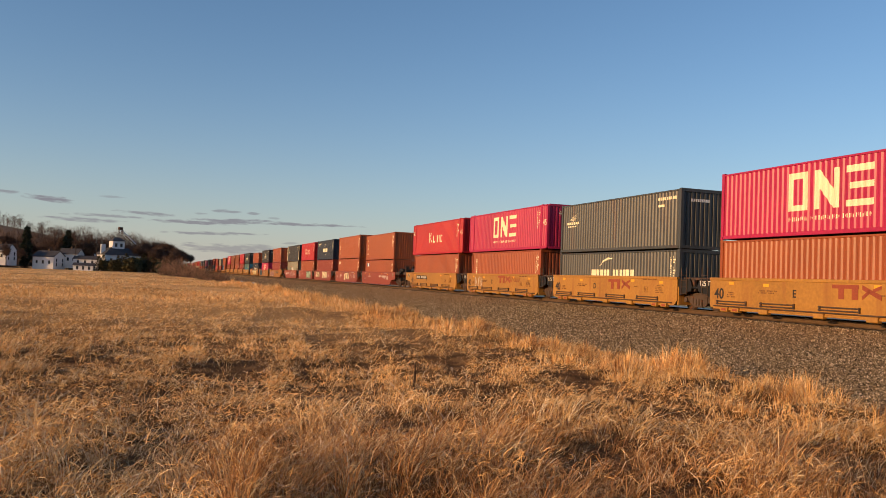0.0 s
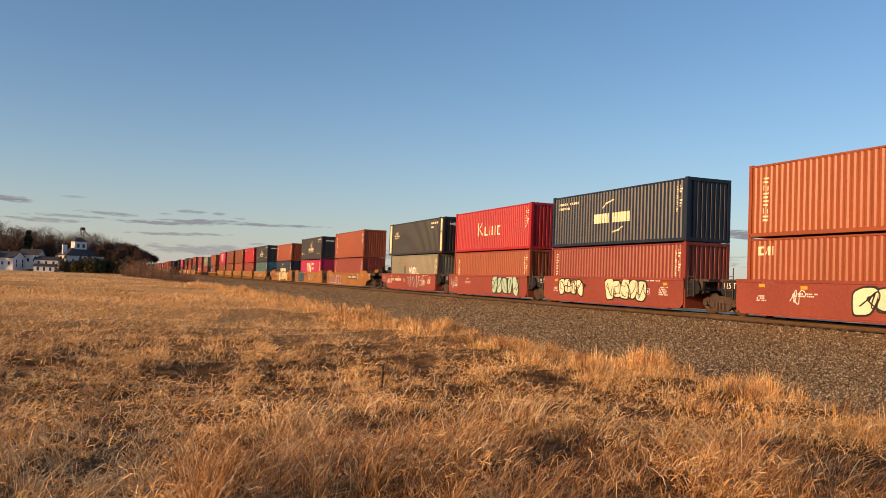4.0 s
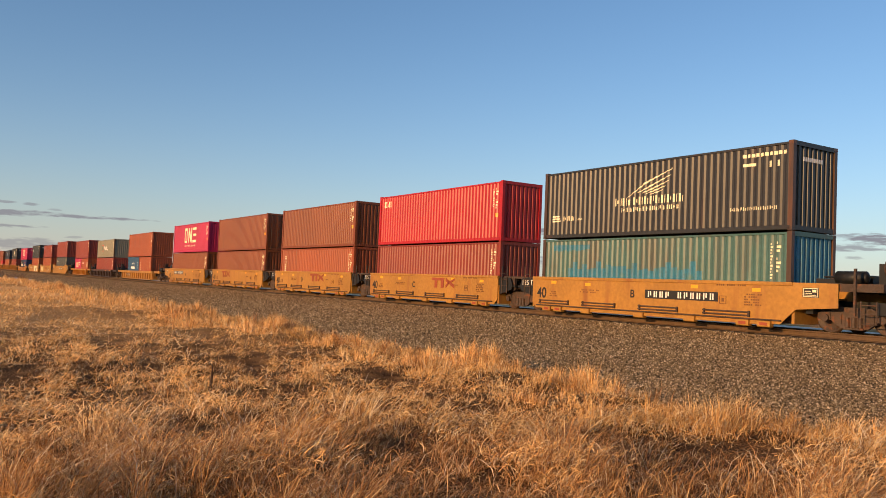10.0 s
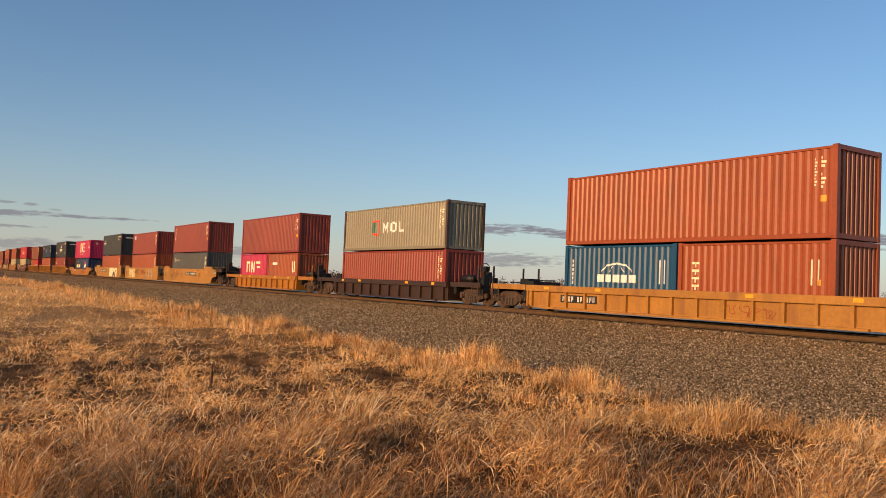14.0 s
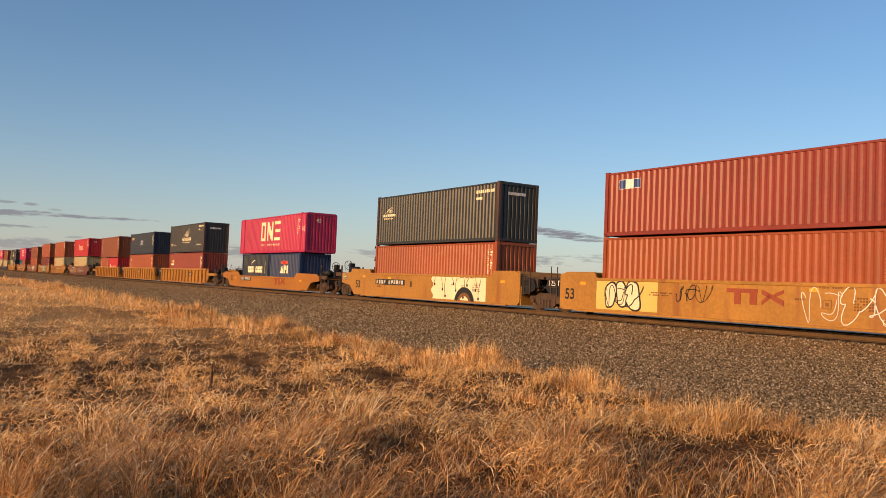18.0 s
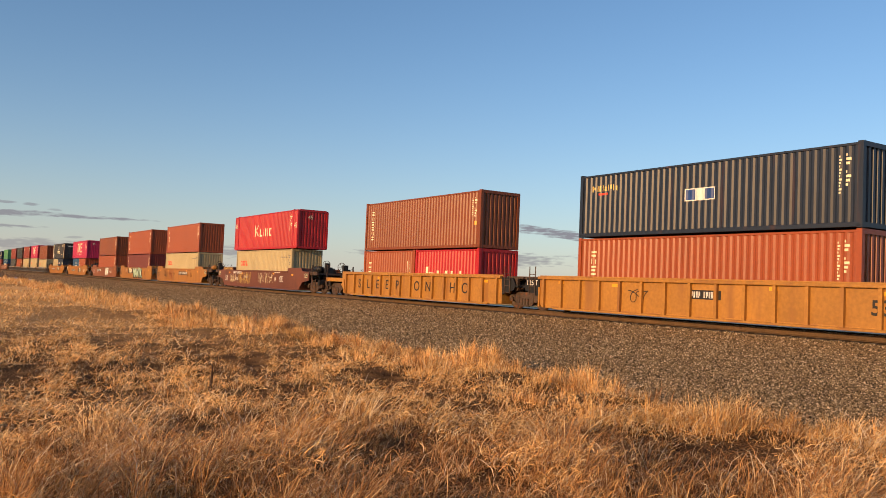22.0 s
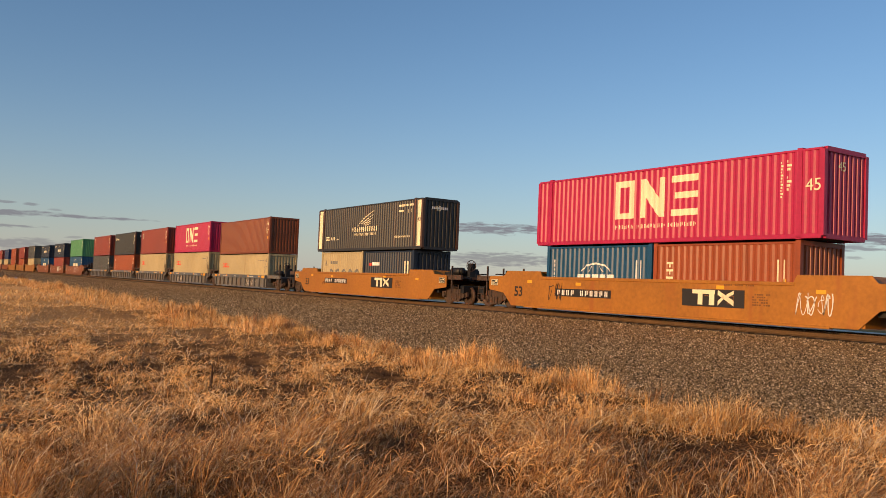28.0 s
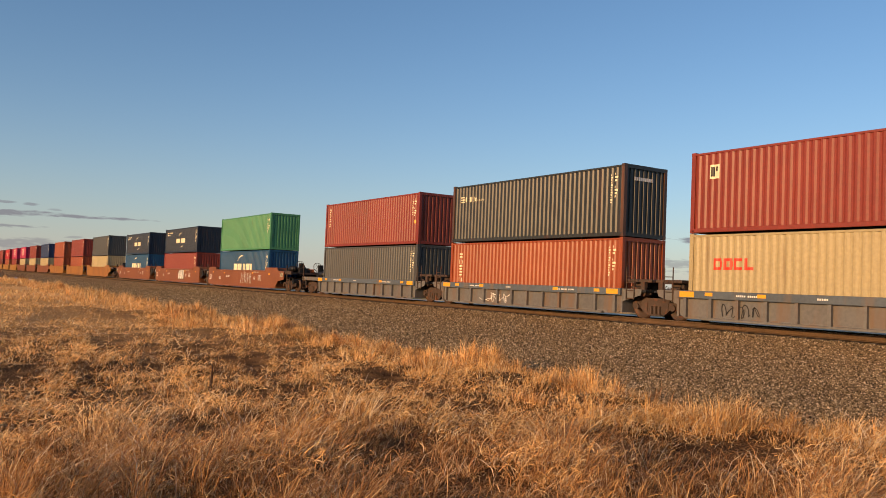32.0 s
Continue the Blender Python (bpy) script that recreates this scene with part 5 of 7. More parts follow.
# centre x at T0, kind, half length, pitch, colour, left end, right end, size, letter, marks, upper load, lower loads
TRAIN = [
    (250.63, "smooth", 6.35, 15.4, "yellow", "shared", "shared", "40", "E", (("maker", 1.6, 1.05, "rust"),), (A40, HC, "pink", "square"), [(A40, HC, "salmon", "")]),
    (235.50, "smooth", 6.35, 15.4, "yellow", "shared", "shared", "40", "D", (("maker", 1.2, 1.05, "rust"),), (A40, HC, "slate", "wing_small"), [(A40, STD, "slate", "swoosh")]),
    (220.62, "smooth", 6.35, 15.4, "yellow", "shared", "shared", "40", "C", (("maker", 0.9, 1.1, "rust"), (G, "white", -4.6, -3.0, 0.5, 1.3, 11, 4), (G, "rust", 1.8, 3.6, 0.95, 1.3, 12, 4)), (A45, HC, "pink", "square"), [(A40, HC, "orange", "column")]),
    (205.36, "smooth", 6.35, 15.4, "yellow", "end", "shared", "40", "B", (("plate", -2.9, 1.08, 3.0),), (A45, HC, "red", "serif"), [(A40, HC, "orange", "")]),
    (185.63, "smooth", 6.35, 15.5, "red", "shared", "end", "", "A", (("plate", 2.9, 1.0, 3.2, 1), (G, "black", -5.6, -4.2, 0.45, 1.25, 13, 3),), (A40, HC, "salmon", "column"), [(A40, STD, "orange", "plate")]),
    (170.10, "smooth", 6.35, 15.5, "red", "shared", "shared", "", "", ((G, "cream", -0.7, 2.0, 0.4, 1.35, 14, 3), (G, "white", -3.6, -2.9, 0.6, 1.2, 15, 2),), (A40, HC, "salmon", "column"), [(A40, HC, "orange", "two_blocks")]),
    (154.07, "smooth", 6.35, 15.5, "red", "shared", "shared", "", "", ((G, "cream", -4.6, -2.0, 0.5, 1.4, 16, 4), (G, "cream", 0.2, 3.6, 0.4, 1.4, 17, 5)), (A40, HC, "navy", "swoosh_mid"), [(A40, HC, "rust_red", "column_short")]),
    (139.17, "smooth", 6.35, 15.5, "red", "shared", "shared", "", "C", ((G, "white", -6.0, -4.6, 0.5, 1.3, 18, 3), (G, "teal", 1.4, 5.2, 0.3, 1.45, 19, 5)), (A40, HC, "red", "serif"), [(A40, HC, "orange", "column")]),
    (123.58, "smooth", 6.35, 15.5, "red", "end", "shared", "40", "B", (("plate", -3.6, 0.98, 3.2, 1), (G, "white", -0.3, 4.2, 0.35, 1.4, 20, 6),), (A45, HC, "charcoal", "wing_small", "", False, "band"), [(A40, HC, "stone", "roman")]),
    (101.88, "smooth", 8.3, 19.35, "amber", "shared", "end", "53", "", (("plate", 3.1, 1.05, 3.4), ("tag", "nonah", -6.7, -1.3, "wine", "white"), (G, "white", 5.0, 5.6, 0.8, 1.45, 22, 2)), (A40, HC, "orange", "column"), [(A40, HC, "rust_red", "column_short")]),
    (82.53, "smooth", 8.3, 19.35, "amber", "shared", "shared", "53", "", (("tag", "PUESR", -6.6, -2.3, "sky", "black"), ("maker", -1.8, 1.1, "rust"), (G, "white", 0.2, 3.6, 0.35, 1.3, 24, 5)), (A40, HC, "charcoal", "wing"), [(A40, HC, "pink", "square")]),
    (63.20, "smooth", 8.3, 19.35, "amber", "end", "shared", "53", "", (("plate", -3.7, 1.12, 3.4), ("wash", -2.0, 5.2, 0.25, 1.47), ("tag", "JANOM", -1.5, 4.1, "cream", "black"), ("word", (("R", 5.35), ("E", 5.62), ("S", 5.9), ("O", 6.18), ("H", 6.48)), 0.3, 0.42), (G, "black", -7.0, -5.6, 0.5, 1.3, 26, 4), (G, "black", 5.2, 7.0, 0.3, 0.7, 27, 4)), (A40, STD, "orange", "column"), [(A40, HC, "navy", "swoosh")]),
    (41.55, "smooth", 6.35, 15.4, "yellow", "shared", "end", "40", "B@-0.4", (("plate", 1.9, 0.95, 3.3),), (A40, HC, "charcoal", "wing"), [(A40, HC, "teal", "")]),
    (26.25, "smooth", 6.35, 15.4, "yellow", "shared", "shared", "40", "C", (("maker", 1.6, 1.05, "rust"),), (A40, HC, "red", "two_blocks", "y"), [(A40, HC, "rust_red", "")]),
    (10.92, "smooth", 6.35, 15.4, "yellow", "shared", "shared", "40", "D", (("maker", 1.2, 1.08, "rust"),), (A40, HC, "brown", "", "y"), [(A40, HC, "orange", "column")]),
    (-4.51, "smooth", 6.35, 15.4, "yellow", "shared", "shared", "40", "", (("maker", -2.6, 1.1, "rust"),), (A40, HC, "brown", "", "y", True), [(A40, HC, "brown", "")]),
    (-19.75, "smooth", 6.35, 15.4, "yellow", "end", "shared", "40", "A@0.1", (("plate", -2.5, 1.1, 3.3),), (A40, HC, "pink", "square", "y"), [(A40, HC, "brown", "")]),
    (-41.40, "low", 8.3, 23.6, "ochre", "end", "end", "53", "", (("plate", -5.0, 0.6, 2.2), (G, "rust", 2.2, 4.2, 0.3, 0.7, 28, 4)), (A40, HC, "orange", "", "y"), [(A20, STD, "blue", "arches"), (A20, STD, "orange", "column")]),
    (-62.90, "low", 6.7, 19.0, "umber", "end", "end", "48", "", (), (A40, STD, "stone", "roman"), [(A40, STD, "rust_red", "")]),
    (-82.44, "low", 6.5, 19.0, "orange", "end", "end", "40", "", (), (A40, HC, "rust_red", "", "y"), [(A20, STD, "pink", "square"), (A20, STD, "orange", "tag")]),
    (-104.19, "smooth", 8.3, 19.35, "yellow", "shared", "end", "53", "A", (("plate", 1.9, 1.02, 3.5), (G, "black", -5.9, -2.9, 0.3, 1.4, 29, 6),), (A40, HC, "rust_red", "column_short", "y"), [(A40, HC, "slate", "flag")]),
    (-123.57, "smooth", 8.3, 19.35, "yellow", "shared", "shared", "53", "", (("maker", 1.2, 0.98, "rust"), (G, "gold", -5.6, -3.8, 0.3, 1.4, 30, 3), (G, "white", 2.9, 6.4, 0.25, 1.45, 31, 5), (G, "black", -2.2, -0.6, 0.7, 1.35, 32, 3)), (A40, STD, "rust_red", "plate"), [(A40, HC, "orange", "")]),
    (-142.91, "smooth", 8.3, 19.35, "yellow", "end", "shared", "53", "B", (("plate", -3.7, 1.0, 3.4), ("vines", 0.9, 5.7)), (A40, HC, "pine", "wing_small"), [(A40, HC, "orange", "")]),
    (-166.51, "sloped", 8.3, 23.6, "orange", "end", "end", "53", "", (("plate", -4.3, 0.82, 2.4), ("maker", 3.0, 0.7, "rust")), (A45, HC, "pink", "square"), [(A20, STD, "navy", "swoosh"), (A20, STD, "royal", "bird")]),
    (-190.03, "ribbed", 8.3, 19.4, "ochre", "shared", "end", "53", "", (("plate", 2.6, 1.0, 1.9),), (A40, HC, "charcoal", "wing"), [(A40, HC, "rust_red", "pennant")]),
    (-209.48, "ribbed", 8.3, 19.4, "ochre", "shared", "shared", "53", "", (("plate", 0.6, 1.0, 1.4), (G, "black", -2.9, -2.0, 0.6, 1.2, 35, 1)), (A40, STD, "navy", "plate_mid"), [(A40, HC, "orange", "column")]),
    (-228.81, "ribbed", 8.3, 19.4, "ochre", "end", "shared", "", "", (("word", (("S", -6.2), ("L", -5.05), ("E", -3.9), ("E", -2.75), ("P", -1.55), ("O", 0.6), ("N", 1.75), ("H", 4.1), ("O", 5.25))),), (A40, HC, "brown", "column", "y"), [(A20, STD, "orange", "column"), (A20, STD, "red", "serif")]),
    (-252.46, "smooth", 8.3, 23.6, "brown", "end", "end", "53", "", (("plate", -4.8, 1.3, 2.4, 1), ("word", (("DASH MEME MEMO", -7.3),), 0.27, 1.6, "gold"), (G, "cream_line", -6.6, -5.2, 0.45, 1.2, 36, 5), (G, "gold_line", -4.6, -1.4, 0.35, 1.35, 37, 8), (G, "cream_line", 0.2, 3.2, 0.5, 1.4, 38, 7)), (A45, HC, "red", "serif"), [(A40, HC, "cream", "red_blocks")]),
    (-275.96, "smooth", 8.3, 19.35, "amber", "shared", "end", "53", "B", (("plate", 2.0, 1.05, 3.2), (G, "black", -5.4, -3.9, 0.5, 1.3, 39, 4), (G, "rust", -3.4, -1.6, 0.3, 1.4, 40, 5)), (A40, HC, "orange", "column"), [(A40, HC, "cream", "red_blocks")]),
    (-295.28, "smooth", 8.3, 19.35, "amber", "shared", "shared", "53", "", (("maker", -2.4, 1.1, "cream", 1), ("tag", "MANIK", -0.9, 3.7, "teal", "black"), (G, "white", -5.4, -4.4, 0.9, 1.4, 42, 3)), (A40, HC, "orange", "column"), [(A40, HC, "dark_red", "column_short")]),
    (-314.69, "smooth", 8.3, 19.35, "copper", "end", "shared", "53", "", (("plate", -3.6, 1.05, 3.0), (G, "pale", 0.8, 3.2, 0.3, 1.45, 43, 2)), (A40, STD, "brown", "", "y"), [(A40, HC, "orange", "")]),
    (-338.12, "smooth", 8.3, 23.6, "orange", "end", "end", "53", "", (("plate", -3.5, 0.86, 3.3), ("maker", 3.0, 0.9, "cream", 1), (G, "white", 6.2, 7.4, 0.5, 1.2, 44, 4), (G, "black", -5.6, -4.7, 0.5, 1.3, 45, 3)), (A45, HC, "pink", "square"), [(A20, STD, "blue", "arches"), (A20, STD, "orange", "column")]),
    (-361.70, "smooth", 8.3, 23.6, "orange", "end", "end", "53", "", (("plate", -3.2, 0.95, 3.3), ("maker", 3.0, 0.95, "cream", 1)), (A45, HC, "charcoal", "wing", "", False, "band"), [(A20, STD, "cream", "letters"), (A20, STD, "navy", "tag")]),
    (-383.84, "low", 6.35, 15.5, "grey", "shared", "end", "", "", ((G, "white", 1.4, 4.2, 0.25, 0.75, 46, 6),), (A40, HC, "brown", "", "y"), [(A40, STD, "cream", "red_blocks")]),
    (-399.22, "low", 6.35, 15.5, "grey", "shared", "shared", "", "", ((G, "white", -4.0, -1.8, 0.25, 0.75, 47, 6),), (A40, HC, "pink", "square", "y"), [(A40, HC, "cream", "red_blocks")]),
    (-414.74, "low", 6.35, 15.5, "grey", "shared", "shared", "", "", ((G, "black", -4.4, -3.0, 0.25, 0.75, 48, 4),), (A40, HC, "rust_red", "badge", "y"), [(A40, HC, "cream", "red_blocks")]),
    (-430.23, "low", 6.35, 15.5, "grey", "shared", "shared", "", "", ((G, "white", -3.2, -0.6, 0.25, 0.75, 49, 5),), (A40, HC, "pine", "flag"), [(A40, HC, "orange", "column")]),
    (-445.77, "low", 6.35, 15.5, "grey", "end", "shared", "", "", (), (A40, HC, "rust_red", "column_short", "y"), [(A40, HC, "slate", "")]),
    (-468.12, "smooth", 8.3, 19.5, "copper", "shared", "end", "53", "", ((G, "white", 0.6, 3.2, 0.4, 1.4, 50, 5),), (A40, HC, "green", ""), [(A40, HC, "blue", "swoosh")]),
    (-487.67, "smooth", 8.3, 19.5, "copper", "shared", "shared", "53", "", ((G, "pale", 1.0, 3.0, 0.4, 1.4, 51, 3),), (A40, STD, "navy", "swoosh_mid"), [(A40, HC, "rust_red", "")]),
    (-507.22, "smooth", 8.3, 19.5, "copper", "end", "shared", "53", "", (), (A40, STD, "navy", "swoosh_mid"), [(A40, HC, "blue", "swoosh")]),
]
TAIL = [  # cars that stay far off: colours of the loads
    ("slate", "", "cream", ""), ("rust_red", "", "orange", ""), ("orange", "", "orange", ""), ("royal", "", "cream", ""), ("rust_red", "", "cream", ""), ("pink", "square", "cream", ""),
    ("pink", "square", "rust_red", ""), ("red", "serif", "orange", ""), ("rust_red", "", "dark_red", ""), ("orange", "", "brown", ""), ("charcoal", "wing", "rust_red", ""), ("pink", "square", "navy", ""),
    ("brown", "", "orange", ""), ("rust_red", "", "brown", ""), ("cream", "red_blocks", "dark_red", ""), ("orange", "", "rust_red", ""), ("dark_red", "", "navy", ""), ("salmon", "", "brown", ""),
    ("rust_red", "", "orange", ""), ("brown", "", "slate", ""), ("red", "", "brown", ""), ("orange", "", "dark_red", ""), ("navy", "", "rust_red", ""), ("brown", "", "orange", ""),
    ("rust_red", "", "brown", ""), ("orange", "", "rust_red", "")]


def load_up(x, upper, lowers):
    top = FLOOR
    for k, low in enumerate(lowers):
        box = container(*low)
        moving(box, x + (0 if len(lowers) == 1 else (-3.07, 3.07)[k]), FLOOR)
        top = FLOOR + low[1] + 0.022
    moving(container(*upper), x, top)


for x, kind, half, pitch, colour, left, right, size, letter, marks, upper, lowers in TRAIN:
    moving(well_car(kind, half, pitch, colour, left, right, size, letter, marks, brake=True), x, 0.0)
    load_up(x, upper, lowers)
for i, (c1, s1, c2, s2) in enumerate(TAIL):
    x = -531.3 - 20.4 * i
    ends = ("shared", "end") if i % 3 == 0 else (("shared", "shared") if i % 3 == 1 else ("end", "shared"))
    moving(well_car("smooth", 8.3, 20.0, ("amber", "copper", "yellow")[(i // 3) % 3], ends[0], ends[1], far=True), x, 0.0)
    load_up(x, (A40, HC, c1, s1), [(A40, HC, c2, s2)])

# ---- the distance: village, trees, hill, brush ----
BARK = material("grey_brown_bark", (0.075, 0.052, 0.038), 0.9, 0, 0.3, 3)
TWIG = material("bare_twigs", (0.085, 0.052, 0.036), 0.9, 0, 0.35, 1.5)
BRUSH = material("reddish_bare_brush", (0.24, 0.135, 0.08), 0.9, 0, 0.35, 1.0)
NEEDLE = material("dark_conifer_needles", (0.030, 0.038, 0.018), 0.9, 0, 0.4, 1.2)
OLIVE = material("olive_evergreen_leaves", (0.075, 0.062, 0.022), 0.9, 0, 0.4, 0.8)
SIDING = material("white_clapboard", (0.66, 0.66, 0.66), 0.7, 0, 0.1, 1.5, (0.5, 0.5, 0.48), 0.2)
TIN = material("pale_sheet_metal", (0.55, 0.55, 0.55), 0.4, 0.3, 0.15, 1.5)
SLATE_ROOF = material("dark_shingle_roof", (0.05, 0.05, 0.055), 0.85, 0, 0.3, 2)
PANE = material("dark_window_pane", (0.03, 0.035, 0.045), 0.15, 0, 0.1, 2)
WOOD = material("weathered_pole_wood", (0.06, 0.045, 0.035), 0.9, 0, 0.3, 4)
HILL = material("brown_hillside_grass", (0.27, 0.14, 0.06), 0.95, 0, 0.3, 0.02)


def twig_cloud(rnd, centres, count, length, w, droop=0.0):
    """Thin slivers that leave a set of limb ends in all directions."""
    r = np.random.RandomState(rnd)
    c = np.array(centres)[r.randint(0, len(centres), count)]
    d = r.normal(size=(count, 3))
    d[:, 2] = np.abs(d[:, 2]) * 0.9 - droop
    d /= np.linalg.norm(d, axis=1, keepdims=True)
    ln = length * r.uniform(0.4, 1.2, (count, 1))
    a0 = c + r.normal(size=(count, 3)) * length * 0.35
    side = np.cross(d, r.normal(size=(count, 3)))
    side /= np.linalg.norm(side, axis=1, keepdims=True) + 1e-9
    ww = w * r.uniform(0.5, 1.4, (count, 1))
    return np.stack([a0 - side * ww, a0 + side * ww, a0 + d * ln], 1).reshape(-1, 3)


def limbs(rnd, height, spread, trunk_r, levels=3):
    r = random.Random(rnd)
    s, ends = Shape(), []

    def grow(p, d, ln, rad, lev):
        q = p + d * ln
        s.cyl(p, q, rad, 6, rad * 0.62)
        if lev == 0:
            ends.append(tuple(q))
            ends.append(tuple(p + d * ln * 0.5))
            return
        for k in range(3 if lev > 1 else 4):
            n = Vector((r.uniform(-1, 1), r.uniform(-1, 1), r.uniform(-0.1, 0.8))) * spread
            grow(p + d * ln * r.uniform(0.55, 1.0), (d + n).normalized(), ln * r.uniform(0.55, 0.8), rad * 0.5, lev - 1)
    grow(Vector((0, 0, -0.3)), Vector((r.uniform(-0.08, 0.08), r.uniform(-0.08, 0.08), 1)).normalized(), height * 0.36, trunk_r, levels)
    return s, ends


def bare_tree(rnd, height, label="bare deciduous winter tree beside the field", mat=TWIG, spread=0.8):
    t = tagged(new("bare_tree"), label, "tree", group="bare trees")
    s, ends = limbs(rnd, height, spread, height * 0.018)
    part("trunk", s.mesh("trunk", BARK), t)
    co = twig_cloud(rnd, ends, 3400, height * 0.11, 0.06)
    part("crown", tri_mesh("crown", co, np.arange(len(co)).reshape(-1, 3), mat), t)
    return t


def conifer(rnd, height, width, mat=NEEDLE, label="dark green conifer behind the houses", n=1500):
    t = tagged(new("conifer"), label, "tree", group="evergreens")
    part("trunk", Shape().cyl((0, 0, -0.3), (0, 0, height * 0.9), height * 0.014, 6, 0.03).mesh("trunk", BARK), t)
    r = np.random.RandomState(rnd)
    z = r.uniform(0.06, 1.0, n)
    tier = 0.75 + 0.25 * np.sin(z * 26)
    rad = width / 2 * (1 - z) ** 0.8 * np.sqrt(r.uniform(0.15, 1.0, n)) * tier
    th = r.uniform(0, 2 * np.pi, n)
    p = np.stack([rad * np.cos(th), rad * np.sin(th), z * height], 1)
    out = np.stack([np.cos(th), np.sin(th), -0.25 + 0 * th], 1) * height * 0.075
    sd = np.stack([-np.sin(th), np.cos(th), 0.5 * r.normal(size=n)], 1) * height * 0.022
    co = np.stack([p - sd, p + sd, p + out], 1).reshape(-1, 3)
    part("crown", tri_mesh("crown", co, np.arange(len(co)).reshape(-1, 3), mat), t)
    return t


def bush(rnd, h, w, mat, label, n=900, name="bush"):
    t = tagged(new(name), label, "bush", group="bushes")
    r = np.random.RandomState(rnd)
    d = r.normal(size=(n, 3))
    d /= np.linalg.norm(d, axis=1, keepdims=True)
    rad = r.uniform(0.3, 1.0, (n, 1)) ** 0.5
    lump = 1 + 0.25 * np.sin(d[:, :1] * 5 + rnd) * np.cos(d[:, 1:2] * 4)
    c = d * rad * lump * np.array([w / 2, w / 2, h / 2]) + np.array([0, 0, h / 2])
    u, v = r.normal(size=(n, 3)) * h * 0.07, r.normal(size=(n, 3)) * h * 0.07
    co = np.stack([c - u, c + u, c + v], 1).reshape(-1, 3)
    part("foliage", tri_mesh("foliage", co, np.arange(len(co)).reshape(-1, 3), mat), t)
    part("stem", Shape().cyl((0, 0, -0.3), (0, 0, h * 0.6), 0.08, 6, 0.03).mesh("stem", BARK), t)
    return t


def stems(rnd, h, w, mat=BRUSH, n=90):
    """Brush of bare upright stems."""
    t = tagged(new("brush"), "reddish-brown bare brush beside the track", "brush", group="bushes")
    r = np.random.RandomState(rnd)
    b = np.stack([r.normal(size=n) * w * 0.28, r.normal(size=n) * w * 0.28, np.zeros(n) - 0.2], 1)
    top = b + np.stack([r.normal(size=n) * h * 0.22, r.normal(size=n) * h * 0.22, h * r.uniform(0.4, 1.0, n)], 1)
    sd = np.stack([r.normal(size=n), r.normal(size=n), 0 * b[:, 0]], 1)
    sd = sd / np.linalg.norm(sd, axis=1, keepdims=True) * 0.03
    co = np.stack([b - sd, b + sd, top], 1).reshape(-1, 3)
    part("stem_mass", tri_mesh("stem_mass", co, np.arange(len(co)).reshape(-1, 3), BARK), t)["kind"] = "stuff"
    co = twig_cloud(rnd + 1, (b + (top - b) * r.uniform(0.3, 1.0, (n, 1))).tolist(), 620, h * 0.18, 0.016)
    part("twig_mass", tri_mesh("twig_mass", co, np.arange(len(co)).reshape(-1, 3), mat), t)["kind"] = "stuff"
    return t


def house(w, d, wall, rise, label, name="house", windows=((-0.25, 0.3), (0.25, 0.3), (-0.25, 0.68), (0.25, 0.68)), chimney=True):
    """A gabled house: the gable end faces +x, the ridge runs along x."""
    t = tagged(new(name), label, "house")
    part("wall", Shape().prism([(-d / 2, -1.5), (d / 2, -1.5), (d / 2, wall), (0, wall + rise), (-d / 2, wall)], -w / 2, w / 2, "x").mesh("wall", SIDING), t)
    for sy in (-1, 1):
        over = 0.35
        slope = [(sy * (d / 2 + over), wall - rise * over / (d / 2)), (0, wall + rise), (0, wall + rise + 0.16), (sy * (d / 2 + over), wall - rise * over / (d / 2) + 0.16)]
        part("roof", Shape().prism(slope, -w / 2 - over, w / 2 + over, "x").mesh("roof", SLATE_ROOF), t)
    if chimney:
        part("chimney", Shape().box(-0.35, 0.35, -0.35, 0.35, wall + rise * 0.6, wall + rise + 0.9).mesh("chimney", BARK), t)
    pane = Shape().box(-0.03, 0.03, -0.42, 0.42, -0.7, 0.7).mesh("window", PANE)
    for u, v in windows:
        win = part("window", pane, t, (w / 2 + 0.01, u * d, v * wall))
        part("frame", shared("window_frame", SIDING, lambda: Shape().box(-0.02, 0.06, -0.55, -0.42, -0.82, 0.82).box(-0.02, 0.06, 0.42, 0.55, -0.82, 0.82).box(-0.02, 0.06, -0.42, 0.42, 0.7, 0.82).box(-0.02, 0.06, -0.42, 0.42, -0.82, -0.7)), win)
    for u in (-0.3, 0.0, 0.3):
        part("window", pane, t, (u * w, -d / 2 - 0.01, 0.5 * wall), turn=90)
    return t


def put(ob, x, y, z, turn=0.0, k=1.0):
    ob.location, ob.rotation_euler, ob.scale = (x, y, z), (0, 0, radians(turn)), (k, k, k)
    return ob


def again(ob, x, y, z, turn, k):
    c = copy_thing(ob, pose(x, y, z, 0, 0, turn))
    c.scale = (k, k, k)
    return c


put(house(9.5, 8.0, 4.6, 2.4, "white clapboard gabled house with a dark roof"), -377.5, -43.2, -0.6, 62)
put(house(8.0, 6.5, 4.6, 2.2, "white gabled farmhouse with a dark roof, beside another"), -381.0, -35.0, 1.0, 70)
put(house(9.0, 7.5, 4.8, 2.4, "pale gabled house half hidden by a bare tree"), -376.0, -61.0, 1.2, 66)
put(house(9.5, 7.0, 2.6, 1.3, "low pale sheet-metal shed beside the mill", "shed", (), False), -377.0, -28.4, 1.0, 80)
put(house(7.6, 5.0, 2.1, 0.9, "low white shed at the field's edge", "shed", ((-0.2, 0.5), (0.2, 0.5)), False), -366.0, -28.6, -1.2, 84)


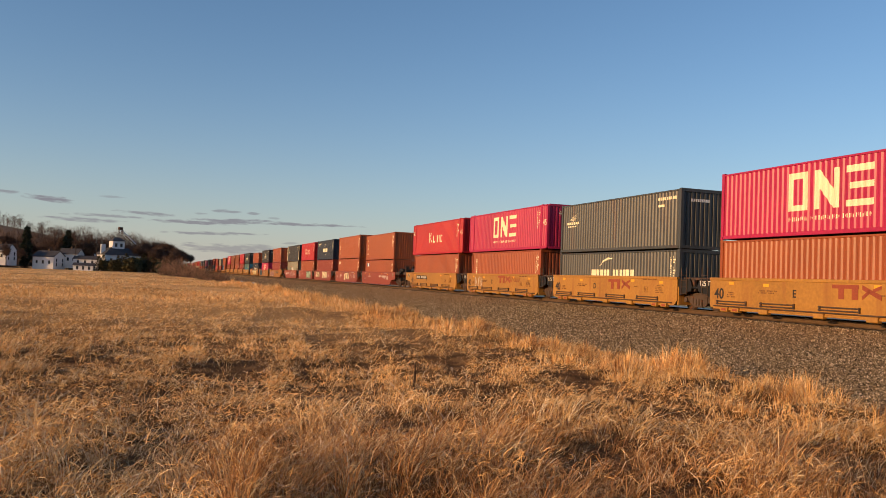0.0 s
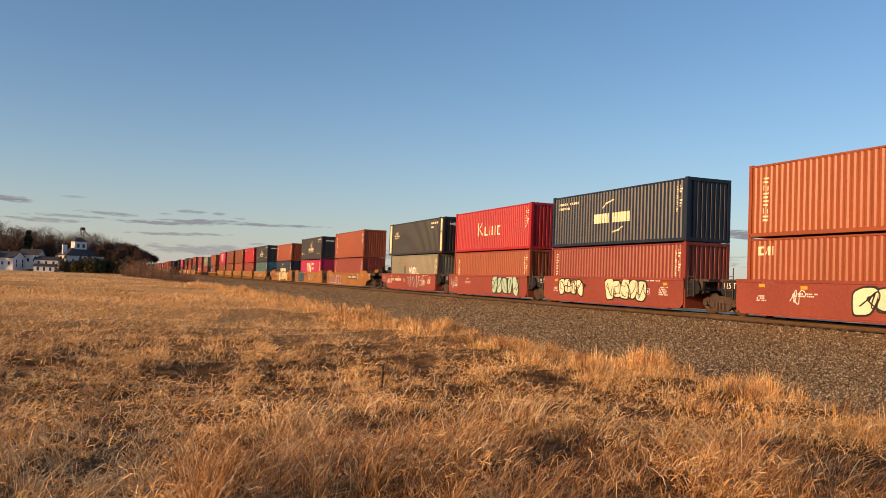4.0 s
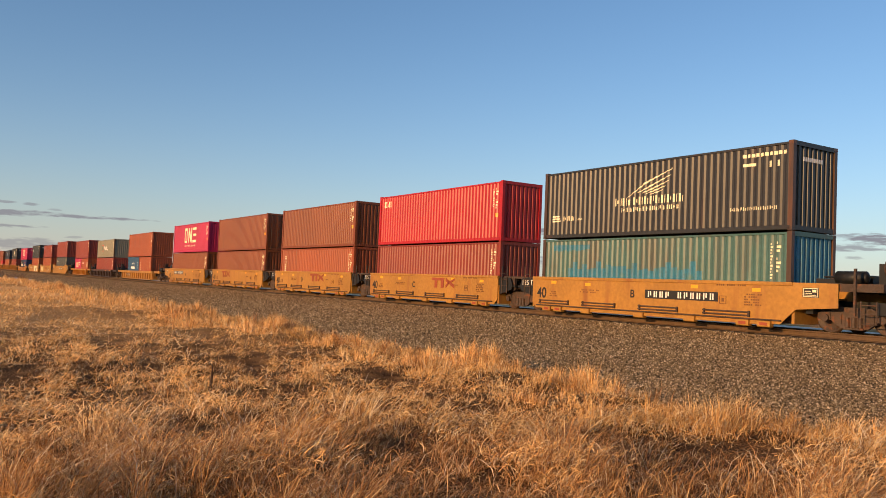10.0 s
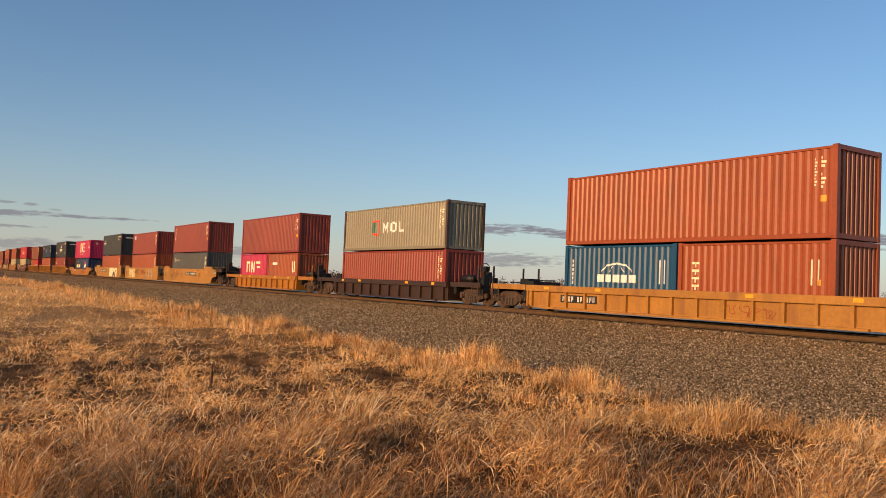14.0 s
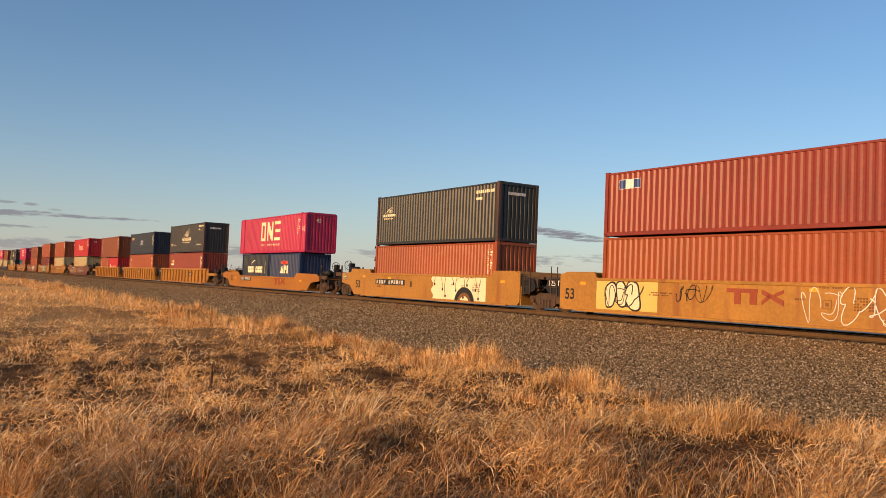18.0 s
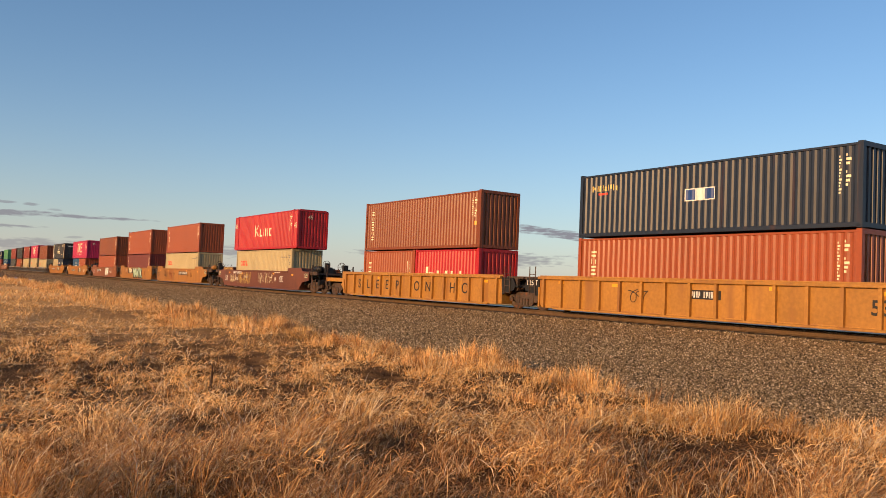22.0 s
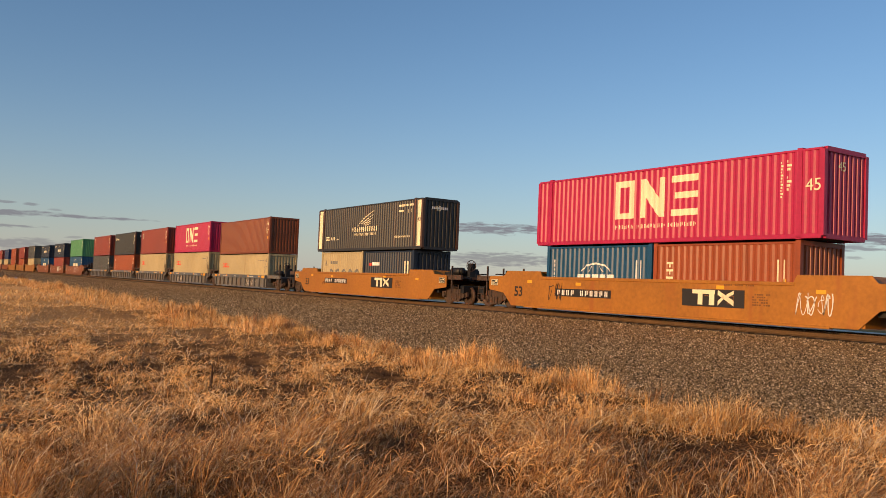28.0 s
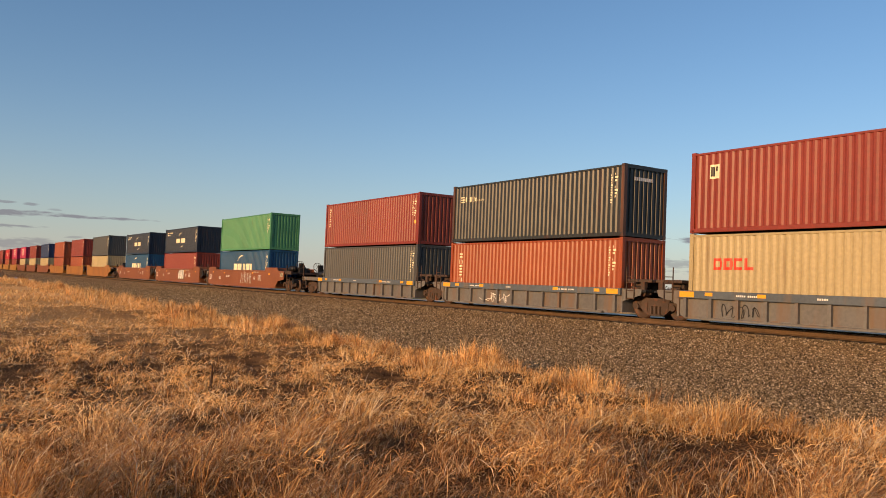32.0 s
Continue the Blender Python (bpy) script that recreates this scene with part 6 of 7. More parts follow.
def mill():
    t = tagged(new("grain_mill"), "white clapboard grain mill with a cupola and dark roofs", "mill")
    part("wall", Shape().box(-6, 6, -7.8, 7.8, -2.5, 4.9).mesh("wall", SIDING), t)
    part("roof", Shape().add([(-6.5, -8.3, 4.9), (6.5, -8.3, 4.9), (6.5, 8.3, 4.9), (-6.5, 8.3, 4.9), (-1.5, -3.5, 8.2), (1.5, -3.5, 8.2), (1.5, 3.5, 8.2), (-1.5, 3.5, 8.2)],
                             [(0, 1, 5, 4), (1, 2, 6, 5), (2, 3, 7, 6), (3, 0, 4, 7), (4, 5, 6, 7), (3, 2, 1, 0)]).mesh("roof", SLATE_ROOF), t)
    part("cupola", Shape().box(-2.2, 2.2, -2.5, 2.5, 7.0, 11.0).mesh("cupola", SIDING), t, (0, -0.6, 0))
    part("cupola_roof", Shape().add([(-2.7, -3.0, 11.0), (2.7, -3.0, 11.0), (2.7, 3.0, 11.0), (-2.7, 3.0, 11.0), (0, -1.2, 12.6), (0, 1.2, 12.6)],
                                    [(0, 1, 4), (1, 2, 5, 4), (2, 3, 5), (3, 0, 4, 5), (3, 2, 1, 0)]).mesh("cupola_roof", SLATE_ROOF), t, (0, -0.6, 0))
    part("chimney", Shape().box(-0.5, 0.5, -0.9, 0.9, 4.0, 9.4).mesh("chimney", SIDING), t, (1.0, -6.8, 0))
    pane = Shape().box(-0.03, 0.03, -0.5, 0.5, -0.8, 0.8).mesh("window", PANE)
    for y, z in ((-5, 2.6), (-2, 2.6), (2, 2.6), (5, 2.6)):
        part("window", pane, t, (6.01, y, z))
    for y in (-1.1, 1.1):
        part("window", pane, t, (2.21, y - 0.6, 9.2))
    part("leg_tower", merge([Shape().cyl((dx, dy, 0), (dx * 0.7, dy * 0.7, 17.4), 0.13, 6) for dx in (-1, 1) for dy in (-1, 1)]
                            + [Shape().cyl((-1, 1 - 2 * (k % 2), 1.6 * k), (1, -1 + 2 * (k % 2), 1.6 * k + 1.6), 0.09, 5) for k in range(10)]
                            + [Shape().box(-0.6, 0.6, -0.7, 0.7, 16.2, 17.5)]).mesh("leg_tower", STEEL), t, (-6.5, 3.2, 0), label="lattice grain elevator leg")
    part("spout", Shape().cyl((-6.5, 3.4, 16.4), (-5.5, 10.0, 10.4), 0.28, 8).mesh("spout", TIN), t)
    return t


put(mill(), -380.0, -16.7, 0.9, 24)


def utility_pole(h, arms=1, label="weathered wooden utility pole"):
    t = tagged(new("utility_pole"), label, "pole", group="poles")
    part("post", Shape().cyl((0, 0, -1), (0, 0, h), 0.15, 8, 0.11).mesh("post", WOOD), t)
    for k in range(arms):
        z = h - 0.35 - 0.75 * k
        arm = part("crossarm", Shape().box(-1.25, 1.25, -0.06, 0.06, -0.06, 0.06).mesh("crossarm", WOOD), t, (0, -0.15, z))
        arm.rotation_euler = (0, radians((2.0, -13.0)[k % 2]), 0)
        for x in (-1.15, -0.85, -0.5, 0.5, 0.85, 1.15):
            part("insulator", shared("insulator", PANE, lambda: Shape().cyl((0, 0, 0.06), (0, 0, 0.2), 0.045, 6, 0.03)), arm, (x, 0, 0))
    return t


put(utility_pole(9.0), -376.0, -33.2, 0.8, 60)
put(utility_pole(8.0), -376.0, -24.9, 1.2, 60)
put(utility_pole(5.2, 2, "weathered line pole with tilted crossarms beyond the track"), -61.0, 33.0, -1.0, -24)

first = [bare_tree(60 + i, 15.0) for i in range(4)]
spots = [(-392, -27, 1.0, 1.1), (-396, -21, 1.0, 1.0), (-386, 0.5, -0.5, 1.12), (-383, 5.2, -0.5, 0.95), (-388, 9.5, -0.5, 0.8), (-395, -4, 0, 1.1), (-400, 2, 0, 1.15), (-404, 8, 0, 0.9), (-398, -36, 1, 1.0), (-402, -44, 1, 1.15),
         (-392, -50, 1, 0.9), (-408, -56, 1, 1.1), (-370, -58, 0.4, 0.75), (-366, -53, 0.2, 0.6), (-412, -12, 0, 1.1), (-390, 13.5, -0.6, 0.7), (-378, 2.0, -0.6, 0.9), (-374, 8.0, -0.7, 0.75), (-398, -66, 1, 1.2), (-386, -72, 1, 1.0),
         (-376, -2.6, -0.6, 0.85), (-382, 11.4, -0.6, 0.72), (-396, 5.0, -0.6, 1.1), (-404, -1.0, -0.6, 1.2), (-370, 5.0, -0.8, 0.7), (-392, 2.4, -0.6, 1.0), (-378, -5.6, -0.6, 0.95)]
for i, (x, y, z, k) in enumerate(spots):
    z = float(ground_z(np.array(float(x)), np.array(float(y))))
    if i < 4:
        put(first[i], x, y, z, i * 70, k)
    else:
        again(first[i % 4], x, y, z, i * 67 % 360, k)
con = [conifer(80, 16.0, 7.0), conifer(81, 15.0, 8.0)]
put(con[0], -384, -53.0, -1.2, 0, 1.1), put(con[1], -388, -37.4, -1.2, 0, 1.15)
ev = [conifer(84, 5.6, 4.6, OLIVE, "small olive-brown evergreen at the field's edge", 700), conifer(85, 4.8, 4.2, OLIVE, "small olive-brown evergreen at the field's edge", 700), bush(86, 4.2, 5.5, NEEDLE, "dark green rounded evergreen bush"), bush(87, 4.6, 5.0, OLIVE, "olive evergreen bush at the field's edge")]
for i, (y, k) in enumerate(((-15.6, 1.05), (-23.0, 1.15), (-20.0, 0.95), (-17.0, 0.9), (-14.2, 1.15), (-11.2, 1.1), (-8.6, 1.2), (-5.6, 1.25), (-2.8, 1.2), (0.2, 1.1), (2.4, 1.1), (-12.6, 1.2), (-21.5, 1.2), (-10.0, 1.0))):
    x = -362 - (i * 7 % 5)
    o = ev[(i * 3) % 4] if i < 12 else ev[i % 4]
    if i < 4:
        put(ev[i], x, y, -1.4, i * 80, k * 1.2)
    else:
        again(o, x, y, -1.4, i * 77 % 360, k * (1.05 + 0.12 * (i % 4)))
br = [stems(90, 3.0, 3.4), stems(91, 2.6, 4.0), stems(92, 3.4, 3.0)]
for i in range(40):
    f = i / 39
    x = -118 - 135 * f + 5 * math.sin(i * 3.1)
    y = 10.6 - 6.4 * f + 1.8 * math.sin(i * 1.9)
    k = 0.36 + 1.5 * f ** 1.4 + 0.16 * math.sin(i * 2.7)
    z = float(ground_z(np.array(x), np.array(y))) - 0.05
    if i in (0, 1, 2):
        put(br[i], x, y, z, i * 50, k)
    else:
        again(br[i % 3], x, y, z, i * 61 % 360, k)
for i, (x, y, k) in enumerate(((-119.5, 11.2, 0.55), (-109.4, 11.8, 0.42))):
    r = random.Random(i)
    s = Shape()
    s.lathe([(0.0, -0.5), (0.5, -0.4), (0.85, -0.1), (0.9, 0.2), (0.6, 0.5), (0.0, 0.6)], 10)
    s.v = [(a1 * (1 + r.uniform(-0.2, 0.2)), b1 * (1.3 + r.uniform(-0.2, 0.2)), c1 * (0.6 + r.uniform(-0.1, 0.1))) for a1, b1, c1 in s.v]
    o = tagged(new("boulder", s.mesh("boulder", TIN)), "pale boulder at the edge of the gravel", "rock")
    put(o, x, y, -0.6, i * 40, k * 0.9)

# the hill behind the village, with woods on it
hill_xy = [(-1150 + 50 * i, -560 + 20 * j) for i in range(14) for j in range(34)]


def hill_z(x, y):
    return 40 * np.exp(-(((x + 850) / 170) ** 2)) * smooth(60, -150, y) * (1 + 0.1 * np.sin(y * 0.02)) - 3


hs = Shape()
hs.add([(x, y, float(hill_z(np.array(float(x)), np.array(float(y))))) for x, y in hill_xy], [(i * 34 + j, (i + 1) * 34 + j, (i + 1) * 34 + j + 1, i * 34 + j + 1) for i in range(13) for j in range(33)])
tagged(new("hill", hs.mesh("hill", HILL, True)), "brown grassy hill behind the village", "hill", kind="structure")


def woods(name, places, h, mat, n, label, w=0.3):
    """A far wood: many thin slivers over many stems."""
    r = np.random.RandomState(len(places))
    P = np.array(places)
    k = r.randint(0, len(P), n)
    hh = h * (0.7 + 0.5 * r.rand(len(P)))[k]
    u = r.rand(n) ** 0.7
    rad = hh * 0.28 * np.sqrt(np.clip(1.15 - u, 0, 1))
    c = P[k] + np.stack([r.normal(size=n) * rad, r.normal(size=n) * rad, hh * u], 1)
    d = np.stack([r.normal(size=n) * 0.6, r.normal(size=n) * 0.6, np.abs(r.normal(size=n)) + 0.2], 1) * h * 0.075
    s = r.normal(size=(n, 3))
    s = s / np.linalg.norm(s, axis=1, keepdims=True) * w
    j = np.repeat(np.arange(len(P)), 9)
    g = len(j)
    tall, rise = h * r.uniform(0.6, 1.0, len(P)), r.uniform(0.15, 0.6, g)
    foot = P[j] + np.stack([np.zeros(g), np.zeros(g), tall[j] * rise], 1)
    tips = P[j] + np.stack([r.normal(size=g) * h * 0.17, r.normal(size=g) * h * 0.17, tall[j] * r.uniform(rise + 0.2, 1.05, g)], 1)
    foot[::9], tips[::9] = P, P + np.stack([np.zeros(len(P)), np.zeros(len(P)), tall], 1)
    thick = np.where(np.arange(g) % 9 == 0, h * 0.018, h * 0.008)[:, None] * np.array([0.3, 1.0, 0.0])
    co = np.concatenate([np.stack([c - s, c + s, c + d], 1), np.stack([foot - thick, foot + thick, tips], 1)]).reshape(-1, 3)
    return tagged(new(name, tri_mesh(name, co, np.arange(len(co)).reshape(-1, 3), mat)), label, "woods", kind="stuff")


r = np.random.RandomState(7)
pl = []
for i in range(420):
    x, y = r.uniform(-900, -640), r.uniform(-330, 30)
    pl.append((x, y, float(hill_z(np.array(x), np.array(y)))))
woods("hillside_woods", [p for p in pl if p[2] > 3 and (p[1] > -118 or p[0] < -800)], 11, TWIG, 50000, "bare brown woods on the hillside", 0.11)
pl = []
for i in range(900):
    az = radians(r.uniform(-89.5, -12))
    d = r.uniform(560, 900)
    pl.append((d * math.sin(az), max(60.0, d * math.cos(az)), -1.5))
woods("far_woods", pl, 8.5, TWIG, 42000, "low line of bare woods along the horizon", 0.42)
# added stand, mostly out of view to the left, to shade the houses
pl = [(r.uniform(-440, -370), r.uniform(-120, -60), -4.5) for _ in range(120)]
for _ in range(130):
    y = r.uniform(-62, 11)
    pl.append((r.uniform(-440, -392), y, -1.5 - 0.55 * max(0.0, y + 8)))
woods("village_woods", pl, 16, TWIG, 90000, "bare woods by the village, part unseen, added to shade it", 0.07)
pl = [(-560 + r.uniform(-60, 200) - 380, r.uniform(-30, 18), -1.5) for _ in range(160)]
woods("valley_woods", pl, 12, TWIG, 14000, "bare woods in the valley beyond the village", 0.35)

# ---- grass, stones and small growth close by ----


def straw_material(name, stops, rough=0.75, low=0.75, high=1.2):
    mat = bpy.data.materials.new(name)
    mat.use_nodes = True
    nt = mat.node_tree
    bsdf, out = nt.nodes["Principled BSDF"], nt.nodes["Material Output"]
    bsdf.inputs["Roughness"].default_value, bsdf.inputs["Specular IOR Level"].default_value = rough, 0.25
    geo = nt.nodes.new("ShaderNodeNewGeometry")
    ramp = nt.nodes.new("ShaderNodeValToRGB")
    while len(ramp.color_ramp.elements) < len(stops):
        ramp.color_ramp.elements.new(0.5)
    for e, (p, c) in zip(ramp.color_ramp.elements, stops):
        e.position, e.color = p, (*c, 1)
    nt.links.new(geo.outputs["Random Per Island"], ramp.inputs[0])
    patch = nt.nodes.new("ShaderNodeTexNoise")
    patch.inputs["Scale"].default_value, patch.inputs["Detail"].default_value = 0.45, 4
    nt.links.new(geo.outputs["Position"], patch.inputs["Vector"])
    span = nt.nodes.new("ShaderNodeMapRange")
    span.inputs[1].default_value, span.inputs[2].default_value, span.inputs[3].default_value, span.inputs[4].default_value = 0.3, 0.7, low, high
    nt.links.new(patch.outputs[0], span.inputs[0])
    mul = nt.nodes.new("ShaderNodeVectorMath")
    mul.operation = "MULTIPLY"
    nt.links.new(ramp.outputs[0], mul.inputs[0])
    nt.links.new(span.outputs[0], mul.inputs[1])
    nt.links.new(mul.outputs[0], bsdf.inputs["Base Color"])
    glow = nt.nodes.new("ShaderNodeBsdfTranslucent")
    nt.links.new(mul.outputs[0], glow.inputs[0])
    mix = nt.nodes.new("ShaderNodeMixShader")
    mix.inputs[0].default_value = 0.18
    nt.links.new(bsdf.outputs[0], mix.inputs[1])
    nt.links.new(glow.outputs[0], mix.inputs[2])
    nt.links.new(mix.outputs[0], out.inputs[0])
    return mat


STRAW = straw_material("dry_straw", ((0.0, (0.16, 0.065, 0.02)), (0.13, (0.48, 0.225, 0.066)), (0.32, (0.86, 0.485, 0.165)), (0.7, (0.95, 0.64, 0.27)), (1.0, (0.97, 0.80, 0.50))))
BLEACHED = straw_material("bleached_straw", ((0.0, (0.62, 0.40, 0.17)), (0.4, (0.86, 0.66, 0.37)), (1.0, (0.95, 0.84, 0.62))))
TAWNY = straw_material("tawny_grass", ((0.0, (0.17, 0.07, 0.024)), (0.4, (0.46, 0.225, 0.08)), (0.8, (0.76, 0.45, 0.19)), (1.0, (0.92, 0.68, 0.36))))
RUSSET = straw_material("russet_stalks", ((0.0, (0.06, 0.026, 0.012)), (0.45, (0.19, 0.085, 0.032)), (0.8, (0.40, 0.20, 0.075)), (1.0, (0.66, 0.42, 0.19))))


def blades(name, base, height, lean_to, bend, width, mat, seed, label, plume=False, fine=True):
    """Curved tapering blades: base n x 3, the rest n long; lean_to is an angle. fine: two lengths a blade in place of three."""
    n = len(base)
    r = np.random.RandomState(seed)
    away = np.stack([np.cos(lean_to), np.sin(lean_to), np.zeros(n)], 1)
    face = r.uniform(0, np.pi, n)
    side = np.stack([np.cos(face), np.sin(face), np.zeros(n)], 1) * (width / 2)[:, None]
    rows = []
    for s, w in ((0.0, 0.8), (0.58, 1.6 if plume else 1.0)) if fine else ((0.0, 0.8), (0.38, 1.0), (0.74, 1.7 if plume else 0.8)):
        p = base + away * (height * bend * s * s)[:, None] + np.array([0, 0, 1.0]) * (height * s * (1 - 0.42 * bend * s))[:, None]
        rows += [p - side * w, p + side * w]
    tip = base + away * (height * bend)[:, None] + np.array([0, 0, 1.0]) * (height * (1 - 0.42 * bend))[:, None]
    co = np.stack(rows + [tip], 1).reshape(-1, 3)
    k = np.array([[0, 1, 3], [0, 3, 2], [2, 3, 4]] if fine else [[0, 1, 3], [0, 3, 2], [2, 3, 5], [2, 5, 4], [4, 5, 6]])
    tris = (np.arange(n)[:, None, None] * (5 if fine else 7) + k[None]).reshape(-1, 3)
    return tagged(new(name, tri_mesh(name, co, tris, mat)), label, "grass", kind="stuff")


def scatter(seed, n, r0, r1, az0=-113, az1=-14):
    r = np.random.RandomState(seed)
    rad = np.exp(r.uniform(np.log(r0), np.log(r1), n))
    az = np.radians(r.uniform(az0, az1, n))
    return rad * np.sin(az), rad * np.cos(az), rad, r


def meadow(seed, n, r0, r1, tall, mat, name, label, width, plume, lodge, bare=0.5, az0=-113, az1=-14, fine=True):
    """Grass in tussocks, each with a height and a lean of its own, thin in the hollows."""
    x, y, rad, r = scatter(seed, n, r0, r1, az0, az1)
    pull = np.clip(r.rand(n) * 1.5 - 0.3, 0, 1) * 0.7
    cell = 0.34 * (1 + rad / 26)
    ix, iy = np.floor(x / cell + 0.35 * np.sin(y * 2.1 / cell)), np.floor(y / cell + 0.35 * np.sin(x * 1.7 / cell))
    key = np.abs(np.sin(ix * 12.9898 + iy * 78.233 + 0.5) * 43758.5453) % 1.0
    key2 = np.abs(np.sin(ix * 39.346 + iy * 11.135 + 1.7) * 24634.6345) % 1.0
    cx, cy = (ix + 0.2 + 0.6 * key) * cell, (iy + 0.2 + 0.6 * key2) * cell
    x, y = x + (cx - x) * pull, y + (cy - y) * pull
    out = np.arctan2(y - cy, x - cx)
    hump = tussock(x, y)
    keep = y < edge_line(x) + 0.3 * r.normal(size=n) - 0.2
    keep &= r.rand(n) < np.clip(1 - bare * smooth(5, 11, rad) + bare * smooth(5, 11, rad) * 1.9 * (hump + 0.25) + 0.35 * smooth(25, 50, rad) + 0.25 * (1 - smooth(4.5, 8, rad)) + 0.4 * smooth(-78, -94, np.degrees(np.arctan2(x, y))) - 0.3 * (key > 0.72), 0.12, 1)
    x, y, rad, hump, key, key2, out = (q[keep] for q in (x, y, rad, hump, key, key2, out))
    m = len(x)
    flat = np.clip(0.5 + 0.5 * waves(x, y, 7.5, 21), 0, 1)
    h = tall * r.uniform(0.55, 1.25, m) * (0.45 + 0.8 * key) * (1 - 0.35 * flat * lodge) * (0.9 + 0.3 * hump)
    bend = np.clip(r.uniform(0.35, 1.1, m) + 0.3 * flat * lodge, 0.1, 1.3)
    wind = 0.45 + 0.5 * waves(x, y, 9, 51) + 2.4 * (key2 - 0.5)
    pick = r.rand(m)
    lean = np.where(pick < 0.5, wind + 0.45 * r.normal(size=m), np.where(pick < 0.8, out + 0.5 * r.normal(size=m), r.uniform(0, 2 * np.pi, m)))
    w = width * (0.6 + 0.8 * r.rand(m)) * np.clip(rad / 8, 0.8, 20) ** 0.62
    return blades(name, np.stack([x, y, ground_z(x, y) - 0.03], 1), h, lean, bend, w, mat, seed + 1, label, plume, fine)


def canopy(x, y):
    """How high the matted grass stands over the ground."""
    return 0.11 + 0.07 * waves(x, y, 0.75, 61) + 0.05 * waves(x, y, 2.0, 62)


def litter(seed, n, r0, r1, length, width, name, label):
    """Broken straw that lies every way on top of the mat."""
    x, y, rad, r = scatter(seed, n, r0, r1)
    keep = (y < edge_line(x) - 0.3 + 0.3 * r.normal(size=n)) & (r.rand(n) < np.clip(0.5 + 0.4 * smooth(-78, -94, np.degrees(np.arctan2(x, y))) + 0.9 * tussock(x, y) + 0.3 * smooth(25, 50, rad) - 0.5 * (1 - smooth(5.5, 9.0, rad + 2.0 * waves(x, y, 4, 81))), 0.03, 1))
    x, y, rad = x[keep], y[keep], rad[keep]
    m = len(x)
    grow = np.clip(rad / 8, 1, 20)
    a0 = np.where(r.rand(m) < 0.5, 0.5 + 0.8 * r.normal(size=m), r.uniform(0, 2 * np.pi, m))
    tilt = np.clip(0.25 + 0.45 * r.normal(size=m), -0.6, 1.3)
    ln = length * r.uniform(0.4, 1.3, m) * grow ** 0.2
    d = np.stack([np.cos(a0) * np.cos(tilt), np.sin(a0) * np.cos(tilt), np.sin(tilt)], 1) * ln[:, None]
    face = np.stack([r.normal(size=m), r.normal(size=m), r.normal(size=m)], 1)
    side = np.cross(d, face)
    side /= np.linalg.norm(side, axis=1, keepdims=True) + 1e-9
    side *= (width * r.uniform(0.6, 1.5, m) * grow ** 0.55)[:, None] / 2
    p = np.stack([x, y, ground_z(x, y) + np.clip(canopy(x, y), 0.02, 1) * r.uniform(0.5, 1.45, m)], 1)
    sag = np.array([0, 0, 1.0]) * (ln * 0.12)[:, None]
    co = np.stack([p - side, p + side, p + d * 0.55 + side * 0.9 + sag, p + d * 0.55 - side * 0.9 + sag, p + d], 1).reshape(-1, 3)
    k = np.array([[0, 1, 2], [0, 2, 3], [3, 2, 4]])
    tris = (np.arange(m)[:, None, None] * 5 + k[None]).reshape(-1, 3)
    return tagged(new(name, tri_mesh(name, co, tris, STRAW)), label, "grass", kind="stuff")


def verge(seed, mat, clumps, x0, x1, share, tall, band, name, label):
    """Fluffy upright tufts along the edge of the gravel, each a spray of blades from one foot."""
    r = np.random.RandomState(seed)
    cx = x0 + (x1 - x0) * r.rand(clumps)
    into = r.rand(clumps)
    cy = edge_line(cx) + 0.3 - band * into ** 1.3 + 0.25 * waves(cx, cx * 0, 3.1, 71)
    vigour = np.clip(0.62 + 0.5 * waves(cx, cy, 2.4, 72) + 0.25 * r.normal(size=clumps), 0.12, 1.35) * (1 - 0.3 * into)
    count = (share * (0.35 + vigour) * r.uniform(0.6, 1.3, clumps)).astype(int)
    k = np.repeat(np.arange(clumps), count)
    m = len(k)
    spread = (0.12 + 0.2 * r.rand(clumps) * (1 + np.abs(cx) / 40))[k]
    turn, off = r.uniform(0, 2 * np.pi, m), np.abs(r.normal(size=m))
    x, y = cx[k] + np.cos(turn) * spread * off, cy[k] + np.sin(turn) * spread * off
    rad = np.hypot(x, y)
    h = tall * vigour[k] * r.uniform(0.45, 1.15, m) * (1.08 - 0.25 * np.clip(off, 0, 2))
    tilt = r.uniform(-0.25, 0.25, clumps)[k]
    lean = np.where(r.rand(m) < 0.65, turn + 0.5 * r.normal(size=m), 0.4 + 0.7 * r.normal(size=m))
    bend = np.clip(0.34 + 0.34 * off + 0.26 * r.normal(size=m) + tilt, 0.06, 1.25)
    w = 0.0032 * (0.6 + 0.8 * r.rand(m)) * np.clip(rad / 8, 0.8, 20) ** 0.75
    return blades(name, np.stack([x, y, ground_z(x, y) - 0.03], 1), h, lean, bend, w, mat, seed + 1, label, True)


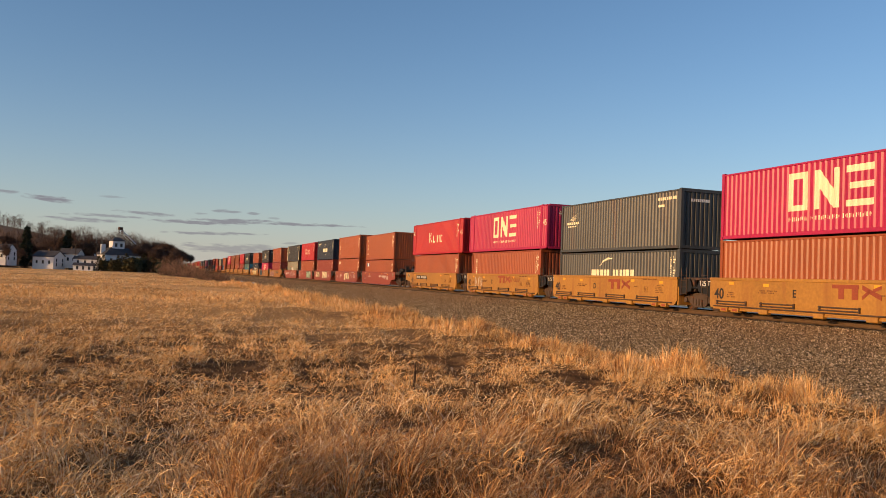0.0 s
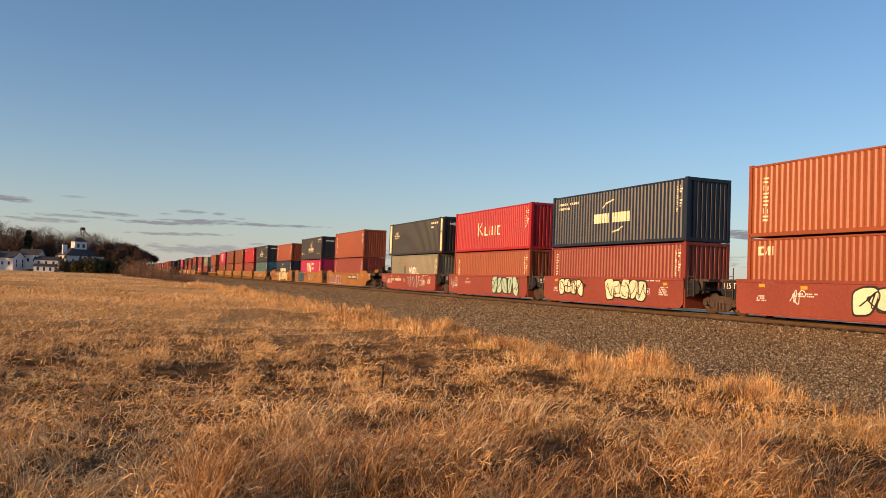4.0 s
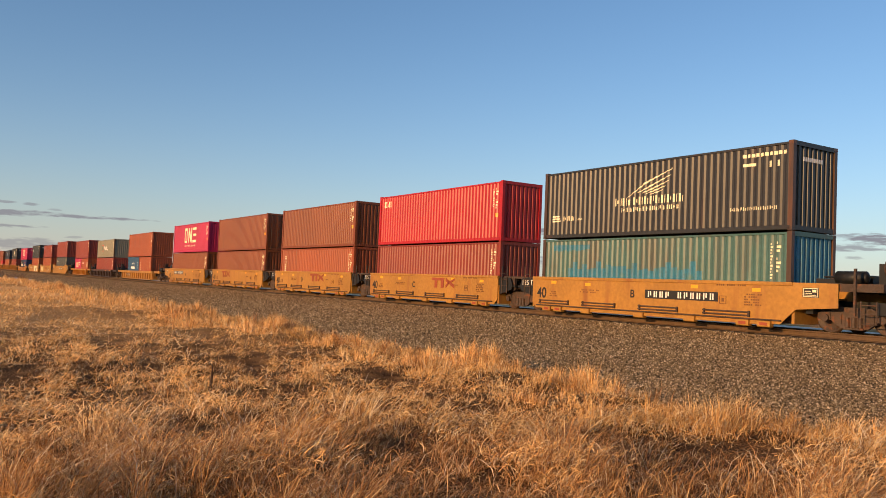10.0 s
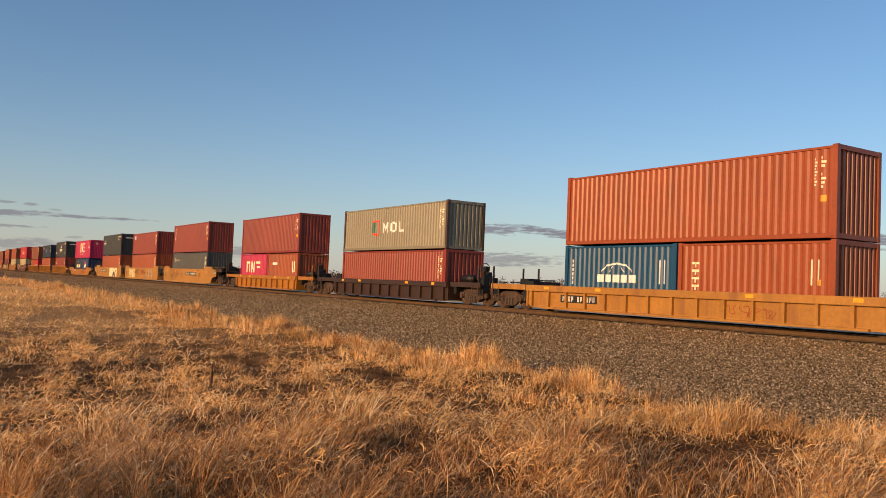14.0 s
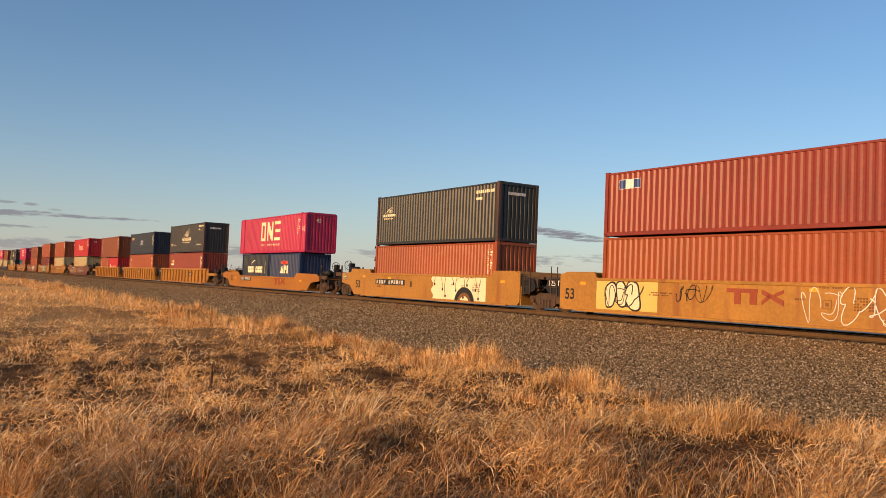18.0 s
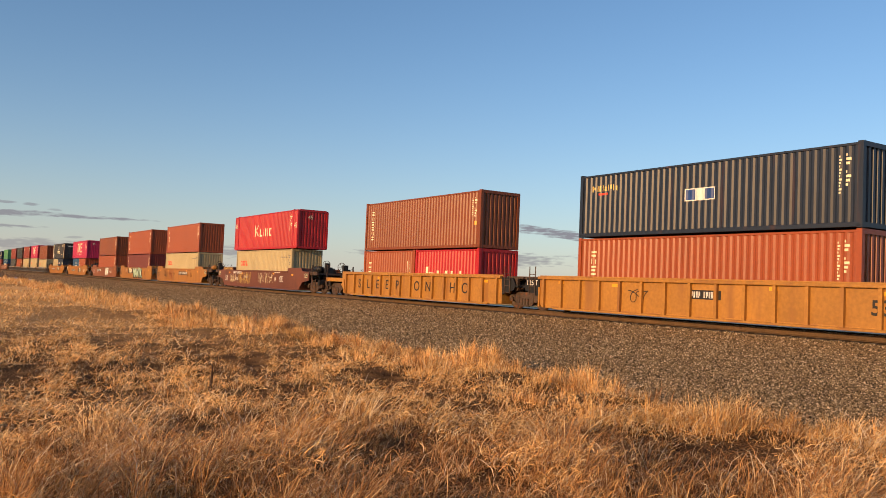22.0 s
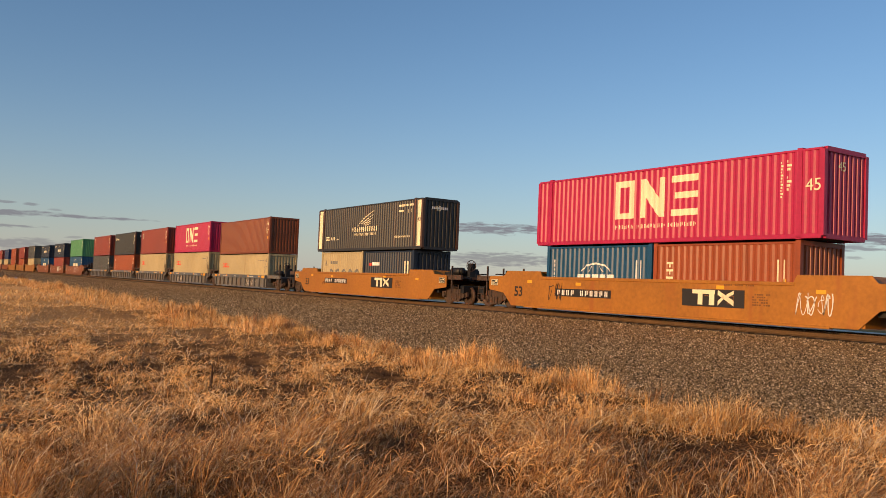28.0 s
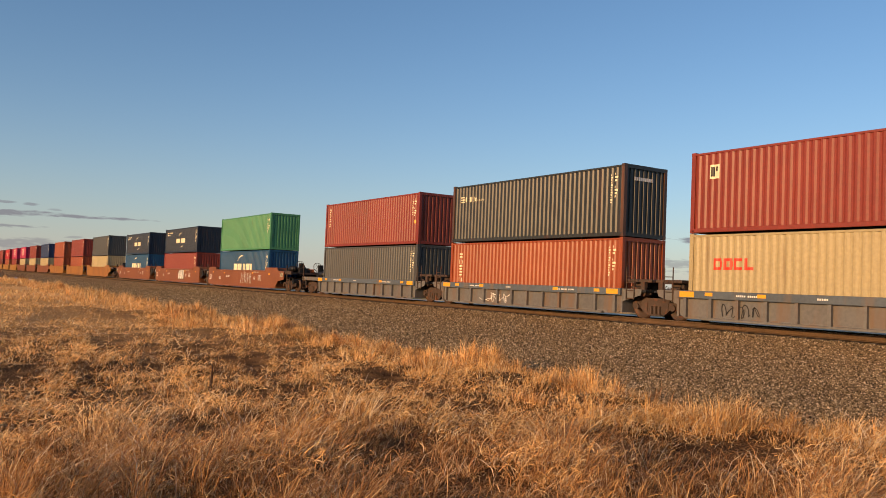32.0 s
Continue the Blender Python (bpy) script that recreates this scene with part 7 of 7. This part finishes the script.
meadow(101, 205000, 3.2, 22, 0.21, STRAW, "dry_grass", "dense golden dry winter grass in the field", 0.0037, False, 1.0, 0.34)
meadow(103, 155000, 14, 130, 0.22, STRAW, "field_grass", "golden dry grass across the field", 0.0056, False, 1.0, 0.35)
x, y, rad, r = scatter(141, 66000, 45, 330, -113, -80)
swath = waves(x, y * 0.15, 26, 91) + 0.6 * waves(x, y * 0.2, 9, 92)
keep = (y < edge_line(x) - 0.5) & (r.rand(len(x)) < np.clip(0.6 + 0.75 * swath, 0.03, 1))
x, y, rad, swath = x[keep], y[keep], rad[keep], swath[keep]
blades("distant_grass", np.stack([x, y, ground_z(x, y) - 0.05], 1), (0.25 + 0.14 * np.clip(swath, -1, 1)) * r.uniform(0.6, 1.2, len(x)), r.uniform(0, 2 * np.pi, len(x)), r.uniform(0.3, 1.1, len(x)), 0.0055 * (rad / 8) ** 0.72, STRAW, 142, "golden standing grass far across the field", True)
meadow(111, 20000, 3.0, 11, 0.15, RUSSET, "short_thatch", "short brown dead thatch under the grass", 0.007, False, 0.2, 0.0)
meadow(109, 27000, 3.0, 9.5, 0.46, RUSSET, "brown_stalks", "dense brown upright dead stalks close by", 0.0036, False, 0.2, 0.15, -86)
meadow(113, 20000, 3.0, 8.5, 0.50, TAWNY, "tawny_stalks", "upright tawny grass stalks close by", 0.0036, True, 0.1, 0.3, -86)
meadow(105, 14000, 3.5, 60, 0.30, RUSSET, "russet_stalks", "russet dead stalks among the dry grass", 0.0042, True, 0.5, 0.3)
meadow(115, 42000, 4.0, 32, 0.19, BLEACHED, "pale_grass", "short bleached grass matted in the field", 0.0036, False, 0.6, 0.2, -113, -74)
meadow(107, 7000, 4.0, 45, 0.40, BLEACHED, "seed_stems", "pale seed-headed grass stems", 0.0036, True, 0.3, 0.4)
litter(121, 200000, 3.6, 60, 0.12, 0.0048, "straw_litter", "broken pale straw matted over the grass")
verge(131, STRAW, 620, -36, 3, 95, 0.48, 2.3, "verge_grass", "fluffy pale dry tufts along the gravel's edge")
verge(135, TAWNY, 260, -36, 3, 85, 0.48, 1.8, "tawny_verge_grass", "tawny upright tufts along the gravel's edge")
verge(137, STRAW, 360, -112, -36, 55, 0.66, 2.6, "far_verge_grass", "pale dry tufts along the distant gravel edge")
meadow(133, 15000, 3.2, 11, 0.50, BLEACHED, "bent_blades", "long bleached grass blades bent over", 0.0062, False, 1.0, 0.7, fine=False)


def gravel(seed, n):
    """Loose ballast: small pointed stones, denser towards the camera."""
    x, y, rad, r = scatter(seed, n * 4, 9.3, 110, -84, -14)
    keep = (y > edge_line(x) - 0.3 + r.normal(size=len(x)) * 0.3) & (y < 23.2)
    x, y, rad = x[keep][:n], y[keep][:n], rad[keep][:n]
    m = len(x)
    size = r.uniform(0.014, 0.031, m) * np.clip(rad / 20, 0.8, 2.2) ** 0.7
    base = np.stack([x, y, ground_z(x, y) + size * 0.25], 1)
    k = np.array([[1, 0, -0.25], [-1, 0, -0.25], [0, 1, -0.25], [0, -1, -0.25], [0, 0, 0.8]], float)
    co = base[:, None] + (k[None] * r.uniform(0.6, 1.3, (m, 5, 1)) + r.uniform(-0.25, 0.25, (m, 5, 3))) * size[:, None, None]
    f = np.array([[0, 2, 4], [2, 1, 4], [1, 3, 4], [3, 0, 4]])
    tris = (np.arange(m)[:, None, None] * 5 + f[None]).reshape(-1, 3)
    return tagged(new("ballast_stones", tri_mesh("ballast_stones", co.reshape(-1, 3), tris, STONE)), "loose grey-brown crushed stone ballast", "gravel", kind="stuff")


STONE = straw_material("crushed_stone", ((0.0, (0.04, 0.027, 0.013)), (0.32, (0.24, 0.162, 0.073)), (0.72, (0.56, 0.40, 0.195)), (1.0, (0.95, 0.77, 0.48))), 0.9, 0.9, 1.08)
gravel(111, 88000)

# a dead stalk with broken arms, standing in the grass
stalk = tagged(new("dead_stalk"), "dark broken dead weed stalk standing in the grass", "plant")
WEED = material("dark_dead_stalk", (0.055, 0.03, 0.018), 0.9, 0, 0.3, 20)
part("stem", Shape().cyl((0, 0, 0), (0.02, 0.01, 0.34), 0.024, 7, 0.018).mesh("stem", WEED), stalk)
part("branch", Shape().cyl((0.02, 0.01, 0.34), (-0.09, 0.03, 0.44), 0.014, 6, 0.006).mesh("branch", WEED), stalk)
part("branch", Shape().cyl((0.02, 0.01, 0.32), (0.06, 0.0, 0.46), 0.012, 6, 0.005).mesh("branch", WEED), stalk)
sx, sy = -12.2, 3.85
put(stalk, sx, sy, float(ground_z(np.array(sx), np.array(sy))))

# a shallow frozen ditch beyond the track, which mirrors the low sky, with mud showing through
ICE = material("grey_ditch_ice", (0.93, 0.74, 0.55), 0.85, 0, 0.15, 0.6, (0.20, 0.145, 0.09), 0.3, 0.04, 3.0, spec=0.6)
sn = Shape()
xs2 = np.linspace(-150, 14, 120)
edge_a = [28.3 + 0.35 * math.sin(x * 0.7) + 0.2 * math.sin(x * 1.9) for x in xs2]
edge_b = [34.0 + 0.4 * math.sin(x * 0.5 + 1) for x in xs2]
sn.add([(float(x), e, -0.268) for x, a1, b1 in zip(xs2, edge_a, edge_b) for e in (a1, b1)], [(2 * i, 2 * i + 2, 2 * i + 3, 2 * i + 1) for i in range(len(xs2) - 1)])
tagged(new("ditch_ice", sn.mesh("ditch_ice", ICE)), "grey ice in a shallow ditch beyond the track", "ice", kind="structure")

motions()
